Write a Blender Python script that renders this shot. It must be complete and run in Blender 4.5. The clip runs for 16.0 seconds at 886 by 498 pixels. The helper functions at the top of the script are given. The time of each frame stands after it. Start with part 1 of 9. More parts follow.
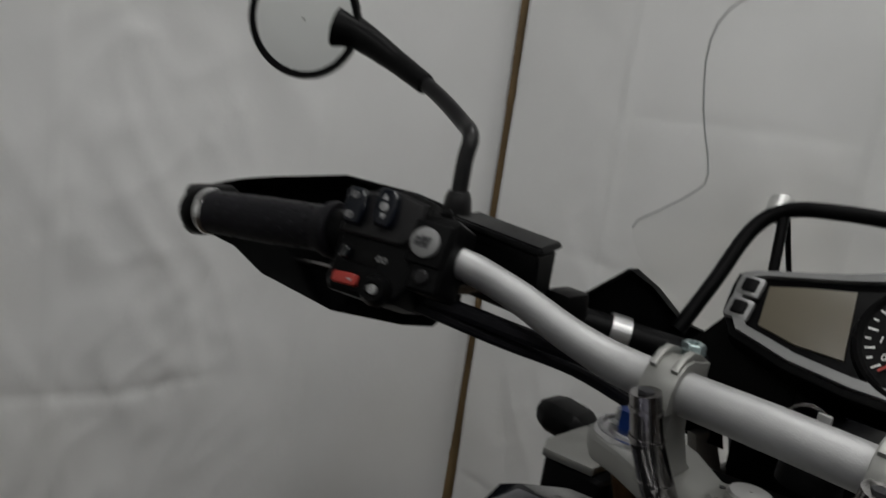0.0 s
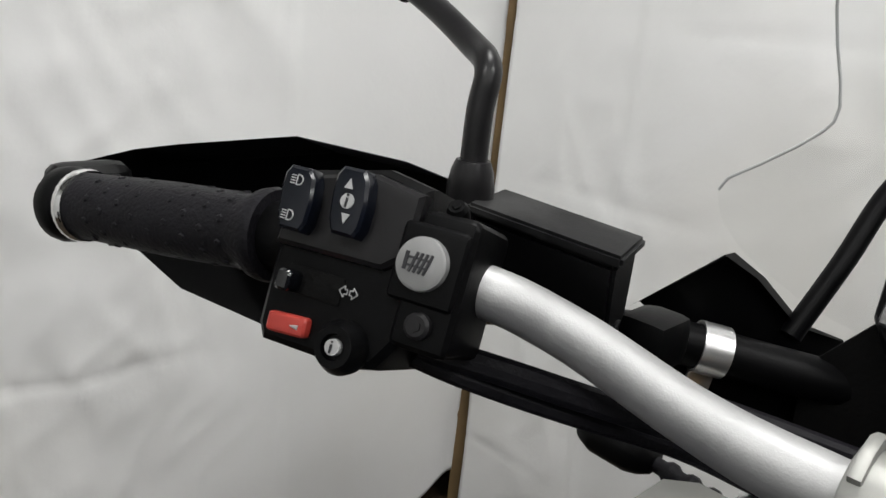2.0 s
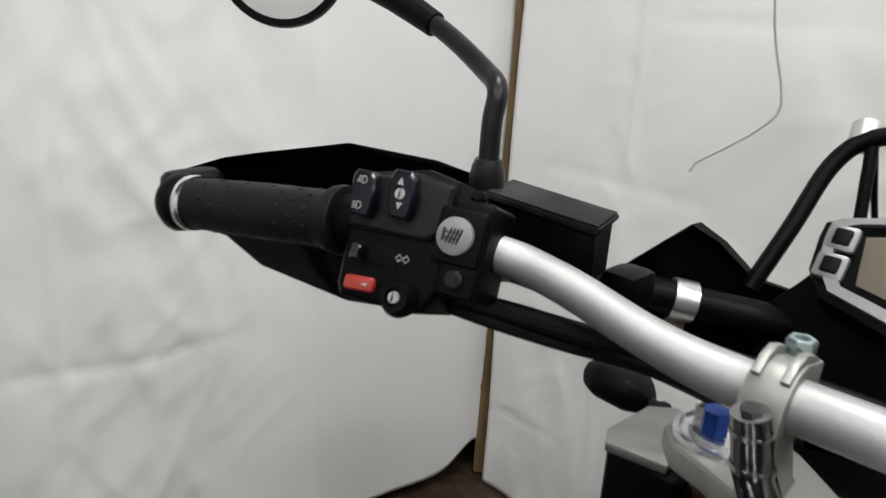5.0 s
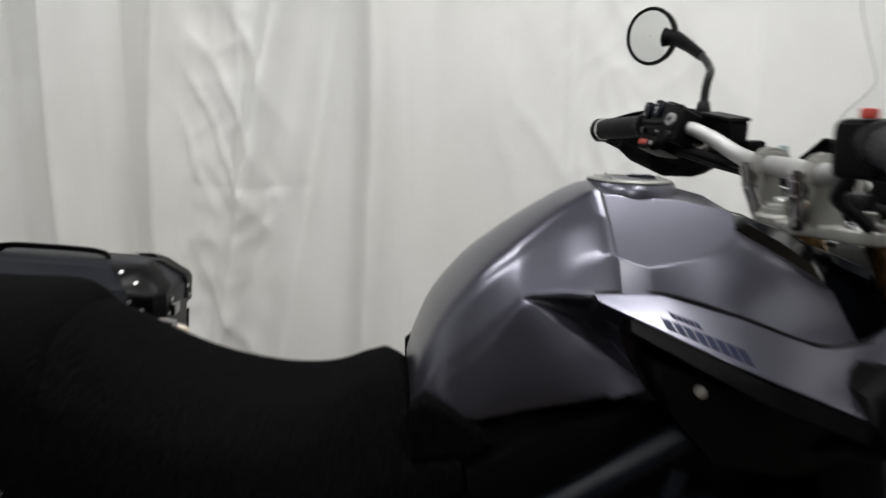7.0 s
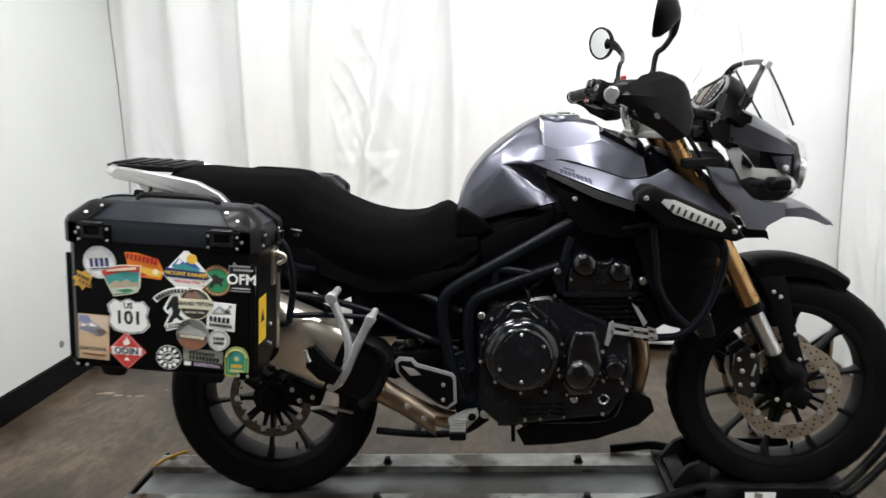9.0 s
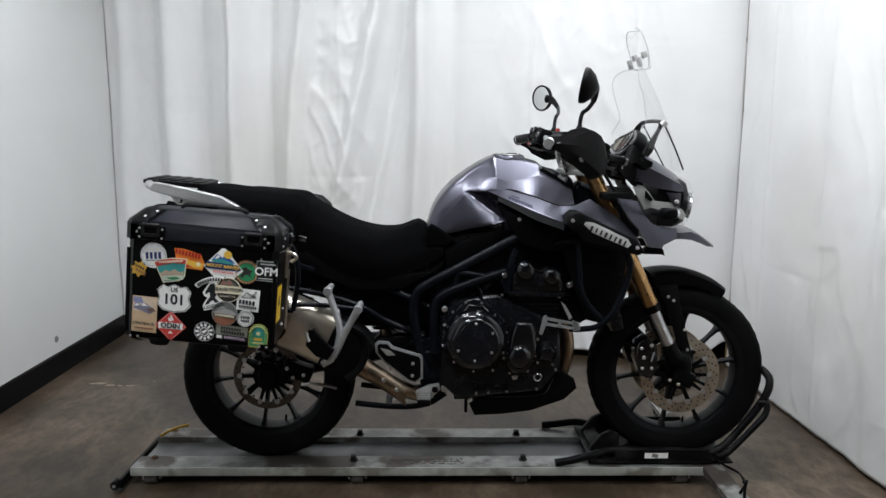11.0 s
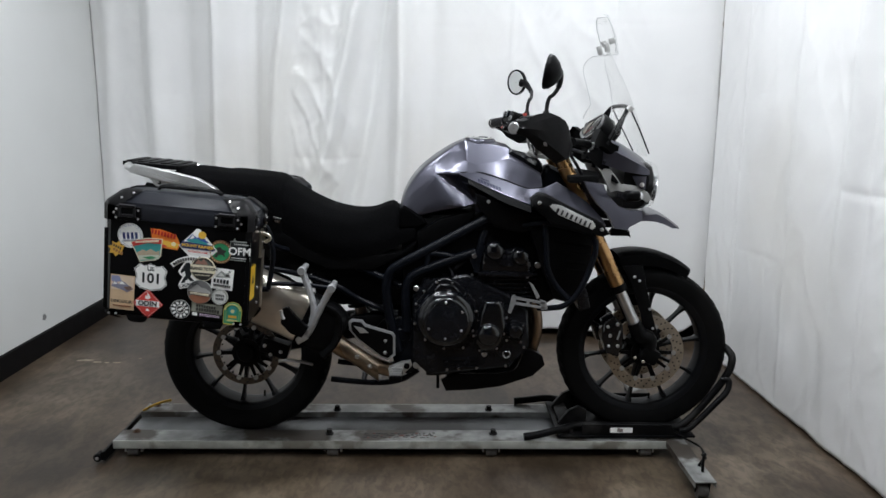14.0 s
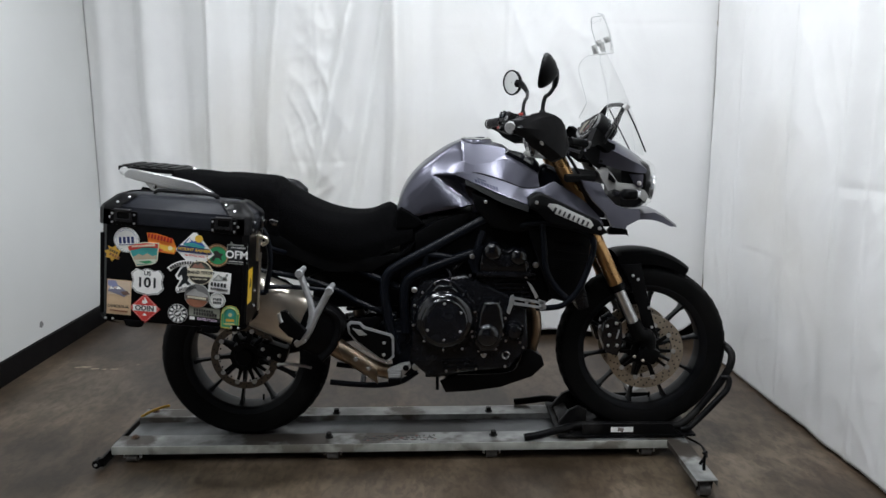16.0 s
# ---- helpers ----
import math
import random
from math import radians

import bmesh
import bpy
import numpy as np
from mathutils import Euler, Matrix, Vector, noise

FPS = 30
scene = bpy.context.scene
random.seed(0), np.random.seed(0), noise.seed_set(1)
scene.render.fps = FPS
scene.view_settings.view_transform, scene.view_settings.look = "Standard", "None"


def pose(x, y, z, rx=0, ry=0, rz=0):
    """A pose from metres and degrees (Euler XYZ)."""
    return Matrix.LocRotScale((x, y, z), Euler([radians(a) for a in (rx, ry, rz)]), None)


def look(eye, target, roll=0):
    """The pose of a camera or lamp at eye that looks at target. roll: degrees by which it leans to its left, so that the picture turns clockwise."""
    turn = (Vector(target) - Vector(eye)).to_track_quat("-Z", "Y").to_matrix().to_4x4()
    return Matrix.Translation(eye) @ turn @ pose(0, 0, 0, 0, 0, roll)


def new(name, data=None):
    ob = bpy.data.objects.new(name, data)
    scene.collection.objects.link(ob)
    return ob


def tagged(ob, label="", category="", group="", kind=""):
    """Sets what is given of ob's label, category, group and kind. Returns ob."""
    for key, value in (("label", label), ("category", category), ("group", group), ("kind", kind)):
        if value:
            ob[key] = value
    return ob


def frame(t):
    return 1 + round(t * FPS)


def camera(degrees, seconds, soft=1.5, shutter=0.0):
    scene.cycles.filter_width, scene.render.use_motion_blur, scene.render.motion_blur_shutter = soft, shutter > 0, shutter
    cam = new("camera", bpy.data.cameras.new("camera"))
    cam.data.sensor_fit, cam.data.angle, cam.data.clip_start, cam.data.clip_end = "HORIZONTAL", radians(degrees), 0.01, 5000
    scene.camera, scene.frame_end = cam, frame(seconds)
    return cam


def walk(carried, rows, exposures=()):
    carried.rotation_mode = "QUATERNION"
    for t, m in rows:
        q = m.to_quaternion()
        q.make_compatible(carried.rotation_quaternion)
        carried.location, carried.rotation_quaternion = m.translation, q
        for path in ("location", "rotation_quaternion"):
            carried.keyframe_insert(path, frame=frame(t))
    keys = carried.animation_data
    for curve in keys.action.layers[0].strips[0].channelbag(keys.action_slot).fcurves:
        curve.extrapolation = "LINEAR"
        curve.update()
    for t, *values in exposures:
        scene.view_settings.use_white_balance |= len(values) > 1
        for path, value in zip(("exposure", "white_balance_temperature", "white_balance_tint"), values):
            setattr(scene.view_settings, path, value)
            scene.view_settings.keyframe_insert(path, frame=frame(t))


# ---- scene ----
cam = camera(62.0, 16.0, shutter=0.6)
PATH = [
    (0, (0.676, -0.136, 1.341), (2.076, 1.233, 0.934), 8.2),
    (0.5, (0.768, -0.092, 1.327), (2.187, 1.22, 0.81), 7.8),
    (1, (0.815, -0.011, 1.345), (2.194, 1.33, 0.795), 4.3),
    (1.5, (0.827, 0.026, 1.323), (2.199, 1.359, 0.739), 5.5),
    (2, (0.83, 0.028, 1.33), (2.219, 1.344, 0.747), 5.7),
    (2.5, (0.829, 0.027, 1.331), (2.215, 1.346, 0.748), 5.6),
    (3, (0.816, 0.02, 1.34), (2.169, 1.372, 0.757), 5.3),
    (3.2, (0.815, 0.018, 1.34), (2.165, 1.374, 0.758), 4.9),
    (5.3, (0.7, -0.08, 1.362), (2.047, 1.257, 0.731), 3.3),
    (5.5, (0.656, -0.113, 1.352), (1.961, 1.285, 0.768), 3.3),
    (6, (0.626, -0.318, 1.341), (1.291, 1.485, 0.783), 0.62),
    (6.5, (0.635, -0.572, 1.295), (0.589, 1.372, 0.845), -2.2),
    (7, (0.573, -0.949, 1.266), (0.711, 1.009, 0.88), -0.2),
    (7.5, (0.648, -1.277, 1.205), (0.621, 0.688, 0.833), -2.0),
    (8, (0.57, -1.64, 1.172), (0.708, 0.304, 0.733), -0.6),
    (8.5, (0.597, -1.886, 1.195), (0.551, 0.082, 0.843), -1.0),
    (9, (0.704, -2.139, 1.209), (0.556, -0.182, 0.825), -2.3),
    (9.2, (0.681, -2.224, 1.222), (0.601, -0.261, 0.851), -1.9),
    (11.3, (0.625, -2.711, 1.25), (0.644, -0.735, 0.941), 0.2),
    (11.5, (0.639, -2.712, 1.253), (0.628, -0.736, 0.947), 0.0),
    (12, (0.701, -2.741, 1.263), (0.711, -0.764, 0.958), 0.0),
    (12.5, (0.724, -2.743, 1.26), (0.744, -0.766, 0.961), -0.2),
    (13, (0.714, -2.755, 1.26), (0.761, -0.781, 0.941), -0.1),
    (13.5, (0.707, -2.766, 1.261), (0.748, -0.796, 0.918), -0.0),
    (14, (0.716, -2.772, 1.262), (0.742, -0.806, 0.897), 0.4),
    (14.5, (0.708, -2.774, 1.25), (0.749, -0.806, 0.893), 0.6),
    (15, (0.711, -2.772, 1.249), (0.75, -0.805, 0.888), 0.2),
    (15.5, (0.711, -2.769, 1.253), (0.746, -0.802, 0.894), -0.3),
    (16, (0.715, -2.767, 1.251), (0.748, -0.799, 0.896), -0.3),
]
EXPOSURES = [(0, -1.42, 6500, 10), (0.5, -0.50, 6500, 10), (1, -0.30, 6500, 10), (5.5, -0.22, 6500, 10), (6, -0.24, 6500, 10), (6.5, -0.26, 6500, 10), (7, -0.26, 6500, 10), (7.5, -0.24, 6500, 10), (8, 0.56, 6500, 10), (8.5, 0.70, 6430, 10), (9.2, 0.52, 6330, 10), (11.3, 0.00, 6100, 10), (16, 0.00, 6050, 10)]
walk(cam, [(t, look(eye, target, roll)) for t, eye, target, roll in PATH], EXPOSURES)

# ==== place ====
# ---- world and light ----
FLOOR = -0.02
world = bpy.data.worlds.new("world")
scene.world = world
world.use_nodes = True
world.node_tree.nodes["Background"].inputs[0].default_value = (0.85, 0.9, 1.0, 1)
world.node_tree.nodes["Background"].inputs[1].default_value = 0.05


def area_lamp(name, loc, target, sx, sy, watts, colour):
    d = bpy.data.lights.new(name, "AREA")
    d.shape, d.size, d.size_y, d.energy, d.color = "RECTANGLE", sx, sy, watts, colour
    ob = new(name, d)
    ob.matrix_world = look(loc, target)
    return ob


CEIL = 3.3
HANG = 2.98
LAMPS = [(-0.30, 0.20, 0.55), (1.34, 0.20, 0.74), (-0.25, -1.10, 0.70), (1.30, -1.10, 0.76), (0.50, -2.60, 0.64)]
for lx, ly, k in LAMPS:
    area_lamp("tube_light", (lx, ly, HANG - 0.105), (lx, ly, 0), 0.62, 0.2, 26 * k, (1.0, 1.0, 0.98))
    # upward fill, added to brighten the ceiling that the tank mirrors
    area_lamp("ceiling_fill", (lx, ly, HANG + 0.012), (lx, ly, CEIL), 0.5, 0.12, 9 * k, (1.0, 1.0, 0.98))


# ---- materials ----
def mat(name, base, rough=0.5, metal=0.0, var=0.12, scale=14.0, fine=180.0, bump=0.08, coat=0.0, spec=0.5, dirt=None, dirt_amt=0.0, dist=0.002, dirt_from=0.5, dirt_to=0.72):
    """Surface with two scales of colour and roughness variation, fine relief and optional grime."""
    m = bpy.data.materials.new(name)
    m.use_nodes = True
    nt = m.node_tree
    b = nt.nodes["Principled BSDF"]
    co = nt.nodes.new("ShaderNodeTexCoord")
    n1 = nt.nodes.new("ShaderNodeTexNoise")
    n1.inputs["Scale"].default_value = scale
    n1.inputs["Detail"].default_value = 5
    n2 = nt.nodes.new("ShaderNodeTexNoise")
    n2.inputs["Scale"].default_value = fine
    n2.inputs["Detail"].default_value = 3
    for n in (n1, n2):
        nt.links.new(co.outputs["Object"], n.inputs["Vector"])
    ramp = nt.nodes.new("ShaderNodeValToRGB")
    lo = [max(0, c * (1 - var)) for c in base]
    hi = [min(1, c * (1 + var)) for c in base]
    ramp.color_ramp.elements[0].position, ramp.color_ramp.elements[0].color = 0.3, (*lo, 1)
    ramp.color_ramp.elements[1].position, ramp.color_ramp.elements[1].color = 0.7, (*hi, 1)
    nt.links.new(n1.outputs["Fac"], ramp.inputs["Fac"])
    out = ramp.outputs["Color"]
    if dirt:
        n3 = nt.nodes.new("ShaderNodeTexNoise")
        n3.inputs["Scale"].default_value = scale * 0.45
        n3.inputs["Detail"].default_value = 8
        nt.links.new(co.outputs["Object"], n3.inputs["Vector"])
        r3 = nt.nodes.new("ShaderNodeMapRange")
        r3.inputs["From Min"].default_value, r3.inputs["From Max"].default_value = dirt_from, dirt_to
        r3.inputs["To Max"].default_value = dirt_amt
        nt.links.new(n3.outputs["Fac"], r3.inputs["Value"])
        mx = nt.nodes.new("ShaderNodeMix")
        mx.data_type = "RGBA"
        nt.links.new(r3.outputs["Result"], mx.inputs["Factor"])
        nt.links.new(out, mx.inputs["A"])
        mx.inputs["B"].default_value = (*dirt, 1)
        out = mx.outputs["Result"]
    nt.links.new(out, b.inputs["Base Color"])
    mr = nt.nodes.new("ShaderNodeMapRange")
    mr.inputs["To Min"].default_value, mr.inputs["To Max"].default_value = max(0.02, rough * 0.8), min(1, rough * 1.2)
    nt.links.new(n1.outputs["Fac"], mr.inputs["Value"])
    nt.links.new(mr.outputs["Result"], b.inputs["Roughness"])
    b.inputs["Metallic"].default_value = metal
    b.inputs["Coat Weight"].default_value = coat
    b.inputs["Coat Roughness"].default_value = 0.06
    b.inputs["Specular IOR Level"].default_value = spec
    if bump:
        bp = nt.nodes.new("ShaderNodeBump")
        bp.inputs["Strength"].default_value = bump
        bp.inputs["Distance"].default_value = dist
        nt.links.new(n2.outputs["Fac"], bp.inputs["Height"])
        nt.links.new(bp.outputs["Normal"], b.inputs["Normal"])
    return m


M_CURTAIN = mat("white_vinyl", (0.80, 0.80, 0.795), 0.42, var=0.04, scale=2.2, fine=60, bump=0.12, dist=0.004, dirt=(0.66, 0.63, 0.56), dirt_amt=0.36)
M_WALL = mat("white_painted_wall", (0.72, 0.73, 0.72), 0.6, var=0.03, scale=1.5, fine=220, bump=0.15, dirt=(0.55, 0.54, 0.5), dirt_amt=0.2)
M_DARKWALL = mat("unseen_dark_wall", (0.055, 0.055, 0.06), 0.75, var=0.25, scale=2, fine=90)
M_BACKWALL = mat("brown_plywood", (0.17, 0.115, 0.06), 0.7, var=0.25, scale=4, fine=120)
M_POST = mat("brown_timber", (0.19, 0.125, 0.058), 0.7, var=0.25, scale=6, fine=120)
M_BASE = mat("black_vinyl_skirting", (0.0050, 0.0046, 0.0050), 0.5, var=0.3, spec=0.085)
M_CEIL = mat("grey_ceiling", (0.15, 0.15, 0.15), 0.8, var=0.06, scale=3)
M_BLACK = mat("satin_black_plastic", (0.0020, 0.0020, 0.0023), 0.42, var=0.25, fine=700, bump=0.15, dist=0.0006, spec=0.10)
M_BLACKG = mat("gloss_black_paint", (0.0030, 0.0034, 0.0048), 0.17, var=0.2, bump=0.02, coat=0.5, spec=0.45)
M_FRAME = mat("black_powder_coat", (0.0034, 0.0043, 0.0068), 0.36, var=0.25, fine=500, bump=0.15, dist=0.0006, dirt=(0.012, 0.011, 0.011), dirt_amt=0.12, spec=0.11)
M_ENGINE = mat("black_engine_paint", (0.0065, 0.0070, 0.0092), 0.26, var=0.3, scale=22, fine=500, bump=0.12, dist=0.0005, dirt=(0.022, 0.021, 0.020), dirt_amt=0.15, spec=0.3)
M_TANK = mat("graphite_metallic_paint", (0.078, 0.078, 0.100), 0.30, metal=0.82, var=0.05, scale=3, fine=2500, bump=0.03, dist=0.0003, coat=0.25)
M_SILVER = mat("brushed_aluminium", (0.62, 0.62, 0.62), 0.34, metal=0.95, var=0.08, scale=20, fine=400, bump=0.08, dist=0.0006)
M_ALU = mat("cast_aluminium", (0.52, 0.52, 0.51), 0.48, metal=0.85, var=0.12, scale=30, fine=500, bump=0.2, dist=0.0008)
M_LIGHTALU = mat("light_anodised_aluminium", (0.31, 0.31, 0.295), 0.5, metal=0.8, var=0.06, scale=20, fine=500, bump=0.08, dist=0.0006)
M_CAST = mat("silver_painted_casting", (0.42, 0.425, 0.435), 0.36, metal=0.5, var=0.12, scale=40, fine=500, bump=0.12, dist=0.0006)
M_BOLT = mat("zinc_bolt_head", (0.72, 0.72, 0.74), 0.28, metal=1.0, var=0.15, bump=0.05)
M_CHROME = mat("chrome", (0.8, 0.8, 0.8), 0.1, metal=1.0, var=0.04, bump=0)
M_STEEL = mat("stainless_steel", (0.80, 0.73, 0.63), 0.30, metal=0.93, var=0.16, scale=9, fine=300, bump=0.08, dist=0.0005)
M_HEADER = mat("heat_tinted_steel", (0.34, 0.25, 0.17), 0.35, metal=1.0, var=0.3, scale=12, fine=300, bump=0.1, dirt=(0.1, 0.06, 0.04), dirt_amt=0.6)
M_BRONZE = mat("heat_tinted_shield", (0.50, 0.41, 0.31), 0.30, metal=1.0, var=0.35, scale=14, fine=300, bump=0.1, dirt=(0.14, 0.09, 0.06), dirt_amt=0.6)
M_GOLD = mat("gold_anodised_fork", (0.50, 0.30, 0.13), 0.28, metal=0.95, var=0.08, bump=0.03)
M_TYRE = mat("tyre_rubber", (0.0026, 0.0026, 0.0027), 0.7, var=0.3, scale=18, fine=300, bump=0.3, dirt=(0.010, 0.009, 0.008), dirt_amt=0.3, spec=0.10)
M_SCRAPE = mat("pale_scraped_concrete", (0.30, 0.25, 0.19), 0.6, var=0.4, scale=40, fine=200, bump=0.1)
M_RIM = mat("black_wheel_paint", (0.0040, 0.0044, 0.0056), 0.38, var=0.25, scale=30, fine=400, bump=0.05, spec=0.16, dirt=(0.012, 0.011, 0.010), dirt_amt=0.4)
M_RUBBER = mat("grip_rubber", (0.0074, 0.0070, 0.0090), 0.5, var=0.25, scale=40, fine=500, bump=0.3, spec=0.14)
M_CROWN = mat("paler_black_plastic", (0.0100, 0.0096, 0.0104), 0.34, var=0.25, scale=60, fine=700, bump=0.12, dist=0.0005, spec=0.25)
M_DUSTY = mat("dusty_black_lid", (0.0045, 0.0045, 0.0050), 0.5, var=0.3, scale=30, fine=700, bump=0.2, dist=0.0005, dirt=(0.05, 0.05, 0.05), dirt_amt=0.5, dirt_from=0.5, dirt_to=0.62, spec=0.15)
M_ROCK = mat("navy_black_rocker", (0.0030, 0.0042, 0.0085), 0.22, var=0.15, bump=0.03, spec=0.35)
M_DISC = mat("brake_disc_steel", (0.44, 0.38, 0.30), 0.35, metal=0.9, var=0.15, scale=25, fine=500, bump=0.06)
M_CASE = mat("black_pannier_aluminium", (0.0028, 0.0028, 0.0032), 0.34, var=0.2, scale=9, fine=600, bump=0.1, dist=0.0006, spec=0.10)
M_LID = mat("dark_grey_pannier_lid", (0.011, 0.012, 0.016), 0.40, var=0.35, scale=9, fine=600, bump=0.2, dist=0.0006, dirt=(0.034, 0.034, 0.037), dirt_amt=0.5, spec=0.12)
M_RED = mat("red_plastic", (0.36, 0.035, 0.025), 0.45, var=0.1)
M_WHITE = mat("white_print", (0.85, 0.85, 0.83), 0.5, var=0.04, bump=0)
M_INK = mat("black_print", (0.012, 0.012, 0.015), 0.5, var=0.1, bump=0)
M_BLUEBOLT = mat("blue_anodised", (0.02, 0.07, 0.32), 0.3, metal=0.8, var=0.1)
M_LCD = mat("lcd_screen", (0.115, 0.10, 0.072), 0.4, var=0.04, bump=0)
M_MIRROR = mat("mirror_glass", (0.85, 0.86, 0.86), 0.02, metal=1.0, var=0.0, bump=0)
M_RAIL = mat("galvanised_rail", (0.30, 0.305, 0.295), 0.42, metal=0.55, var=0.45, scale=12, fine=150, bump=0.15, dirt=(0.060, 0.046, 0.034), dirt_amt=0.9, dirt_from=0.50, dirt_to=0.58)
M_LIP = mat("worn_rail_lip", (0.52, 0.54, 0.50), 0.38, metal=0.45, var=0.25, scale=14, fine=200, bump=0.1, dirt=(0.15, 0.13, 0.10), dirt_amt=0.7, dirt_from=0.52, dirt_to=0.60)
M_CHOCK = mat("black_painted_steel", (0.0036, 0.0036, 0.0040), 0.35, var=0.3, scale=16, fine=300, bump=0.12, dirt=(0.09, 0.085, 0.08), dirt_amt=0.25, spec=0.085)
M_CASTER = mat("grey_caster_plastic", (0.10, 0.095, 0.09), 0.55, var=0.35, scale=40, fine=200, bump=0.2, dirt=(0.03, 0.025, 0.02), dirt_amt=0.7)
M_RUST = mat("rusty_nut", (0.09, 0.05, 0.03), 0.7, var=0.4, scale=90, fine=400, bump=0.3, dist=0.0005)
M_YELLOW = mat("yellow_strap", (0.45, 0.26, 0.03), 0.7, var=0.2, scale=30)
M_LENS = mat("headlight_reflector", (0.65, 0.66, 0.68), 0.22, metal=0.9, var=0.08, bump=0)
M_BEZEL = mat("satin_grey_bezel", (0.22, 0.22, 0.22), 0.4, metal=0.5, var=0.06)
M_GREY = mat("grey_plastic", (0.21, 0.21, 0.21), 0.5, var=0.06)
M_PLANK = mat("dirty_channel_sheet", (0.17, 0.175, 0.18), 0.4, metal=0.4, var=0.45, scale=5, fine=150, bump=0.15, dirt=(0.03, 0.026, 0.024), dirt_amt=0.85, dirt_from=0.46, dirt_to=0.58)
M_BRACKET = mat("grey_painted_bracket", (0.30, 0.30, 0.29), 0.45, var=0.1)
M_BADGE = mat("pale_badge", (0.62, 0.62, 0.60), 0.35, metal=0.3, var=0.05)
M_POSTM = mat("dark_nickel", (0.30, 0.29, 0.29), 0.2, metal=1.0, var=0.1)
M_BAR = mat("satin_aluminium_bar", (0.42, 0.42, 0.42), 0.55, metal=0.85, var=0.10, scale=20, fine=900, bump=0.22, dist=0.0005)
M_NAVY = mat("navy_print", (0.003, 0.005, 0.026), 0.5, var=0.1, bump=0, spec=0.15)
M_TEAL = mat("zinc_plated_bolt", (0.40, 0.49, 0.50), 0.28, metal=0.9, var=0.15)
M_DISCD = mat("dull_disc_steel", (0.12, 0.10, 0.082), 0.4, metal=0.85, var=0.15, scale=25, fine=500, bump=0.06)
M_PRINT = mat("pale_print", (0.34, 0.34, 0.34), 0.5, var=0.04, bump=0)
M_LAMPHOUSE = mat("white_lamp_housing", (0.75, 0.75, 0.73), 0.5, var=0.03)


M_TANK.node_tree.nodes["Principled BSDF"].inputs["Coat Roughness"].default_value = 0.14


def seat_material():
    m = mat("black_mesh_fabric", (0.0028, 0.0028, 0.0031), 0.95, var=0.25, scale=6, fine=500, bump=0.0, spec=0.03)
    nt = m.node_tree
    b = nt.nodes["Principled BSDF"]
    co = nt.nodes.new("ShaderNodeTexCoord")
    v = nt.nodes.new("ShaderNodeTexVoronoi")
    v.inputs["Scale"].default_value = 210
    nt.links.new(co.outputs["Object"], v.inputs["Vector"])
    bp = nt.nodes.new("ShaderNodeBump")
    bp.inputs["Strength"].default_value = 0.6
    bp.inputs["Distance"].default_value = 0.002
    nt.links.new(v.outputs["Distance"], bp.inputs["Height"])
    nt.links.new(bp.outputs["Normal"], b.inputs["Normal"])
    ramp = nt.nodes.new("ShaderNodeValToRGB")
    ramp.color_ramp.elements[0].position, ramp.color_ramp.elements[0].color = 0.25, (0.0007, 0.0007, 0.0008, 1)
    ramp.color_ramp.elements[1].position, ramp.color_ramp.elements[1].color = 0.75, (0.0030, 0.0030, 0.0034, 1)
    nt.links.new(v.outputs["Distance"], ramp.inputs["Fac"])
    nt.links.new(ramp.outputs["Color"], b.inputs["Base Color"])
    return m


def clear_sheet(name):
    """A thin clear sheet: lets the view through and mirrors a little."""
    m = bpy.data.materials.new(name)
    m.use_nodes = True
    nt = m.node_tree
    nt.nodes.remove(nt.nodes["Principled BSDF"])
    tr = nt.nodes.new("ShaderNodeBsdfTransparent")
    tr.inputs[0].default_value = (0.985, 0.988, 0.985, 1)
    gl = nt.nodes.new("ShaderNodeBsdfGlossy")
    gl.inputs["Roughness"].default_value = 0.04
    mx = nt.nodes.new("ShaderNodeMixShader")
    lw = nt.nodes.new("ShaderNodeLayerWeight")
    lw.inputs["Blend"].default_value = 0.12
    mr = nt.nodes.new("ShaderNodeMapRange")
    mr.inputs["To Min"].default_value, mr.inputs["To Max"].default_value = 0.012, 0.55
    nt.links.new(lw.outputs["Facing"], mr.inputs["Value"])
    nt.links.new(mr.outputs["Result"], mx.inputs[0])
    nt.links.new(tr.outputs[0], mx.inputs[1])
    nt.links.new(gl.outputs[0], mx.inputs[2])
    nt.links.new(mx.outputs[0], nt.nodes["Material Output"].inputs["Surface"])
    return m


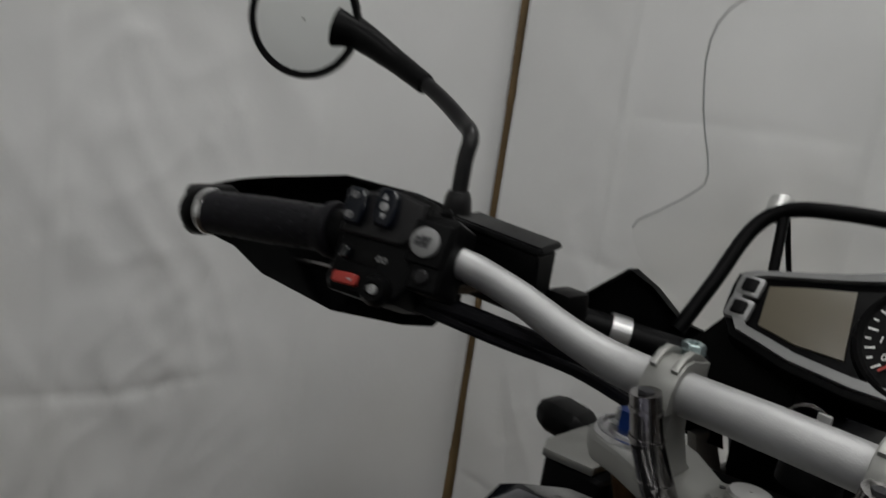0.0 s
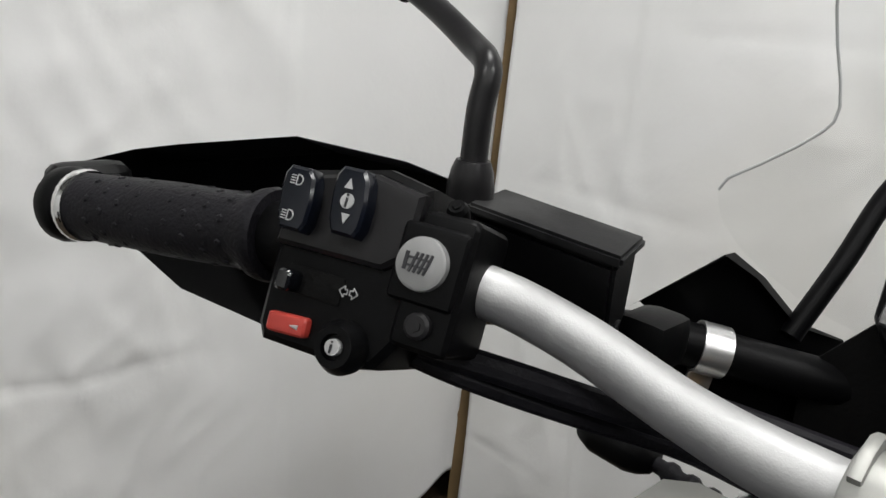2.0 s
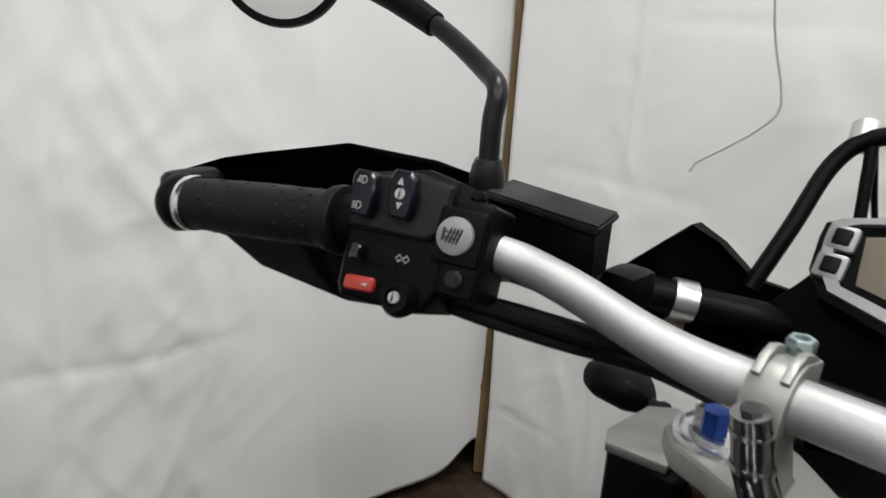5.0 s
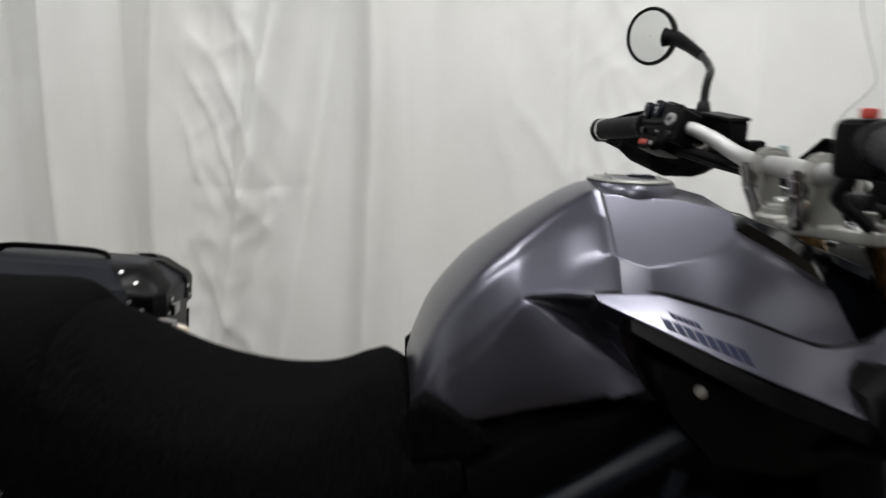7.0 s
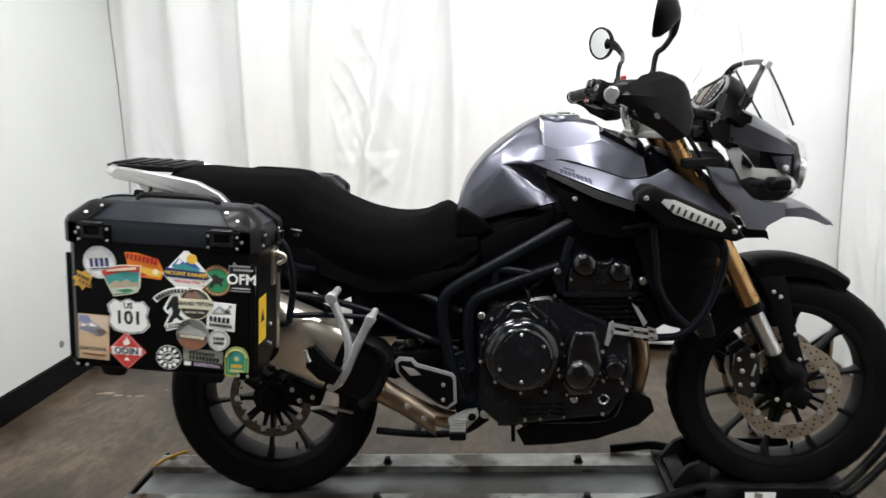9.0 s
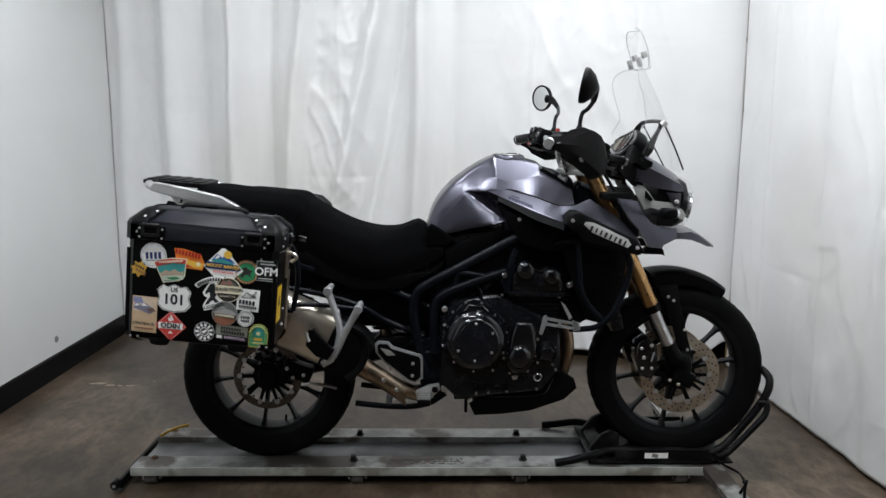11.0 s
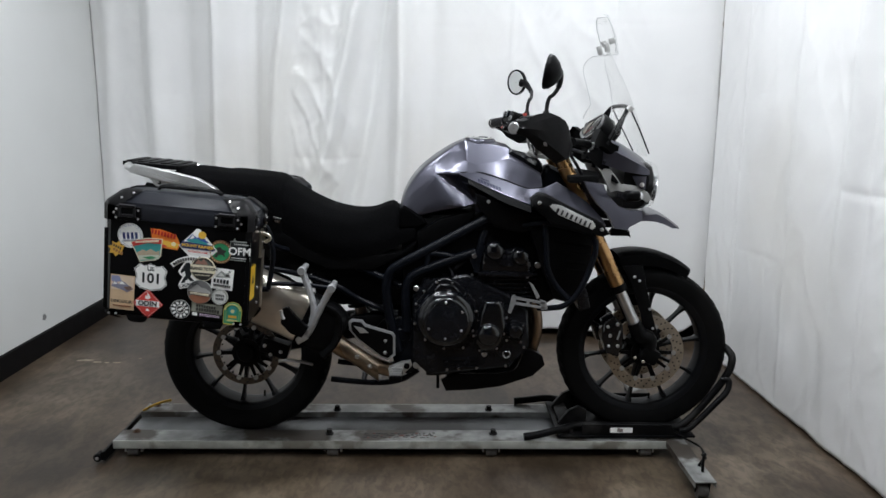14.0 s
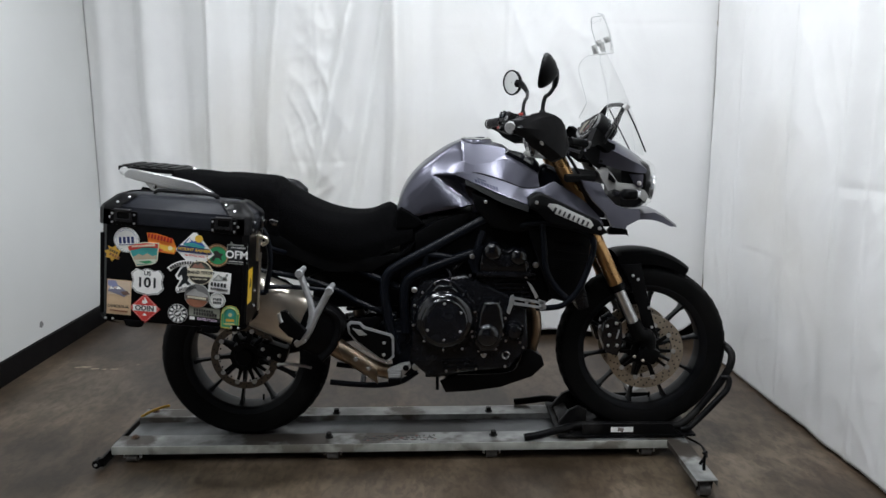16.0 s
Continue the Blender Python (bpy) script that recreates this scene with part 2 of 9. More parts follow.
def floor_material():
    m = mat("sealed_concrete", (0.088, 0.063, 0.043), 0.34, var=0.40, scale=1.9, fine=90, bump=0.10, dirt=(0.19, 0.150, 0.108), dirt_amt=0.75, dirt_from=0.5, dirt_to=0.64, spec=0.36)
    nt = m.node_tree
    b = nt.nodes["Principled BSDF"]
    src = b.inputs["Base Color"].links[0].from_socket
    co = nt.nodes.new("ShaderNodeTexCoord")
    # trowel blotches, drawn-out scuffs, fine specks
    for size, stretch, lo, hi, dark, amount in ((4.2, (1.0, 1.0, 1.0), 0.40, 0.60, (0.54, 0.52, 0.47, 1), 0.75), (11.0, (0.8, 0.35, 1.0), 0.42, 0.60, (0.56, 0.54, 0.50, 1), 0.75), (38.0, (1.0, 0.5, 1.0), 0.38, 0.58, (0.50, 0.48, 0.45, 1), 0.75)):
        mp = nt.nodes.new("ShaderNodeMapping")
        mp.inputs["Scale"].default_value = stretch
        mp.inputs["Rotation"].default_value = (0, 0, 0.5)
        nt.links.new(co.outputs["Object"], mp.inputs["Vector"])
        n = nt.nodes.new("ShaderNodeTexNoise")
        n.inputs["Scale"].default_value, n.inputs["Detail"].default_value = size, 9
        n.inputs["Distortion"].default_value = 0.6
        nt.links.new(mp.outputs["Vector"], n.inputs["Vector"])
        mx = nt.nodes.new("ShaderNodeMix")
        mx.data_type, mx.blend_type = "RGBA", "MULTIPLY"
        mx.inputs["Factor"].default_value = amount
        r = nt.nodes.new("ShaderNodeValToRGB")
        r.color_ramp.elements[0].position, r.color_ramp.elements[0].color = lo, dark
        r.color_ramp.elements[1].position = hi
        nt.links.new(n.outputs["Fac"], r.inputs["Fac"])
        nt.links.new(src, mx.inputs["A"])
        nt.links.new(r.outputs["Color"], mx.inputs["B"])
        src = mx.outputs["Result"]
    nt.links.new(src, b.inputs["Base Color"])
    return m


def glow_material(name, colour, strength):
    m = bpy.data.materials.new(name)
    m.use_nodes = True
    b = m.node_tree.nodes["Principled BSDF"]
    b.inputs["Emission Color"].default_value = (*colour, 1)
    b.inputs["Emission Strength"].default_value = strength
    return m


M_SEAT = seat_material()
M_SHEET = clear_sheet("clear_acrylic_sheet")
M_EDGE = mat("acrylic_edge", (0.45, 0.46, 0.46), 0.3, var=0.1)
M_FLOOR = floor_material()
M_TUBE = glow_material("lamp_diffuser", (1.0, 1.0, 0.98), 14.0)


# ---- mesh helpers ----
def part(name, bm, material, parent=None, label="", angle=35):
    """Links a bmesh as one mesh object under a thing or a part."""
    bmesh.ops.recalc_face_normals(bm, faces=bm.faces)
    me = bpy.data.meshes.new(name)
    bm.to_mesh(me)
    bm.free()
    me.materials.append(material)
    me.shade_smooth()
    me.set_sharp_from_angle(angle=radians(angle))
    ob = new(name, me)
    if parent:
        ob.parent = parent
        ob.matrix_parent_inverse = Matrix.Translation(parent.location).inverted() if parent.type == "EMPTY" else Matrix()
    if label:
        tagged(ob, label)
    return ob


def thing(name, loc, label, category, group="", kind=""):
    ob = new(name)
    ob.location = loc
    ob.empty_display_size = 0.1
    return tagged(ob, label, category, group, kind)


def spline(pts, n=6):
    """Catmull-Rom through the points."""
    p = [Vector(q) for q in pts]
    p = [2 * p[0] - p[1]] + p + [2 * p[-1] - p[-2]]
    out = []
    for i in range(1, len(p) - 2):
        a, b, c, d = p[i - 1:i + 3]
        for k in range(n):
            t = k / n
            out.append(0.5 * (2 * b + (c - a) * t + (2 * a - 5 * b + 4 * c - d) * t * t + (3 * b - a - 3 * c + d) * t ** 3))
    return out + [p[-2]]


def tube(bm, pts, r, seg=12, smooth=6, flat=1.0):
    """A round or oval rod along a smoothed line; r may be one radius or one for each point."""
    n = len(pts)
    path = spline(pts, smooth) if smooth > 1 and n > 2 else [Vector(q) for q in pts]
    m = len(path)
    rings = []
    up = None
    for i, q in enumerate(path):
        d = (path[min(i + 1, m - 1)] - path[max(i - 1, 0)]).normalized()
        if up is None:
            up = d.orthogonal().normalized()
        up = (up - d * up.dot(d)).normalized()
        side = d.cross(up)
        if isinstance(r, (list, tuple)):
            f = i / (m - 1) * (n - 1)
            k = min(int(f), n - 2)
            rad = r[k] + (r[k + 1] - r[k]) * (f - k)
        else:
            rad = r
        rings.append([bm.verts.new(q + (up * math.cos(a) * flat + side * math.sin(a)) * rad) for a in (2 * math.pi * j / seg for j in range(seg))])
    skin(bm, rings)
    return bm


def skin(bm, rings, caps=True, closed=True):
    for a, b in zip(rings, rings[1:]):
        k = len(a)
        for j in range(k if closed else k - 1):
            bm.faces.new((a[j], a[(j + 1) % k], b[(j + 1) % k], b[j]))
    if caps and closed:
        bm.faces.new(list(reversed(rings[0])))
        bm.faces.new(rings[-1])


def loft(bm, rings, caps=True, closed=True):
    skin(bm, [[bm.verts.new(p) for p in r] for r in rings], caps, closed)
    return bm


def rod(bm, a, b, r, r2=None, seg=16):
    a, b = Vector(a), Vector(b)
    m = Matrix.Translation((a + b) / 2) @ (b - a).to_track_quat("Z", "Y").to_matrix().to_4x4()
    bmesh.ops.create_cone(bm, cap_ends=True, segments=seg, radius1=r, radius2=r if r2 is None else r2, depth=(b - a).length, matrix=m)
    return bm


def block(bm, c, s, bevel=0.004, rot=(0, 0, 0), seg=2):
    """A bevelled box."""
    g = bmesh.ops.create_cube(bm, size=1, matrix=Matrix.LocRotScale(c, Euler([radians(a) for a in rot]), s))
    if bevel:
        es = list({e for v in g["verts"] for e in v.link_edges})
        bmesh.ops.bevel(bm, geom=es, offset=bevel, segments=seg, affect="EDGES", profile=0.6)
    return bm


def slab(bm, pts, y0, y1, bevel=0.003, axis="y", seg=2):
    """A plate: an outline in the x-z plane (or x-y for axis z, y-z for axis x) given thickness, with rounded edges."""
    def at(p, d):
        return {"y": (p[0], d, p[1]), "z": (p[0], p[1], d), "x": (d, p[0], p[1])}[axis]
    a = [bm.verts.new(at(p, y0)) for p in pts]
    b = [bm.verts.new(at(p, y1)) for p in pts]
    n = len(pts)
    fs = [bm.faces.new(a), bm.faces.new(list(reversed(b)))]
    fs += [bm.faces.new((a[i], b[i], b[(i + 1) % n], a[(i + 1) % n])) for i in range(n)]
    if bevel:
        bmesh.ops.recalc_face_normals(bm, faces=fs)
        es = list({e for f in fs[:2] for e in f.edges})
        bmesh.ops.bevel(bm, geom=es, offset=bevel, segments=seg, affect="EDGES", profile=0.6)
    return bm


def lathe(bm, prof, c, axis="y", seg=48):
    """A body of revolution: (radius, offset) pairs about an axis through c."""
    c = Vector(c)
    rings = []
    for r, d in prof:
        ring = []
        for j in range(seg):
            a = 2 * math.pi * j / seg
            u, v = r * math.cos(a), r * math.sin(a)
            ring.append(bm.verts.new(c + Vector({"y": (u, d, v), "z": (u, v, d), "x": (d, u, v)}[axis])))
        rings.append(ring)
    skin(bm, rings, caps=False)
    return bm


def ring_bolt(bm, c, r, h, axis, seg=12):
    """A domed bolt head with a socket."""
    a = Vector(axis).normalized()
    c = Vector(c)
    rod(bm, c, c + a * h * 0.75, r, seg=seg)
    rod(bm, c + a * h * 0.75, c + a * h, r, r * 0.75, seg=seg)
    rod(bm, c + a * h, c + a * (h + 0.0006), r * 0.42, seg=6)
    return bm


def B():
    return bmesh.new()


def lettering(text, size, material, name, parent, m, align="CENTER", depth=0.0004, bold=0.0):
    """Raised print in the built-in font, as a mesh."""
    cu = bpy.data.curves.new(name, "FONT")
    cu.body, cu.size, cu.align_x, cu.align_y, cu.extrude, cu.offset = text, size, align, "CENTER", depth, bold * size
    cu.resolution_u = 3
    tmp = new(name, cu)
    me = bpy.data.meshes.new_from_object(tmp.evaluated_get(bpy.context.evaluated_depsgraph_get()))
    bpy.data.objects.remove(tmp)
    bpy.data.curves.remove(cu)
    me.transform(m)
    me.name = name
    me.materials.clear()
    me.materials.append(material)
    ob = new(name, me)
    ob.parent = parent
    ob.matrix_parent_inverse = Matrix.Translation(parent.location).inverted() if parent.type == "EMPTY" else Matrix()
    return ob


# ---- the room ----
XL, XR = -1.36, 2.225
bm = B()
block(bm, (0.45, -1.6, FLOOR - 0.05), (6.4, 8.6, 0.1), 0)
floor_ob = tagged(part("floor", bm, M_FLOOR), "brown-grey sealed concrete floor with pale worn stains", "floor", kind="structure")
bm = B()
block(bm, (0.45, -1.6, CEIL + 0.05), (6.4, 8.6, 0.1), 0)
tagged(part("ceiling", bm, M_CEIL), "plain grey ceiling above the photo bay", "ceiling", kind="structure")
bm = B()
block(bm, (XL - 0.06, 0.35, (CEIL + FLOOR) / 2), (0.12, 3.6, CEIL - FLOOR), 0)
wall_ob = tagged(part("wall_west", bm, M_WALL), "white painted wall with small scuffs", "wall", kind="structure")
rnd = random.Random(11)


def flake(cx, cy, w, h):
    """Uneven outline of a scrape or scuff."""
    return [(cx + w * math.cos(a) * rnd.uniform(0.6, 1.0), cy + h * math.sin(a) * rnd.uniform(0.55, 1.0)) for a in (2 * math.pi * k / 14 for k in range(14))]


# pale scrapes left on the concrete, a grey scuff on the wall
for cx, cy, w, h in ((-1.09, 0.915, 0.050, 0.016), (-1.02, 0.888, 0.030, 0.012), (-0.965, 0.880, 0.016, 0.008), (-0.915, 0.880, 0.030, 0.009), (-0.82, 0.945, 0.012, 0.006)):
    bm = B()
    slab(bm, flake(cx, cy, w, h), FLOOR - 0.002, FLOOR + 0.0008, 0, axis="z")
    part("scrape", bm, M_SCRAPE, floor_ob, "pale scrape on the concrete")
bm = B()
slab(bm, flake(1.058, 0.171, 0.026, 0.020), XL - 0.002, XL + 0.0008, 0, axis="x")
part("scuff", bm, M_GREY, wall_ob, "small grey scuff")
bm = B()
block(bm, (XL - 0.06, -3.7, (CEIL + FLOOR) / 2), (0.11, 4.4, CEIL - FLOOR), 0)
tagged(part("wall_southwest", bm, M_WALL), "white painted workshop wall", "wall", kind="structure")
bm = B()
block(bm, (0.45, 2.2, (CEIL + FLOOR) / 2), (6.4, 0.1, CEIL - FLOOR), 0)
tagged(part("wall_north", bm, M_BACKWALL), "brown wall behind the white curtain", "wall", kind="structure")
bm = B()
block(bm, (XR + 0.28, -1.9, (CEIL + FLOOR) / 2), (0.1, 8.1, CEIL - FLOOR), 0)
tagged(part("wall_east", bm, M_BACKWALL), "brown wall behind the white curtain", "wall", kind="structure")
# unseen closing wall, made dark so the bike's black parts mirror little
bm = B()
block(bm, (0.45, -5.85, (CEIL + FLOOR) / 2), (6.4, 0.1, CEIL - FLOOR), 0)
tagged(part("wall_south", bm, M_DARKWALL), "plain dark grey wall out of view, added to keep reflections dark", "wall", kind="structure")
bm = B()
slab(bm, [(XL - 0.001, FLOOR), (XL + 0.014, FLOOR), (XL + 0.010, FLOOR + 0.112), (XL - 0.001, FLOOR + 0.118)], -1.4, 2.1, 0.002)
tagged(part("baseboard", bm, M_BASE), "black vinyl skirting along the white wall", "skirting", kind="structure")
bm = B()
block(bm, (0.45, 2.142, FLOOR + 0.06), (3.6, 0.014, 0.12), 0.002)
tagged(part("baseboard", bm, M_BASE), "black skirting below the hanging curtain", "skirting", kind="structure")


def bump_at(u, c, w):
    return math.exp(-((u - c) / w) ** 2)


def curtain(name, a, b, z0, z1, folds, wrinkle, label, edge=0.0, hem=0.0, hang=0.6):
    """A hanging sheet of vinyl from a to b: soft folds, pressed creases and a wrinkled band."""
    a, b = Vector((*a, 0)), Vector((*b, 0))
    along = (b - a).normalized()
    out = Vector((along.y, -along.x, 0))
    length = (b - a).length
    nu, nv = int(length / 0.011), int((z1 - z0) / 0.014)
    bm = B()
    grid = []
    for i in range(nu + 1):
        u = length * i / nu
        col = []
        for j in range(nv + 1):
            v = j / nv
            z = z0 + (z1 - z0) * v
            d = 0.0
            for c, w, h, lean in folds:
                sway = 0.03 * noise.noise((c * 5, z * 1.1, 4.0))
                d += 1.9 * h * bump_at(u + lean * (1.4 - z) + sway, c, w) * (hang + (1 - hang) * v)
            d += 0.010 * noise.noise((u * 1.3, z * 0.8, 3.1)) + 0.006 * noise.noise((u * 4.2, z * 1.6, 7.7))
            for c, w, h in wrinkle:
                k = bump_at(u + 0.10 * (1.2 - z), c, w)
                if k > 0.02:
                    # slanting pulls with sharp ridges, crossed by short dents
                    p = u + 0.42 * z + 0.06 * noise.noise((u * 3, z * 4, 2.0))
                    pull = 1 - min(1.0, 2.6 * abs(noise.noise((p * 7.5, z * 1.7, 1.0))))
                    dent = 1 - min(1.0, 2.4 * abs(noise.noise((u * 9 - z * 5, z * 7.5, 5.0))))
                    d += h * k * (0.30 * pull ** 1.5 + 0.20 * dent ** 1.5 + 0.55 * noise.noise((u * 7 + z * 2, z * 2.6, 8.0)))
            # pressed fold lines of the packed sheet
            for zc in (0.25, 0.62, 0.99, 1.36, 1.73, 2.1):
                s = (z - zc - 0.012 * noise.noise((u * 3, zc, 0))) / 0.012
                d -= 0.0042 * math.exp(-s * s) * max(0.0, 0.15 + 1.9 * noise.noise((u * 1.7, zc * 7, 2)))
            for k in range(int(length / 0.55) + 1):
                s = (u - 0.35 - 0.55 * k - 0.008 * noise.noise((z * 3, k, 0))) / 0.012
                d += 0.0045 * math.exp(-s * s)
            zz = z
            if edge and v < 0.12:
                zz += edge * bump_at(u, length, 0.09) * (1 - v / 0.12)
            if hem and v < 0.12:
                zz += hem * (0.5 + noise.noise((u * 1.1, 0, 9))) * (1 - v / 0.12)
            q = a + along * u + out * d
            col.append(bm.verts.new((q.x, q.y, zz)))
        grid.append(col)
    skin(bm, grid, caps=False, closed=False)
    ob = part(name, bm, M_CURTAIN, angle=180)
    sol = ob.modifiers.new("thickness", "SOLIDIFY")
    sol.thickness = 0.0015
    return tagged(ob, label, "curtain", kind="structure")


curtain("curtain_north", (XL + 0.004, 1.885), (XR + 0.012, 1.2345), 0.014, 3.2,
        [(0.10, 0.05, 0.02, 0), (0.42, 0.07, 0.045, 0), (0.60, 0.06, -0.03, 0), (0.84, 0.055, 0.085, 0.02), (1.02, 0.05, -0.04, 0.02), (1.20, 0.05, 0.05, 0.10), (1.56, 0.05, 0.05, 0.22),
         (1.74, 0.05, -0.04, 0.20), (1.92, 0.055, 0.06, 0.03), (2.10, 0.05, -0.015, 0), (2.5, 0.2, 0.02, 0), (2.78, 0.12, 0.025, 0.1), (3.1, 0.12, 0.02, 0)],
        [(1.42, 0.22, 0.040), (2.75, 0.36, 0.021), (0.3, 0.3, 0.012)],
        "white vinyl sheet hung in folds behind the motorcycle", edge=0.09, hem=0.014)
curtain("curtain_east", (XR - 0.004, 1.189), (XR + 0.03, -1.9), FLOOR + 0.006, 3.2,
        [(0.5, 0.1, 0.01, 0), (0.95, 0.09, 0.03, 0), (1.35, 0.07, 0.05, 0.05), (1.62, 0.07, -0.03, 0), (2.0, 0.1, 0.04, 0), (2.6, 0.15, 0.03, 0)],
        [(0.9, 0.35, 0.012), (1.8, 0.5, 0.015), (0.25, 0.2, 0.012)],
        "white vinyl sheet hung down to the concrete floor", hem=0.006, hang=0.12)
bm = B()
block(bm, (0.46, 2.0, 3.22), (3.6, 0.02, 0.02), 0.002)
for q in (-1.0, 0.4, 1.9):
    rod(bm, (q, 2.0, 3.22), (q, 2.0, CEIL), 0.006)
tagged(part("curtain_rail", bm, M_SILVER), "metal rail under the ceiling", "curtain rail", kind="structure")

bm = B()
block(bm, (XR + 0.028, 1.236, 1.6), (0.036, 0.034, 3.22), 0.003, (0, 0, 41))
tagged(part("corner_post", bm, M_POST), "brown wooden post behind the gap between the curtains", "post", kind="structure")

for lx, ly, k in LAMPS:
    lamp = thing("ceiling_light", (lx, ly, CEIL), "short white lamp hung under the ceiling, glowing", "ceiling light", "ceiling lights")
    bm = B()
    slab(bm, [(ly - 0.14, HANG), (ly + 0.14, HANG), (ly + 0.12, HANG - 0.06), (ly - 0.12, HANG - 0.06)], lx - 0.36, lx + 0.36, 0.004, axis="x")
    part("housing", bm, M_LAMPHOUSE, lamp)
    bm = B()
    block(bm, (lx, ly, HANG - 0.075), (0.62, 0.2, 0.03), 0.008)
    part("diffuser", bm, M_TUBE, lamp, "glowing white diffuser")
    for e in (-0.28, 0.28):
        bm = B()
        rod(bm, (lx + e, ly, HANG), (lx + e, ly, CEIL), 0.005, seg=8)
        part("suspension_rod", bm, M_SILVER, lamp)


# ---- the motorcycle ----
bike = thing("motorcycle", (0.75, 0, 0.028), "graphite grey adventure motorcycle with black mesh seat on a dolly", "motorcycle")
REAR, FRONT = Vector((0, 0, 0.349)), Vector((1.53, 0, 0.362))


def wheel(name, c, R, width, rim_r, spokes, label, deep=0.03):
    """Tyre, rim, spokes, hub; returns the tyre, to which the rim and the rest belong."""
    w = width / 2
    bm = B()
    prof = []
    for k in range(19):
        a = math.pi * k / 18
        prof.append((R - 0.55 * w * (1 - math.sin(a)) ** 1.3 - 0.001, -w * math.cos(a)))
    prof = [(rim_r - 0.004, -w * 0.72), (rim_r + 0.012, -w * 0.86)] + prof[1:-1] + [(rim_r + 0.012, w * 0.86), (rim_r - 0.004, w * 0.72)]
    lathe(bm, prof, c, seg=96)
    tyre = part(name, bm, M_TYRE, bike, label)
    # tread blocks: shallow grooves as raised pads
    bm = B()
    n = 44
    for i in range(n):
        for s in (-1, 1):
            a0 = 2 * math.pi * (i + (0.25 if s > 0 else 0)) / n
            ring = []
            for (t, y) in ((0.0, 0.06), (0.0, 0.55), (0.045, 0.86), (0.085, 0.86), (0.055, 0.5), (0.07, 0.06)):
                yy = s * y * w
                sink = 0.55 * w * (1 - math.sqrt(max(0, 1 - min(1, y * 0.985) ** 2))) ** 1.3
                r = R - sink + 0.0006
                a = a0 + t
                ring.append(bm.verts.new(c + Vector((r * math.cos(a), yy, r * math.sin(a)))))
            bm.faces.new(ring)
    bmesh.ops.solidify(bm, geom=bm.faces[:], thickness=0.003)
    tagged(part("tread", bm, M_TYRE, tyre, "road tread blocks"), kind="stuff")
    bm = B()
    lip = deep * 0.7
    lathe(bm, [(rim_r - deep, -w * 0.5), (rim_r - deep + 0.002, -w * 0.64), (rim_r - lip, -w * 0.72), (rim_r + 0.003, -w * 0.80), (rim_r + 0.008, -w * 0.76), (rim_r - 0.004, -w * 0.6), (rim_r - 0.008, 0),
               (rim_r - 0.004, w * 0.6), (rim_r + 0.008, w * 0.76), (rim_r + 0.003, w * 0.80), (rim_r - lip, w * 0.72), (rim_r - deep + 0.002, w * 0.64), (rim_r - deep, w * 0.5), (rim_r - deep - 0.003, 0), (rim_r - deep, -w * 0.5)], c, seg=96)
    part("rim", bm, M_RIM, tyre, "black cast alloy rim")
    for i in range(spokes):
        a = 2 * math.pi * (i + 0.25) / spokes
        d, s = Vector((math.cos(a), 0, math.sin(a))), Vector((-math.sin(a), 0, math.cos(a)))
        bm = B()
        rings = []
        for f, hw, hy in ((0.045, 0.014, 0.03), (0.09, 0.0090, 0.020), (rim_r - 0.07, 0.0072, 0.013), (rim_r - 0.040, 0.0080, 0.016), (rim_r - deep - 0.006, 0.0105, 0.022), (rim_r - deep + 0.004, 0.014, 0.026)):
            q = c + d * f
            rings.append([q + s * hw * 0.6 + Vector((0, -hy, 0)), q + s * hw, q + s * hw * 0.6 + Vector((0, hy, 0)), q - s * hw * 0.6 + Vector((0, hy, 0)), q - s * hw, q - s * hw * 0.6 + Vector((0, -hy, 0))])
        loft(bm, rings)
        part("spoke", bm, M_RIM, tyre)
    bm = B()
    lathe(bm, [(0.002, -w * 0.9), (0.03, -w * 0.9), (0.034, -w * 0.8), (0.052, -w * 0.5), (0.06, -0.02), (0.06, 0.02), (0.052, w * 0.5), (0.034, w * 0.8), (0.03, w * 0.9), (0.002, w * 0.9)], c, seg=32)
    part("hub", bm, M_BLACK, tyre, "black wheel hub")
    bm = B()
    rod(bm, c + Vector((0.05, 0.01, -rim_r + 0.05)), c + Vector((0.048, 0.012, -rim_r + 0.015)), 0.004)
    part("valve", bm, M_BLACK, tyre)
    return tyre


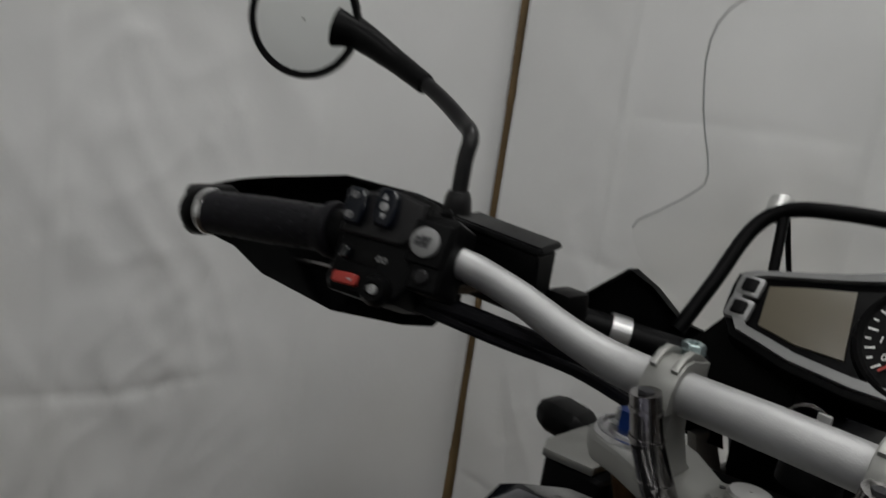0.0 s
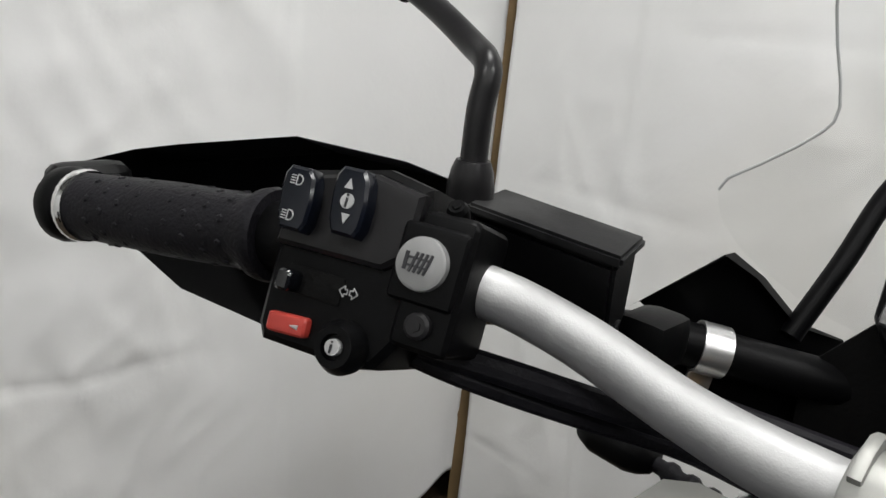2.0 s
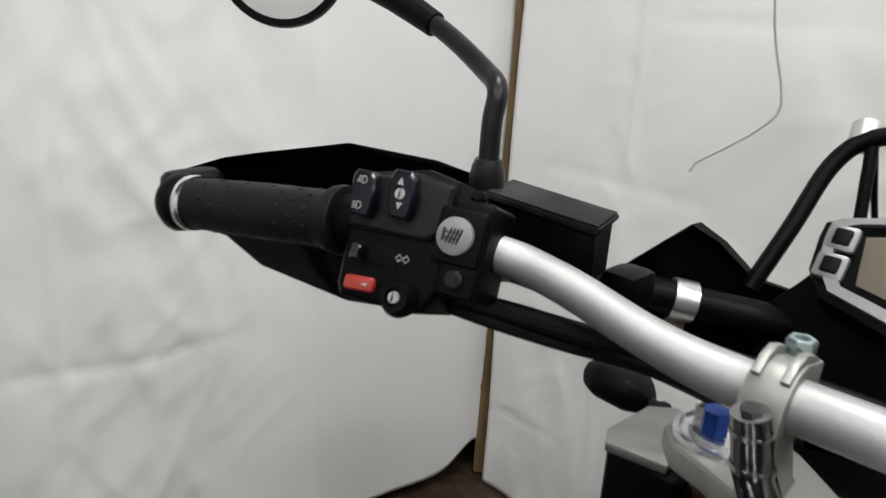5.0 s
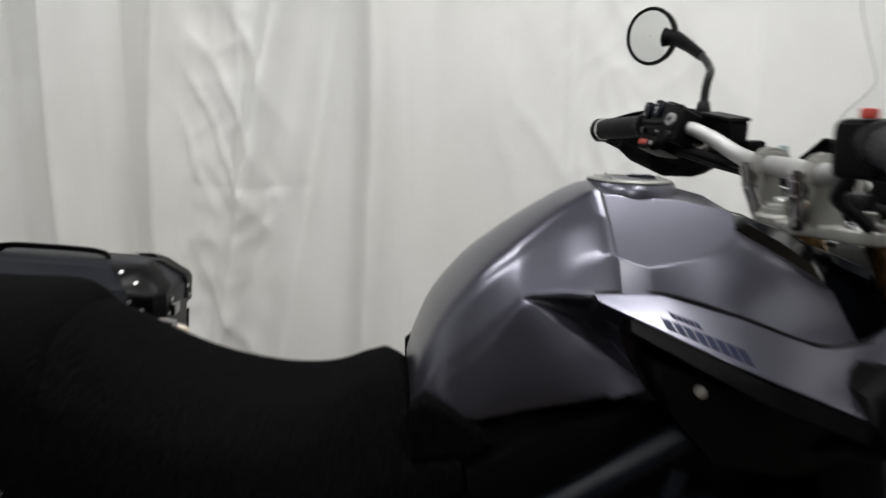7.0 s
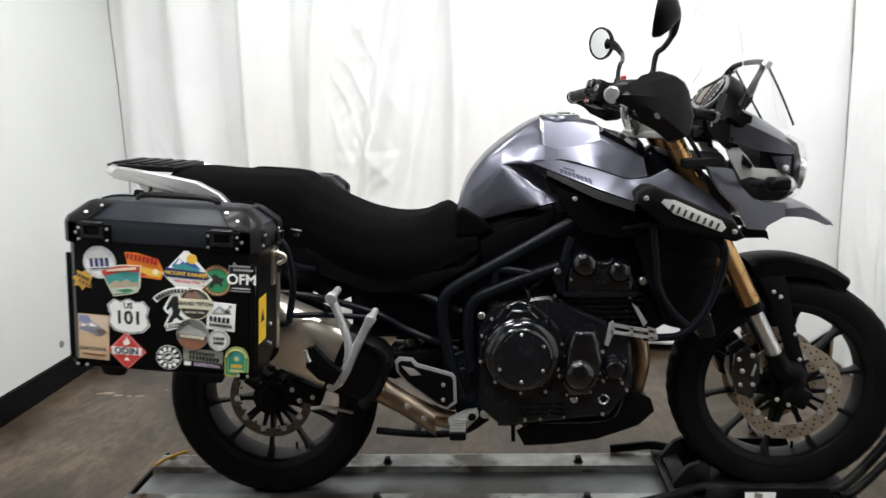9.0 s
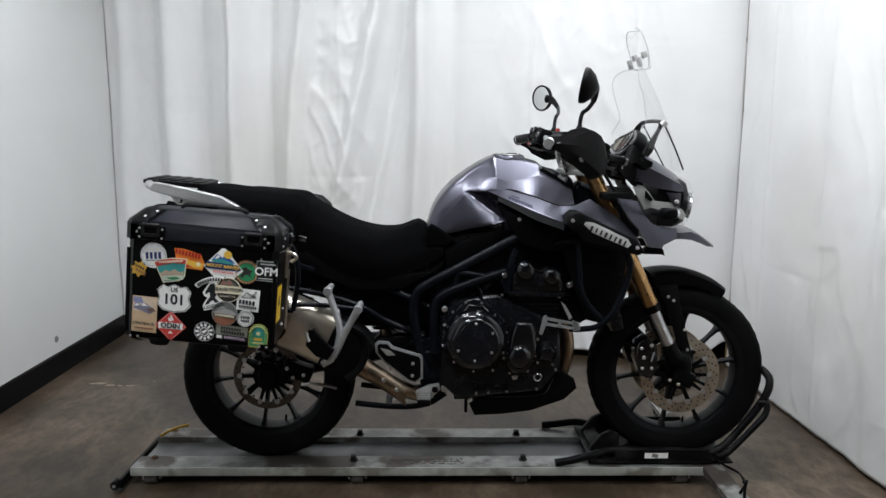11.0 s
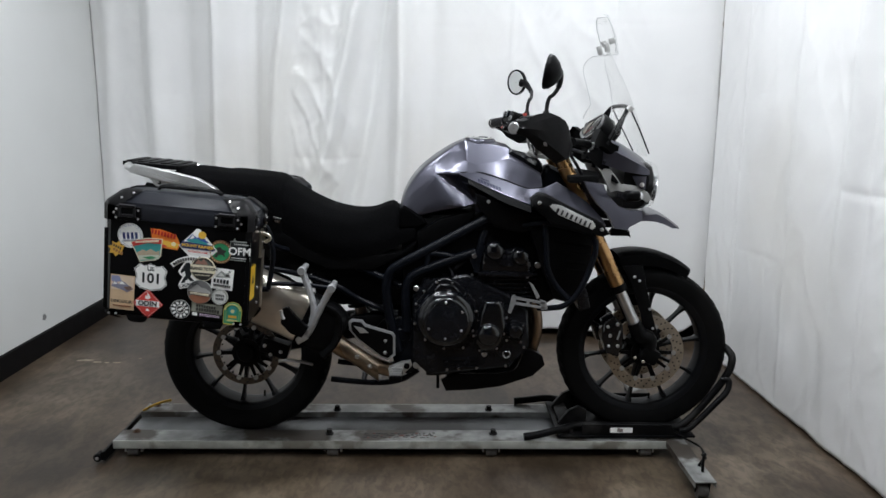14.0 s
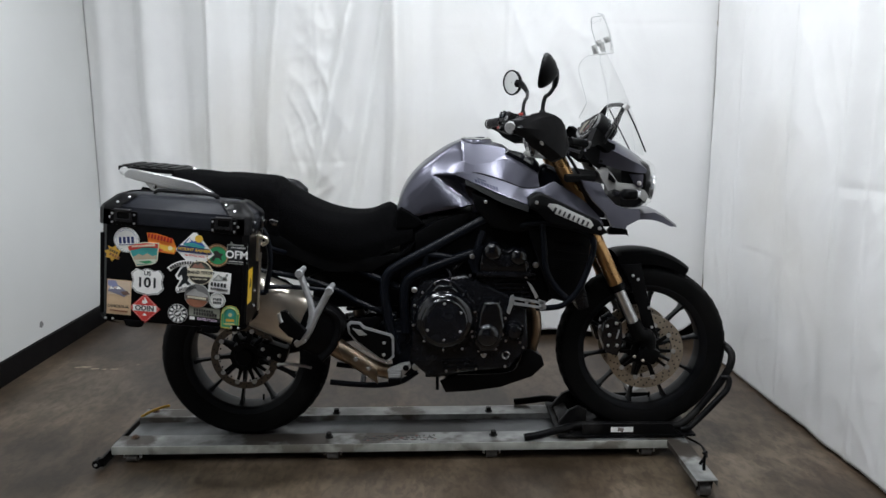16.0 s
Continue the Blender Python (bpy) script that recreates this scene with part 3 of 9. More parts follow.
def disc(c, y, R, r, mat_, parent, holes=True):
    """A drilled brake disc with its carrier."""
    bm = B()
    c = Vector((c.x, y, c.z))
    n = 72
    rows = [(R, 0), (R - 0.008, 1), (R - 0.017, 2), (R - 0.026, 3), (r, 4)]
    verts = {}
    for s in (-0.0025, 0.0025):
        for k, (rad, _) in enumerate(rows):
            for j in range(n):
                a = 2 * math.pi * j / n
                verts[s, k, j] = bm.verts.new(c + Vector((rad * math.cos(a), s, rad * math.sin(a))))
    for s in (-0.0025, 0.0025):
        for k in range(len(rows) - 1):
            for j in range(n):
                bm.faces.new((verts[s, k, j], verts[s, k, (j + 1) % n], verts[s, k + 1, (j + 1) % n], verts[s, k + 1, j]))
    for k in (0, len(rows) - 1):
        for j in range(n):
            bm.faces.new((verts[-0.0025, k, j], verts[-0.0025, k, (j + 1) % n], verts[0.0025, k, (j + 1) % n], verts[0.0025, k, j]))
    ob = part("brake_disc", bm, mat_, parent, "drilled steel brake disc")
    for j in range(24):
        for k, rad in enumerate((R - 0.010, R - 0.021, R - 0.032)):
            a = 2 * math.pi * (j + 0.33 * k) / 24
            q = c + Vector((rad * math.cos(a), 0, rad * math.sin(a)))
            bm = B()
            rod(bm, q + Vector((0, -0.0031, 0)), q + Vector((0, 0.0031, 0)), 0.0034, seg=8)
            part("drill_hole", bm, M_INK, ob)
    for j in range(10):
        a = 2 * math.pi * j / 10
        d = Vector((math.cos(a), 0, math.sin(a)))
        t = Vector((-math.sin(a), 0, math.cos(a)))
        bm = B()
        loft(bm, [[c + d * 0.045 + t * 0.008 * q + Vector((0, p, 0)) for q, p in ((-1, -0.003), (1, -0.003), (1, 0.003), (-1, 0.003))],
                  [c + d * (r + 0.004) + t * 0.0045 * q + Vector((0, p, 0)) for q, p in ((-1, -0.003), (1, -0.003), (1, 0.003), (-1, 0.003))]])
        part("carrier_arm", bm, M_BLACK, ob)
    bm = B()
    lathe(bm, [(0.03, -0.004), (0.055, -0.004), (0.055, 0.004), (0.03, 0.004), (0.03, -0.004)], c, seg=32)
    part("disc_carrier", bm, M_BLACK, ob)
    for j in range(10):
        a = 2 * math.pi * j / 10
        q = c + Vector((math.cos(a), 0, math.sin(a))) * (r + 0.003)
        bm = B()
        s = -1 if y <= 0 else 1
        rod(bm, q, q + Vector((0, s * 0.006, 0)), 0.009, seg=14)
        part("disc_bobbin", bm, M_ALU, ob)
    return ob


rear_wheel = wheel("rear_wheel", REAR, 0.321, 0.15, 0.226, 10, "rear wheel with black cast spokes and road tyre", 0.019)
front_wheel = wheel("front_wheel", FRONT, 0.328, 0.112, 0.247, 10, "front wheel with black cast spokes and road tyre", 0.022)
disc(REAR, -0.05, 0.128, 0.102, M_DISCD, bike)
disc(FRONT, -0.075, 0.146, 0.105, M_DISC, bike)
disc(FRONT, 0.075, 0.146, 0.105, M_DISC, bike)
for s in (-1, 1):
    bm = B()
    lathe(bm, [(0.003, s * 0.095), (0.012, s * 0.125), (0.015, s * 0.125), (0.015, s * 0.05), (0.003, s * 0.05)], FRONT, seg=20)
    part("front_axle", bm, M_SILVER, bike, "hollow silver axle end")

# forks
F_TOP, F_BOT = Vector((1.165, 0, 1.12)), Vector((1.505, 0, 0.42))
for s in (-1, 1):
    o = Vector((0, s * 0.108, 0))
    ax = (F_BOT - F_TOP)
    bm = B()
    rod(bm, F_TOP + o + ax * 0.02, F_TOP + o + ax * 0.70, 0.027, seg=28)
    rod(bm, F_TOP + o + ax * 0.70, F_TOP + o + ax * 0.72, 0.029, seg=28)
    fork = part("fork_tube", bm, M_GOLD, bike, "gold anodised fork tube")
    bm = B()
    rod(bm, F_TOP + o + ax * 0.70, F_TOP + o + ax * 0.96, 0.0205, seg=24)
    part("slider", bm, M_SILVER, fork, "polished grey fork slider")
    bm = B()
    rod(bm, F_TOP + o + ax * 0.69, F_TOP + o + ax * 0.725, 0.0295, seg=28)
    part("dust_seal", bm, M_BLACK, fork)
    bm = B()
    p0 = F_TOP + o + ax * 0.90
    tube(bm, [p0, F_TOP + o + ax * 0.97, FRONT + o + Vector((0.0, -s * 0.006, 0.06)), FRONT + o + Vector((0.0, -s * 0.006, -0.02))], [0.026, 0.03, 0.031, 0.026], seg=16)
    block(bm, FRONT + o + Vector((0.005, 0, 0.0)), (0.07, 0.045, 0.06), 0.014, (0, 26, 0))
    part("fork_bottom", bm, M_BLACK, fork, "black fork leg with axle clamp")
    for k in (0.012, -0.02):
        bm = B()
        ring_bolt(bm, FRONT + o + Vector((-0.035 + k, -s * -0.022, -0.012 - k * 0.5)), 0.006, 0.005, (0, s, 0))
        part("pinch_bolt", bm, M_STEEL, fork)
    # brake caliper
    bm = B()
    cc = FRONT + Vector((-0.138, s * 0.085, 0.070))
    slab(bm, [(cc.x - 0.036, cc.z + 0.06), (cc.x + 0.0, cc.z + 0.085), (cc.x + 0.034, cc.z + 0.055), (cc.x + 0.042, cc.z - 0.02), (cc.x + 0.022, cc.z - 0.075), (cc.x - 0.022, cc.z - 0.06), (cc.x - 0.042, cc.z)],
         cc.y - 0.036, cc.y + 0.036, 0.009, seg=3)
    cal = part("brake_caliper", bm, M_BLACKG, bike, "black front brake caliper")
    for dx, dz, r in ((-0.022, 0.045, 0.006), (0.014, 0.055, 0.0065), (-0.016, -0.03, 0.0055), (0.018, -0.03, 0.006), (-0.012, 0.01, 0.0065)):
        bm = B()
        ring_bolt(bm, (cc.x + dx, cc.y + s * 0.036, cc.z + dz), r, 0.006, (0, s, 0))
        part("caliper_bolt", bm, M_SILVER, cal)
    bm = B()
    block(bm, (cc.x + 0.020, cc.y + s * 0.037, cc.z + 0.012), (0.006, 0.002, 0.036), 0.0008, (0, 15, 0))
    part("maker_mark", bm, M_GREY, cal, "pale maker's mark")

# front mudguard
mud = []
for k in range(13):
    f = k / 12
    a = radians(108 - 45 * f)
    R = 0.388 - 0.040 * f + 0.006 * math.sin(f * 3.1)
    w = 0.075 - 0.018 * f
    c = FRONT + Vector((R * math.cos(a), 0, R * math.sin(a)))
    n = Vector((math.cos(a), 0, math.sin(a)))
    lift = 0.014
    mud.append([c + n * (lift * g - drop) + Vector((0, w * y, 0)) for y, g, drop in ((-1.0, 0, 0.05 - 0.022 * f), (-0.98, 0, 0), (-0.72, 0.75, 0), (0, 1.0, 0), (0.72, 0.75, 0), (0.98, 0, 0), (1.0, 0, 0.05 - 0.022 * f))])
bm = B()
loft(bm, mud, caps=False, closed=False)
bmesh.ops.solidify(bm, geom=bm.faces[:], thickness=0.004)
mudg = part("front_mudguard", bm, M_BLACK, bike, "black plastic front mudguard")
for s in (-1, 1):
    bm = B()
    slab(bm, [(1.425, 0.70), (1.50, 0.705), (1.515, 0.64), (1.545, 0.52), (1.575, 0.42), (1.56, 0.395), (1.53, 0.40), (1.50, 0.52), (1.465, 0.62)], s * 0.075, s * 0.083, 0.003)
    st = part("mudguard_stay", bm, M_BLACK, mudg, "black mudguard side stay")
    for q in ((1.49, 0.645), (1.47, 0.66), (1.535, 0.535), (1.55, 0.46)):
        bm = B()
        ring_bolt(bm, (q[0], s * 0.083, q[1]), 0.0055, 0.004, (0, s, 0))
        part("stay_bolt", bm, M_SILVER, mudg)

# top and bottom yokes
bm = B()
slab(bm, [(1.080, -0.045), (1.100, -0.067), (1.114, -0.098), (1.122, -0.123), (1.140, -0.138), (1.164, -0.138), (1.184, -0.123), (1.190, -0.098), (1.175, -0.065), (1.150, -0.035), (1.146, 0), (1.150, 0.035), (1.175, 0.065), (1.190, 0.098), (1.184, 0.123), (1.164, 0.138),
          (1.140, 0.138), (1.122, 0.123), (1.114, 0.098), (1.100, 0.067), (1.080, 0.045), (1.072, 0.02), (1.072, -0.02)], 1.098, 1.116, 0.005, axis="z", seg=3)
yoke = part("top_yoke", bm, M_LIGHTALU, bike, "pale cast aluminium top yoke")
bm = B()
slab(bm, [(1.20, -0.14), (1.26, -0.14), (1.275, 0), (1.26, 0.14), (1.20, 0.14), (1.18, 0)], 0.90, 0.94, 0.008, axis="z")
part("bottom_yoke", bm, M_FRAME, bike)
for s in (-1, 1):
    q = Vector((1.154, s * 0.106, 1.116))
    bm = B()
    lathe(bm, [(0.001, 0.002), (0.014, 0.002), (0.015, 0.005), (0.020, 0.005), (0.021, 0.001), (0.0255, 0.001), (0.027, 0.004), (0.030, 0.004), (0.031, 0), (0.031, -0.006)], q, axis="z", seg=40)
    cap = part("fork_cap", bm, M_BOLT, yoke, "machined fork cap")
    bm = B()
    rod(bm, q + Vector((-0.006, s * 0.004, 0.004)), q + Vector((-0.006, s * 0.004, 0.020)), 0.0085, seg=6)
    part("adjuster", bm, M_BLUEBOLT if s > 0 else M_SILVER, yoke, "blue anodised fork adjuster" if s > 0 else "silver fork adjuster")
    bm = B()
    rod(bm, q + Vector((0.008, s * 0.018, 0.003)), q + Vector((0.008, s * 0.018, 0.012)), 0.006, seg=6)
    part("damping_screw", bm, M_SILVER, yoke)
bm = B()
lathe(bm, [(0.001, 0.011), (0.013, 0.011), (0.0145, 0.009), (0.0145, 0.006), (0.0225, 0.006), (0.024, 0.004), (0.024, 0)], (1.098, 0, 1.128), axis="z", seg=6)
part("steering_nut", bm, M_LIGHTALU, yoke, "pale hexagonal steering stem nut")
bm = B()
lathe(bm, [(0.034, -0.006), (0.034, 0.001), (0.031, 0.004), (0.027, 0.005), (0.026, 0.012), (0.001, 0.012)], (1.098, 0, 1.116), axis="z", seg=40)
part("stem_boss", bm, M_LIGHTALU, yoke, "round boss under the steering nut")
bm = B()
lathe(bm, [(0.001, 0.0135), (0.012, 0.013), (0.013, 0.011)], (1.098, 0, 1.128), axis="z", seg=32)
part("nut_cap", bm, M_SILVER, yoke)
for k in range(6):
    a = math.pi / 3 * k + 0.3
    bm = B()
    rod(bm, (1.098 + 0.0185 * math.cos(a), 0.0185 * math.sin(a), 1.133), (1.098 + 0.0185 * math.cos(a), 0.0185 * math.sin(a), 1.1346), 0.0020, seg=8)
    part("nut_hole", bm, M_INK, yoke)

# handlebar
BAR = [(1.105, 0, 1.180), (1.105, 0.09, 1.180), (1.095, 0.135, 1.190), (1.072, 0.185, 1.214), (1.045, 0.225, 1.228), (1.008, 0.33, 1.228), (0.975, 0.43, 1.218)]
full = [(x, -y, z) for x, y, z in reversed(BAR[1:])] + BAR
bm = B()
tube(bm, full, [0.011, 0.011, 0.0113, 0.0117, 0.0126, 0.0142, 0.0145, 0.0142, 0.0126, 0.0117, 0.0113, 0.011, 0.011], seg=20, smooth=8)
bar = part("handlebar", bm, M_BAR, bike, "tapered silver aluminium handlebar")
for s in (-1, 1):
    y = s * 0.066
    # riser, clamp and its bolts
    bm = B()
    slab(bm, [(1.098, 1.112), (1.150, 1.112), (1.138, 1.122), (1.124, 1.150), (1.120, 1.178), (1.098, 1.178)], y - 0.009, y + 0.009, 0.003)
    riser = part("bar_riser", bm, M_LIGHTALU, bike, "cast aluminium handlebar riser")
    bm = B()
    slab(bm, [(1.084, 1.168), (1.126, 1.168), (1.132, 1.184), (1.133, 1.196), (1.120, 1.198), (1.110, 1.2005), (1.100, 1.199), (1.092, 1.193), (1.086, 1.184)], y - 0.0115, y + 0.0115, 0.0015, seg=2)
    for w in (-1, 1):
        slab(bm, [(1.094, 1.190), (1.102, 1.198), (1.111, 1.2000), (1.122, 1.197), (1.130, 1.194), (1.130, 1.198), (1.121, 1.2025), (1.110, 1.2055), (1.100, 1.203), (1.091, 1.196)], y + w * 0.0075 - 0.0025, y + w * 0.0075 + 0.0025, 0.0010)
    part("bar_clamp", bm, M_LIGHTALU, riser, "pale machined bar clamp")
    bm = B()
    lathe(bm, [(0.001, 0.009), (0.0040, 0.009), (0.0045, 0.0115), (0.0070, 0.0115), (0.0080, 0.010), (0.0080, 0), (0.001, 0)], (1.128, y, 1.195), axis="z", seg=6)
    part("clamp_bolt", bm, M_TEAL, riser, "zinc plated clamp bolt")
    bm = B()
    top, knee, foot = Vector((1.076, y, 1.182)), Vector((1.081, y * 0.93, 1.150)), Vector((1.094, y * 0.76, 1.110))
    rod(bm, knee, top, 0.0102, 0.0098, seg=24)
    rod(bm, foot, knee, 0.0112, 0.0104, seg=24)
    part("riser_post", bm, M_POSTM, riser, "shiny dark metal riser post")
    for p, d, r in ((top.lerp(knee, 0.35), 0.0012, 0.0108), (top.lerp(knee, 0.95), 0.0015, 0.0114), (foot.lerp(knee, 0.35), 0.0012, 0.0118)):
        bm = B()
        rod(bm, p - Vector((0, 0, d)), p + Vector((0, 0, d)), r, seg=24)
        part("post_collar", bm, M_POSTM, riser)
    bm = B()
    rod(bm, (1.076, y, 1.180), (1.076, y, 1.1835), 0.0055, seg=6)
    part("post_socket", bm, M_INK, riser)


def along_bar(s, y):
    """A point of the bar's centre line at that distance from the middle, and the bar's direction outwards."""
    pts = [Vector((x, s * yy, z)) for x, yy, z in BAR]
    for a, b in zip(pts, pts[1:]):
        if abs(a.y) <= y <= abs(b.y) + 1e-9:
            return a.lerp(b, (y - abs(a.y)) / (abs(b.y) - abs(a.y))), (b - a).normalized()
    return pts[-1], (pts[-1] - pts[-2]).normalized()


for s in (-1, 1):
    p0, d = along_bar(s, 0.315)
    p1, d = along_bar(s, 0.4285)
    bm = B()
    n = 26
    tube(bm, [p0.lerp(p1, k / n) for k in range(n + 1)], [0.0195 if k in (0, 1) else 0.0180 + 0.0010 * (1 - abs(2 * k / n - 1)) for k in range(n + 1)], seg=24, smooth=1)
    grip = part("grip", bm, M_RUBBER, bar, "black rubber handlebar grip")
    u = d.orthogonal().normalized()
    v = d.cross(u)
    for k in range(9):
        for j in range(10):
            a = 2 * math.pi * (j + 0.5 * (k % 2)) / 10
            q = p0.lerp(p1, 0.12 + k * 0.092) + (u * math.cos(a) + v * math.sin(a)) * 0.0184
            bm = B()
            rod(bm, q, q + (u * math.cos(a) + v * math.sin(a)) * 0.0007, 0.0022, 0.0014, seg=6)
            part("grip_stud", bm, M_RUBBER, bar)
    bm = B()
    lathe(bm, [(0.011, 0), (0.0215, 0), (0.0225, 0.003), (0.0215, 0.008), (0.011, 0.008)], (0, 0, 0), axis="z", seg=28)
    bmesh.ops.transform(bm, matrix=Matrix.Translation(p0 - d * 0.006) @ d.to_track_quat("Z", "Y").to_matrix().to_4x4(), verts=bm.verts)
    part("grip_flange", bm, M_RUBBER, bar)
    bm = B()
    rod(bm, p0 - d * 0.040, p0 - d * 0.002, 0.0165, seg=24)
    part("grip_collar", bm, M_BLACK, bar, "black collar between grip and switches")
    bm = B()
    lathe(bm, [(0.010, 0.0), (0.0192, 0.0), (0.0200, 0.002), (0.0200, 0.0055), (0.0185, 0.008), (0.010, 0.008)], (0, 0, 0), axis="z", seg=28)
    bmesh.ops.transform(bm, matrix=Matrix.Translation(p1) @ d.to_track_quat("Z", "Y").to_matrix().to_4x4(), verts=bm.verts)
    part("grip_ring", bm, M_CHROME, bar, "bright metal ring at the grip end")
    bm = B()
    lathe(bm, [(0.012, 0.006), (0.0190, 0.007), (0.0206, 0.011), (0.0208, 0.018), (0.017, 0.024), (0.010, 0.026), (0.001, 0.027)], (0, 0, 0), axis="z", seg=28)
    bmesh.ops.transform(bm, matrix=Matrix.Translation(p1) @ d.to_track_quat("Z", "Y").to_matrix().to_4x4(), verts=bm.verts)
    part("bar_end", bm, M_BLACK if s > 0 else M_LIGHTALU, bar, "black bar end weight" if s > 0 else "silver bar end weight")

    # handguard: a folded shell in front of the grip
    if s > 0:
        rows = [(0.288, 1.145, 1.146, 1.251), (0.32, 1.138, 1.138, 1.256), (0.385, 1.110, 1.134, 1.260), (0.432, 1.062, 1.160, 1.249)]
    else:
        rows = [(0.300, 1.168, 1.132, 1.180), (0.360, 1.160, 1.124, 1.190), (0.378, 1.156, 1.112, 1.208), (0.392, 1.148, 1.102, 1.230), (0.405, 1.134, 1.105, 1.250), (0.420, 1.110, 1.124, 1.264), (0.440, 1.066, 1.156, 1.256)]
    rows += [(0.458, 1.024, 1.180, 1.242), (0.468, 0.996, 1.194, 1.234), (0.471, 0.980, 1.202, 1.226)]
    rings = []
    for y, xo, zl, zh in rows:
        zm = (zl + zh) / 2
        lip = 0.035 if y < 0.45 else 0.012
        rings.append([Vector((xo - lip, s * y, zl)), Vector((xo, s * (y + 0.004), zl + 0.016)), Vector((xo + 0.006, s * (y + 0.006), zm)), Vector((xo - 0.002, s * (y + 0.003), zh - 0.012)), Vector((xo - lip, s * y, zh))])
    bm = B()
    loft(bm, rings, caps=False, closed=False)
    bmesh.ops.solidify(bm, geom=bm.faces[:], thickness=0.004)
    # right guard takes a paler black, its sheen put into the colour
    hg = part("handguard", bm, M_BLACK if s > 0 else M_CROWN, bike, "black plastic handguard", angle=14)
    bm = B()
    q = p1 + d * 0.022
    block(bm, q + Vector((0.014, 0, 0)), (0.045, 0.024, 0.044), 0.011, (0, 0, 0), seg=3)
    part("guard_mount", bm, M_BLACK, hg)
    if s < 0:
        bm = B()
        lathe(bm, [(0.001, 0.012), (0.016, 0.012), (0.0185, 0.008), (0.0185, 0)], (0, 0, 0), axis="z", seg=28)
        bmesh.ops.transform(bm, matrix=Matrix.Translation(q + d * 0.008) @ d.to_track_quat("Z", "Y").to_matrix().to_4x4(), verts=bm.verts)
        part("end_cap", bm, M_SILVER, hg, "round silver end cap")

# mirrors
for s in (-1, 1):
    b0 = Vector((1.092, s * 0.262, 1.232))
    bm = B()
    lathe(bm, [(0.001, 0), (0.0118, 0), (0.0118, 0.024), (0.0105, 0.032), (0.0085, 0.037), (0.001, 0.037)], b0, axis="z", seg=20)
    mir = part("mirror", bm, M_CROWN, bike, "round black mirror on a bent stem")
    bm = B()
    head = Vector((1.066, 0.464, 1.390) if s > 0 else (1.060, -0.458, 1.387))
    tube(bm, [b0 + Vector((0, 0, 0.03)), (1.095, s * 0.264, 1.292), (1.101, s * 0.267, 1.312), (1.111, s * 0.289, 1.322), (1.118, s * 0.335, 1.343), (1.112, s * 0.385, 1.365)], 0.0068, seg=14, smooth=6)
    part("stem", bm, M_CROWN, mir, "bent black mirror stem")
    bm = B()
    tube(bm, [(1.118, s * 0.345, 1.347), (1.114, s * 0.385, 1.364), (1.104, s * 0.425, 1.382), (1.092, s * 0.445, 1.387)], [0.009, 0.0105, 0.014, 0.020], seg=14)
    part("ball_joint", bm, M_BLACK, mir)
    face = Vector((-0.80, -0.60, -0.04) if s > 0 else (-0.94, 0.27, 0.19)).normalized()
    rot = Matrix.Translation(head) @ face.to_track_quat("Z", "Y").to_matrix().to_4x4()
    bm = B()
    lathe(bm, [(0.047, 0.0), (0.0525, 0.001), (0.054, -0.004), (0.0505, -0.016), (0.034, -0.034), (0.012, -0.046), (0.001, -0.048)], (0, 0, 0), axis="z", seg=40)
    bmesh.ops.transform(bm, matrix=rot, verts=bm.verts)
    part("shell", bm, M_BLACK, mir, "black bowl-shaped mirror shell")
    bm = B()
    lathe(bm, [(0.0490, -0.0015), (0.034, -0.0010), (0.017, -0.0007), (0.001, -0.0006)], (0, 0, 0), axis="z", seg=40)
    bmesh.ops.transform(bm, matrix=rot, verts=bm.verts)
    part("glass", bm, M_MIRROR, mir, "slightly convex mirror glass")

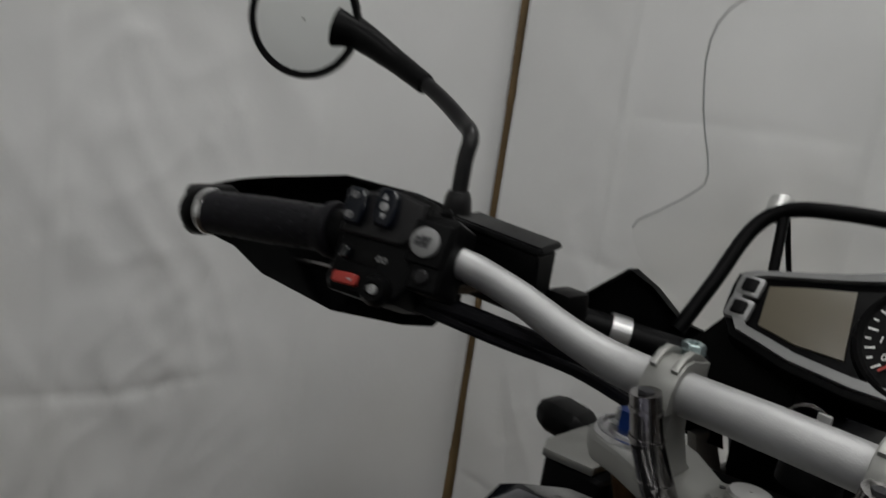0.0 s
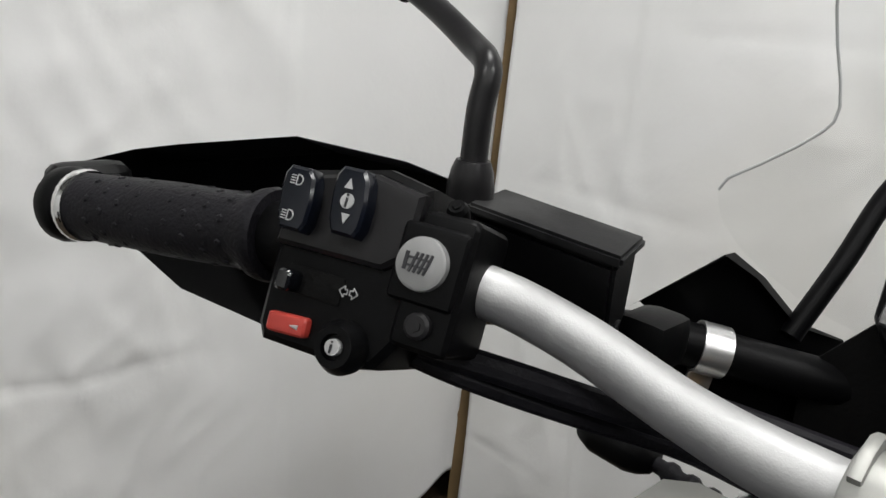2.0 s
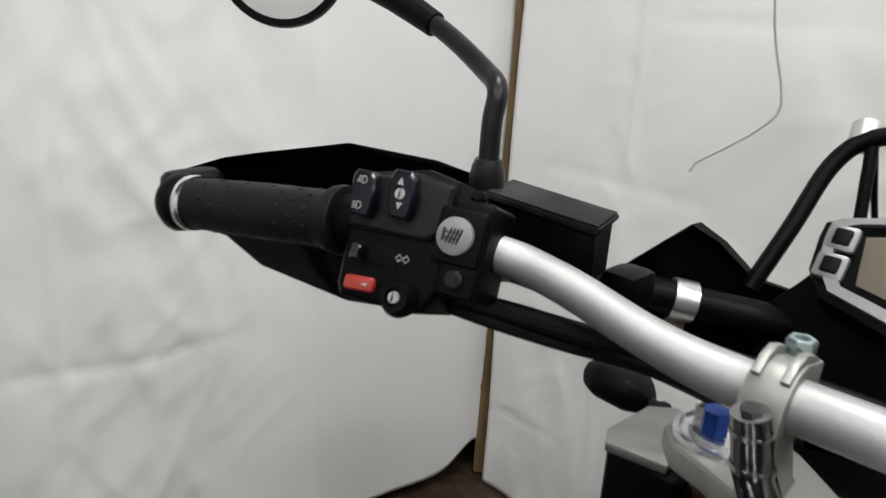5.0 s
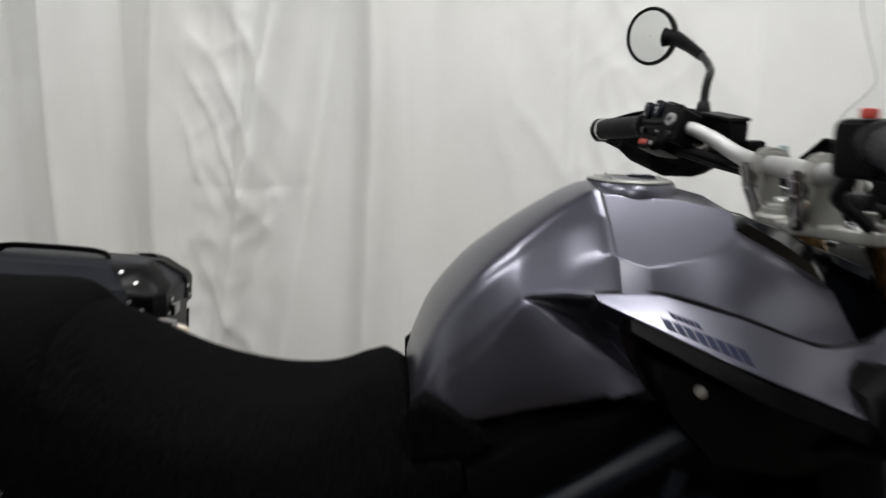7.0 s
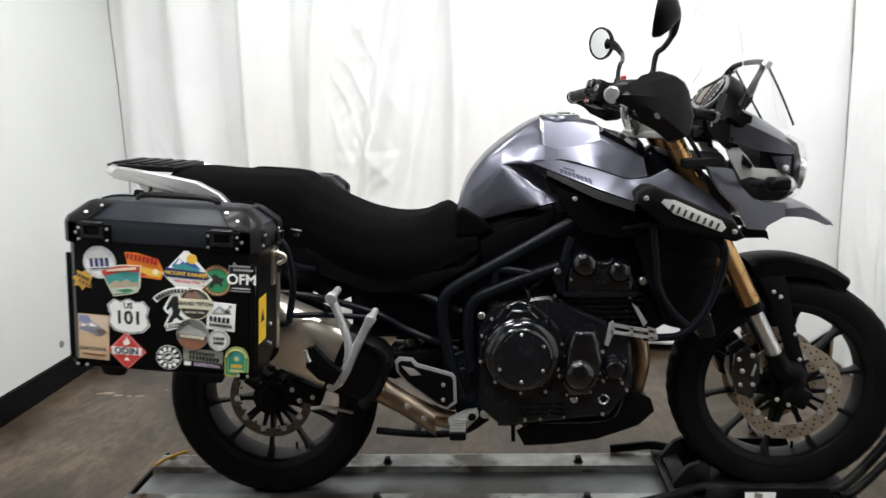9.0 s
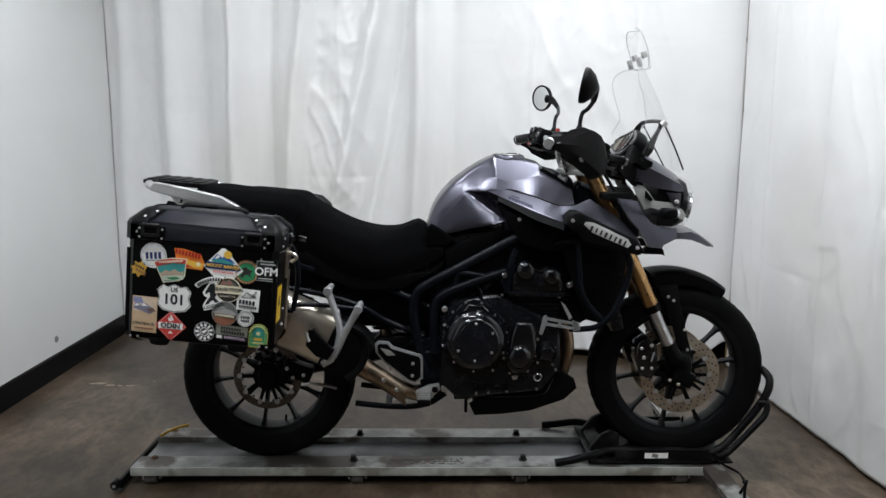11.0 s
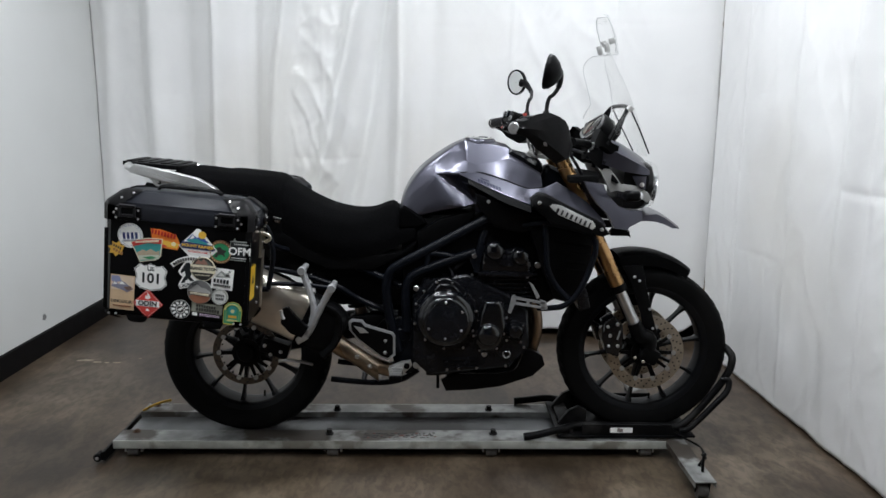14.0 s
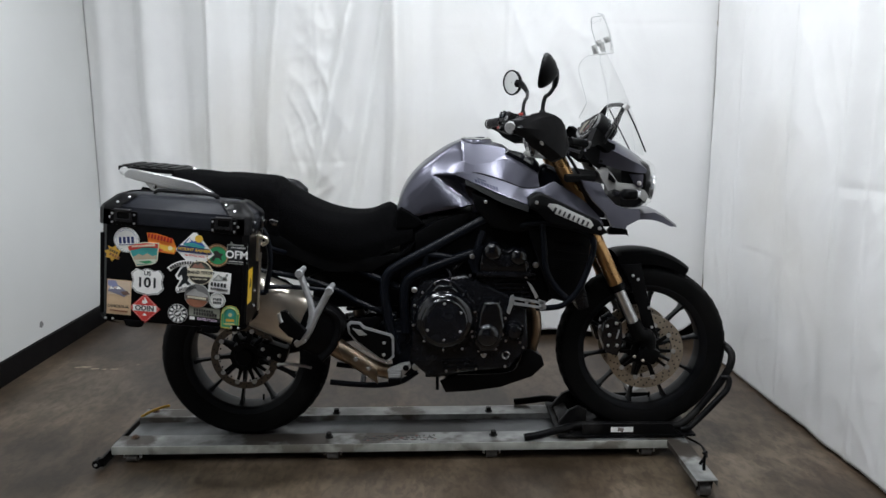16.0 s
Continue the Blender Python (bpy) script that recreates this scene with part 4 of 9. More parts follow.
# fuel tank
HALF = {
    0.592: [(0, 0.925), (0.06, 0.925), (0.075, 0.92), (0.09, 0.912), (0.105, 0.898), (0.106, 0.892), (0.108, 0.885), (0.112, 0.88), (0.118, 0.855), (0.09, 0.843)],
    0.605: [(0, 0.972), (0.072, 0.962), (0.087, 0.955), (0.098, 0.945), (0.11, 0.928), (0.112, 0.92), (0.114, 0.912), (0.116, 0.905), (0.124, 0.865), (0.09, 0.853)],
    0.630: [(0, 1.021), (0.078, 1.01), (0.094, 1.002), (0.105, 0.985), (0.115, 0.965), (0.118, 0.955), (0.121, 0.945), (0.124, 0.935), (0.134, 0.878), (0.09, 0.866)],
    0.672: [(0, 1.07), (0.077, 1.06), (0.094, 1.047), (0.106, 1.02), (0.116, 1.0), (0.119, 0.99), (0.122, 0.98), (0.126, 0.968), (0.142, 0.898), (0.1, 0.884)],
    0.715: [(0, 1.105), (0.07, 1.095), (0.09, 1.08), (0.104, 1.058), (0.115, 1.039), (0.118, 1.033), (0.12, 1.028), (0.124, 1.02), (0.15, 0.908), (0.1, 0.894)],
    0.735: [(0, 1.119), (0.067, 1.109), (0.088, 1.092), (0.105, 1.067), (0.119, 1.044), (0.117, 1.041), (0.118, 1.038), (0.124, 1.033), (0.154, 0.913), (0.1, 0.899)],
    0.780: [(0, 1.147), (0.058, 1.138), (0.082, 1.114), (0.107, 1.080), (0.132, 1.044), (0.110, 1.033, -0.004), (0.106, 1.018), (0.136, 1.005), (0.162, 0.923), (0.1, 0.909)],
    0.824: [(0, 1.166), (0.048, 1.16), (0.083, 1.132), (0.118, 1.092), (0.142, 1.044), (0.112, 1.016, -0.01), (0.102, 0.991, -0.004), (0.146, 0.975), (0.166, 0.932), (0.1, 0.918)],
    0.838: [(0, 1.168), (0.052, 1.156), (0.089, 1.1225), (0.1254, 1.089), (0.146, 1.048), (0.114, 1.011, -0.012), (0.104, 0.981), (0.150, 0.965), (0.166, 0.936), (0.1, 0.922)],
    0.868: [(0, 1.166), (0.057, 1.153), (0.0975, 1.116), (0.138, 1.079), (0.152, 1.043), (0.130, 1.000, -0.03), (0.136, 0.965, -0.016), (0.157, 0.950, -0.01), (0.164, 0.942, -0.006), (0.1, 0.928, -0.004)],
    0.873: [(0, 1.166), (0.0576, 1.1526), (0.0975, 1.116), (0.1377, 1.0795), (0.153, 1.042), (0.116, 0.998, -0.032), (0.112, 0.96, -0.018), (0.112, 0.95, -0.012), (0.115, 0.936, -0.008), (0.11, 0.83, -0.006)],
    0.930: [(0, 1.161), (0.0658, 1.148), (0.0987, 1.118), (0.1315, 1.088), (0.166, 1.034), (0.12, 0.98), (0.115, 0.95), (0.118, 0.945), (0.12, 0.94), (0.11, 0.86)],
    0.985: [(0, 1.146), (0.082, 1.136), (0.102, 1.118), (0.1215, 1.100), (0.188, 1.012), (0.13, 0.98), (0.12, 0.95), (0.12, 0.94), (0.12, 0.93), (0.1, 0.88)],
    1.060: [(0, 1.085), (0.092, 1.082), (0.105, 1.074), (0.122, 1.064), (0.200, 0.990), (0.13, 0.97), (0.12, 0.95), (0.12, 0.94), (0.12, 0.93), (0.1, 0.9)],
    1.100: [(0, 1.05), (0.095, 1.052), (0.108, 1.048), (0.126, 1.043), (0.198, 0.984), (0.13, 0.97), (0.12, 0.95), (0.12, 0.94), (0.12, 0.93), (0.1, 0.9)],
}


def fill(stations, n):
    """Stations of a body along x, with smooth stations between them."""
    xs = sorted(stations)
    k = len(stations[xs[0]])
    lines = [spline([(x + sum(stations[x][i][2:]), *stations[x][i][:2]) for x in xs], n) for i in range(k)]
    return [[lines[i][j] for i in range(k)] for j in range(len(lines[0]))]


def round_row(row, r=0.25, n=3):
    """Softens the corners of an open outline."""
    out = [row[0]]
    for a, b, c in zip(row, row[1:], row[2:]):
        p, q = b.lerp(a, r), b.lerp(c, r)
        for k in range(n + 1):
            t = k / n
            out.append(p.lerp(b, t).lerp(b.lerp(q, t), t))
    return out + [row[-1]]


def flat_faces(ob):
    """Lets the large faces shade flat and the narrow edges take the rounding."""
    m = ob.modifiers.new("normals", "WEIGHTED_NORMAL")
    m.keep_sharp = True
    m.weight = 90


rings = []
HALF_REAR = {x: v for x, v in HALF.items() if x < 0.84}
HALF_FRONT = {x: v for x, v in HALF.items() if x > 0.83}
front = [[Vector((x + sum(p[2:]), *p[:2])) for p in HALF_FRONT[x]] for x in sorted(HALF_FRONT)]
for row in fill(HALF_REAR, 4) + front[1:]:
    row = round_row(row, 0.36 if row[0].x < 0.79 else 0.24 if row[0].x < 0.82 else 0.05)
    rings.append([Vector((p.x, -p.y, p.z)) for p in reversed(row)] + [p for p in row[1:]])
bm = B()
loft(bm, rings)
tank = part("fuel_tank", bm, M_TANK, bike, "graphite metallic fuel tank with sharp facets", angle=22)
flat_faces(tank)
# filler cap
CAPC = Vector((0.886, 0.0, 1.1635))
tilt = Matrix.Translation(CAPC) @ Euler((0, radians(2), 0)).to_matrix().to_4x4()
bm = B()
lathe(bm, [(0.0375, 0.0), (0.0375, 0.005), (0.039, 0.0065), (0.0505, 0.0065), (0.0525, 0.005), (0.0535, -0.004)], (0, 0, 0), axis="z", seg=56)
bmesh.ops.transform(bm, matrix=tilt, verts=bm.verts)
cap = part("filler_ring", bm, M_LIGHTALU, tank, "silver filler cap ring with screws")
bm = B()
lathe(bm, [(0.050, 0.002), (0.0555, 0.0025), (0.0570, 0.001), (0.0600, -0.005), (0.0625, -0.014), (0.0635, -0.025), (0.064, -0.05)], (0, 0, 0), axis="z", seg=56)
bmesh.ops.transform(bm, matrix=tilt, verts=bm.verts)
part("filler_collar", bm, M_TANK, tank, "graphite collar swelling up to the filler ring", angle=40)
bm = B()
lathe(bm, [(0.001, 0.0080), (0.030, 0.0076), (0.0365, 0.006), (0.0375, 0)], (0, 0, 0), axis="z", seg=48)
bmesh.ops.transform(bm, matrix=tilt, verts=bm.verts)
lid = part("filler_lid", bm, M_TANK, tank, "graphite hinged filler lid")
bm = B()
slab(bm, [(0.030, -0.012), (0.030, 0.012), (0.002, 0.005), (-0.004, 0.0), (0.002, -0.005)], 0.0070, 0.0110, 0.0012, axis="z")
bmesh.ops.transform(bm, matrix=tilt, verts=bm.verts)
part("lock_flap", bm, M_LID, lid, "dark flap over the lock")
# black ring drawn in for the dark gap between ring and collar
bm = B()
lathe(bm, [(0.0530, 0.0036), (0.0556, 0.0040), (0.0556, 0.0005), (0.0530, 0.0005)], (0, 0, 0), axis="z", seg=56)
bmesh.ops.transform(bm, matrix=tilt, verts=bm.verts)
part("filler_gap", bm, M_RUBBER, tank, "thin black ring drawn for the dark gap round the filler ring")
for k in range(7):
    a = 2 * math.pi * (k + 0.3) / 7
    bm = B()
    ring_bolt(bm, (0.0448 * math.cos(a), 0.0448 * math.sin(a), 0.0065), 0.0034, 0.0022, (0, 0, 1))
    bmesh.ops.transform(bm, matrix=tilt, verts=bm.verts)
    part("cap_screw", bm, M_CHROME, tank)

# side panels beside the tank, badge and radiator shrouds
PANEL = {
    0.806: [(0.110, 1.022), (0.136, 1.050), (0.152, 1.046), (0.125, 1.022)],
    0.880: [(0.120, 1.000), (0.150, 1.052), (0.210, 1.016), (0.160, 0.996)],
    0.960: [(0.120, 0.985), (0.178, 1.031), (0.257, 0.984), (0.190, 0.966)],
    1.040: [(0.130, 0.965), (0.205, 1.003), (0.290, 0.955), (0.215, 0.936)],
    1.100: [(0.130, 0.958), (0.205, 1.006), (0.272, 0.948), (0.200, 0.925)],
    1.150: [(0.120, 0.955), (0.182, 1.026), (0.262, 0.942), (0.190, 0.920)],
    1.215: [(0.130, 0.930), (0.165, 0.986), (0.270, 0.926), (0.190, 0.905)],
    1.265: [(0.150, 0.900), (0.172, 0.950), (0.252, 0.906), (0.190, 0.885)],
    1.320: [(0.165, 0.868), (0.180, 0.890), (0.225, 0.874), (0.190, 0.862)],
}


def on_panel(s, x, f, h=0.0):
    """A point of the side panel's face at x, f from its outer edge up to its seam, h proud of it."""
    xs = sorted(PANEL)
    a = max(v for v in xs if v <= x)
    b = min(v for v in xs if v > x)
    t = (x - a) / (b - a)
    lo = [Vector((v, s * PANEL[v][2][0], PANEL[v][2][1])) for v in (a, b)]
    hi = [Vector((v, s * PANEL[v][1][0], PANEL[v][1][1])) for v in (a, b)]
    p, q = lo[0].lerp(lo[1], t), hi[0].lerp(hi[1], t)
    n = (lo[1] - lo[0]).cross(q - p).normalized()
    return p.lerp(q, f) + n * (h if n.z > 0 else -h)


for s in (-1, 1):
    rows = [[Vector((x, s * y, z)) for y, z in v] for x, v in PANEL.items()]
    bm = B()
    loft(bm, [round_row(r, 0.07, 2) for r in rows])
    sp = part("side_panel", bm, M_TANK, bike, "graphite metallic side panel beside the tank", angle=30)
    flat_faces(sp)
    # black tube drawn in for the dark open gap at the seam
    bm = B()
    tube(bm, [Vector((x, s * (PANEL[x][1][0] - 0.001), PANEL[x][1][1] + 0.0005)) for x in sorted(PANEL)[:5]], 0.0022, seg=8, smooth=4)
    part("panel_gap", bm, M_RUBBER, sp, "thin black line drawn for the dark gap along the panel's seam")
    bm = B()
    loft(bm, [[Vector((x, s * y, z)) for y, z in v] for x, v in (
        (0.838, [(0.130, 1.012), (0.174, 1.030), (0.177, 1.016), (0.135, 1.000)]),
        (0.960, [(0.150, 0.966), (0.253, 0.980), (0.254, 0.957), (0.160, 0.944)]),
        (1.047, [(0.160, 0.934), (0.291, 0.951), (0.292, 0.929), (0.170, 0.912)]))])
    part("panel_strip", bm, M_BLACKG, bike, "gloss black strip along the foot of the side panel")
    bm = B()
    slab(bm, [(0.86, 0.985), (0.97, 0.95), (1.06, 0.915), (1.10, 0.905), (1.10, 0.86), (1.02, 0.845), (0.93, 0.865), (0.875, 0.93)], s * 0.13, s * 0.205, 0.008)
    inner = part("inner_panel", bm, M_BLACK, bike, "black plastic panel below the tank side")
    bm = B()
    ring_bolt(bm, (0.908, s * 0.206, 0.955), 0.0065, 0.004, (0, s, 0))
    part("panel_screw", bm, M_SILVER, inner)
    bm = B()
    slab(bm, [(1.0463, 0.9750), (1.0756, 0.9916), (1.1000, 0.9887), (1.2901, 0.8971), (1.3193, 0.8551), (1.2950, 0.8454), (1.1194, 0.8892), (1.0756, 0.9283), (1.0463, 0.9477)], s * 0.235, s * 0.295, 0.009, seg=3)
    for v in bm.verts:
        # the upper edge leans in against the side panel
        v.co.y -= s * max(0.0, v.co.z - 0.960) * 0.9
    shroud = part("radiator_shroud", bm, M_BLACK, bike, "black radiator shroud carrying a pale badge")
    bm = B()
    slab(bm, [(1.1097, 0.9507), (1.1175, 0.9585), (1.1438, 0.9555), (1.2579, 0.9010), (1.2686, 0.8834), (1.2579, 0.8717), (1.1389, 0.9224)], s * 0.295, s * 0.2990, 0.0015)
    part("badge", bm, M_BADGE, shroud, "pale silver name badge")
    # the name as plain dark bars
    for k in range(8):
        f = k / 7
        bm = B()
        block(bm, (1.1360 + 0.1112 * f, s * 0.2992, 0.9365 - 0.0492 * f), (0.0062 if k % 3 else 0.0085, 0.0012, 0.0175), 0.0004, (0, 24, 0))
        part("badge_bar", bm, M_INK, shroud)
    for q in ((1.074, 0.962), (1.290, 0.872)):
        bm = B()
        ring_bolt(bm, (q[0], s * (0.295 - max(0.0, q[1] - 0.960) * 0.9), q[1]), 0.0065, 0.004, (0, s, 0))
        part("shroud_screw", bm, M_SILVER, shroud)
    # model name on the panel as plain blue-black bars, a short line above a longer one
    for n, x0, step, w, lo, hi in ((8, 0.872, 0.0100, 0.0080, 0.14, 0.38), (5, 0.882, 0.0060, 0.0046, 0.46, 0.58)):
        for k in range(n):
            x = x0 + step * k
            corners = [(x, lo), (x + w, lo), (x + w - 0.002, hi), (x - 0.002, hi)]
            bm = B()
            loft(bm, [[on_panel(s, a, f, h) for a, f in corners] for h in (-0.0006, 0.0006)])
            part("decal_bar", bm, M_NAVY, sp)
    # black trim in front of the filler
    bm = B()
    loft(bm, [[Vector((x, s * y, z)) for x, z in pts] for y, pts in (
        (0.040, [(0.968, 1.112), (0.998, 1.128), (1.060, 1.114), (1.100, 1.096), (1.116, 1.078), (1.070, 1.050), (1.043, 1.060), (0.980, 1.098)]),
        (0.090, [(0.968, 1.114), (0.998, 1.131), (1.050, 1.112), (1.090, 1.088), (1.110, 1.060), (1.066, 1.046), (1.043, 1.064), (0.980, 1.100)]),
        (0.104, [(0.974, 1.112), (0.997, 1.124), (1.043, 1.100), (1.080, 1.075), (1.102, 1.046), (1.066, 1.048), (1.045, 1.068), (0.984, 1.103)]))])
    part("tank_trim", bm, M_BLACKG, tank, "black trim at the front of the tank")
bm = B()
slab(bm, [(0.965, 1.135), (1.02, 1.124), (1.09, 1.062), (1.085, 1.05), (1.03, 1.07)], -0.08, 0.08, 0.006)
part("tank_front", bm, M_BLACKG, bike, "black cover between tank and steering head")

for s in (-1, 1):
    bm = B()
    slab(bm, [(0.608, 0.930), (0.640, 0.914), (0.676, 0.888), (0.692, 0.870), (0.660, 0.850), (0.590, 0.850), (0.590, 0.915)], s * 0.108, s * 0.1445, 0.012, seg=4)
    part("seat_cover", bm, M_SEAT, bike, "black cover between the seat and the tank")


# seats
SEAT = {
    0.175: [(0, 1.012), (0.10, 1.000), (0.150, 0.955), (0.165, 0.88), (0.150, 0.81)],
    0.215: [(0, 0.988), (0.10, 0.980), (0.152, 0.935), (0.170, 0.86), (0.155, 0.80)],
    0.270: [(0, 0.955), (0.10, 0.948), (0.155, 0.910), (0.178, 0.83), (0.160, 0.775)],
    0.340: [(0, 0.922), (0.10, 0.918), (0.158, 0.885), (0.182, 0.80), (0.165, 0.755)],
    0.420: [(0, 0.903), (0.09, 0.902), (0.150, 0.875), (0.178, 0.79), (0.165, 0.745)],
    0.490: [(0, 0.905), (0.08, 0.905), (0.130, 0.880), (0.165, 0.80), (0.158, 0.750)],
    0.545: [(0, 0.928), (0.07, 0.925), (0.112, 0.890), (0.150, 0.82), (0.150, 0.765)],
    0.575: [(0, 0.926), (0.07, 0.922), (0.112, 0.888), (0.148, 0.83), (0.148, 0.780)],
    0.650: [(0, 0.86), (0.07, 0.86), (0.11, 0.86), (0.150, 0.85), (0.150, 0.815)],
}
PILLION = {
    -0.215: [(0, 1.055), (0.07, 1.054), (0.105, 1.045), (0.115, 1.03), (0.11, 1.02)],
    -0.160: [(0, 1.060), (0.09, 1.056), (0.135, 1.040), (0.150, 1.00), (0.14, 0.985)],
    -0.060: [(0, 1.048), (0.10, 1.044), (0.150, 1.020), (0.168, 0.96), (0.155, 0.93)],
    0.050: [(0, 1.040), (0.10, 1.036), (0.152, 1.010), (0.172, 0.93), (0.160, 0.88)],
    0.130: [(0, 1.036), (0.10, 1.031), (0.152, 1.000), (0.172, 0.90), (0.160, 0.845)],
    0.165: [(0, 1.022), (0.10, 1.015), (0.150, 0.980), (0.168, 0.89), (0.158, 0.83)],
    0.185: [(0, 0.990), (0.10, 0.985), (0.145, 0.950), (0.160, 0.88), (0.150, 0.83)],
}
for nm, data, lab in (("rider_seat", SEAT, "black mesh-covered rider seat"), ("pillion_seat", PILLION, "black mesh-covered passenger seat")):
    rings = []
    for row in fill(data, 5):
        row = round_row(row, 0.3)
        rings.append([Vector((p.x, -p.y, p.z)) for p in reversed(row)] + [p for p in row[1:]])
    bm = B()
    loft(bm, rings)
    part(nm, bm, M_SEAT, bike, lab, angle=60)
# seat base and tail
for s in (-1, 1):
    bm = B()
    slab(bm, [(-0.20, 1.02), (-0.06, 0.94), (0.13, 0.86), (0.25, 0.79), (0.46, 0.748), (0.60, 0.765), (0.66, 0.81), (0.64, 0.77), (0.50, 0.70), (0.34, 0.70), (0.20, 0.76), (0.0, 0.87), (-0.20, 0.985)], s * 0.12, s * 0.158, 0.006)
    part("tail_panel", bm, M_BLACK, bike, "black plastic panel below the seat")
    bm = B()
    slab(bm, [(0.655, 0.835), (0.74, 0.885), (0.86, 0.915), (0.865, 0.90), (0.80, 0.83), (0.71, 0.765), (0.66, 0.775)], s * 0.115, s * 0.150, 0.009)
    part("knee_panel", bm, M_BLACK, bike, "black panel below the tank")
bm = B()
slab(bm, [(-0.36, 0.97), (-0.10, 0.93), (0.20, 0.80), (0.34, 0.70), (0.24, 0.66), (-0.05, 0.80), (-0.36, 0.93)], -0.11, 0.11, 0.01)
part("tail_unit", bm, M_BLACK, bike, "black tail under the seat")
# rack and grab rails
rack_bm = B()
slab(rack_bm, [(-0.40, -0.10), (-0.375, -0.115), (-0.20, -0.11), (-0.19, -0.06), (-0.19, 0.06), (-0.20, 0.11), (-0.375, 0.115), (-0.40, 0.10)], 1.050, 1.066, 0.004, axis="z")
rack = part("luggage_rack", rack_bm, M_BLACK, bike, "black luggage rack plate")
bmesh_rot = Matrix.Translation((-0.2, 0, 1.07)) @ Euler((0, radians(5), 0)).to_matrix().to_4x4() @ Matrix.Translation((0.2, 0, -1.07))
rack.data.transform(bmesh_rot)
for k in range(5):
    bm = B()
    block(bm, (-0.38 + 0.04 * k, 0, 1.0815 - 0.0035 * k), (0.022, 0.18, 0.008), 0.002, (0, 5, 0))
    part("rack_rib", bm, M_BLACK, rack)
for s in (-1, 1):
    bm = B()
    slab(bm, [(-0.330, 1.077), (-0.221, 1.056), (-0.110, 1.029), (-0.051, 0.996), (-0.020, 0.963), (-0.024, 0.955), (-0.112, 0.983), (-0.245, 1.020), (-0.345, 1.047), (-0.352, 1.062)], s * 0.158, s * 0.186, 0.007, seg=3)
    tube(bm, [(-0.335, s * 0.172, 1.062), (-0.362, s * 0.150, 1.066), (-0.372, s * 0.10, 1.068), (-0.374, 0, 1.069)], [0.014, 0.014, 0.012, 0.012], seg=12)
    gr = part("grab_rail", bm, M_SILVER, bike, "silver cast grab rail")
    bm = B()
    slab(bm, [(-0.290, 1.034), (-0.205, 1.012), (-0.185, 0.985), (-0.235, 0.975), (-0.270, 1.005)], s * 0.130, s * 0.168, 0.006)
    part("rail_mount", bm, M_ALU, gr)
    for q in ((-0.250, 1.012), (-0.215, 0.998)):
        bm = B()
        ring_bolt(bm, (q[0], s * 0.168, q[1]), 0.007, 0.004, (0, s, 0))
        part("rail_bolt", bm, M_POSTM, gr)
    bm = B()
    tube(bm, [(-0.30, s * 0.15, 1.00), (-0.2, s * 0.165, 0.985), (-0.10, s * 0.165, 0.95), (0.02, s * 0.16, 0.92)], 0.011, seg=10)
    part("rail_brace", bm, M_BLACK, gr)
bm = B()
slab(bm, [(-0.36, 0.955), (-0.40, 0.965), (-0.415, 0.93), (-0.375, 0.915)], -0.08, 0.08, 0.008)
part("tail_lamp", bm, M_RED, bike, "red tail lamp")
bm = B()
block(bm, (-0.40, 0, 0.80), (0.03, 0.10, 0.22), 0.008, (0, 14, 0))
part("plate_holder", bm, M_BLACK, bike, "black rear plate holder")
bm = B()
mud = []
for k in range(11):
    a = radians(150 - 82 * k / 10)
    c = REAR + Vector((0.345 * math.cos(a), 0, 0.345 * math.sin(a)))
    n = Vector((math.cos(a), 0, math.sin(a)))
    mud.append([c + n * g + Vector((0, y, 0)) for y, g in ((-0.085, -0.03), (-0.08, 0), (0, 0.012), (0.08, 0), (0.085, -0.03))])
loft(bm, mud, caps=False, closed=False)
bmesh.ops.solidify(bm, geom=bm.faces[:], thickness=0.004)
part("rear_mudguard", bm, M_BLACK, bike, "black inner rear mudguard")

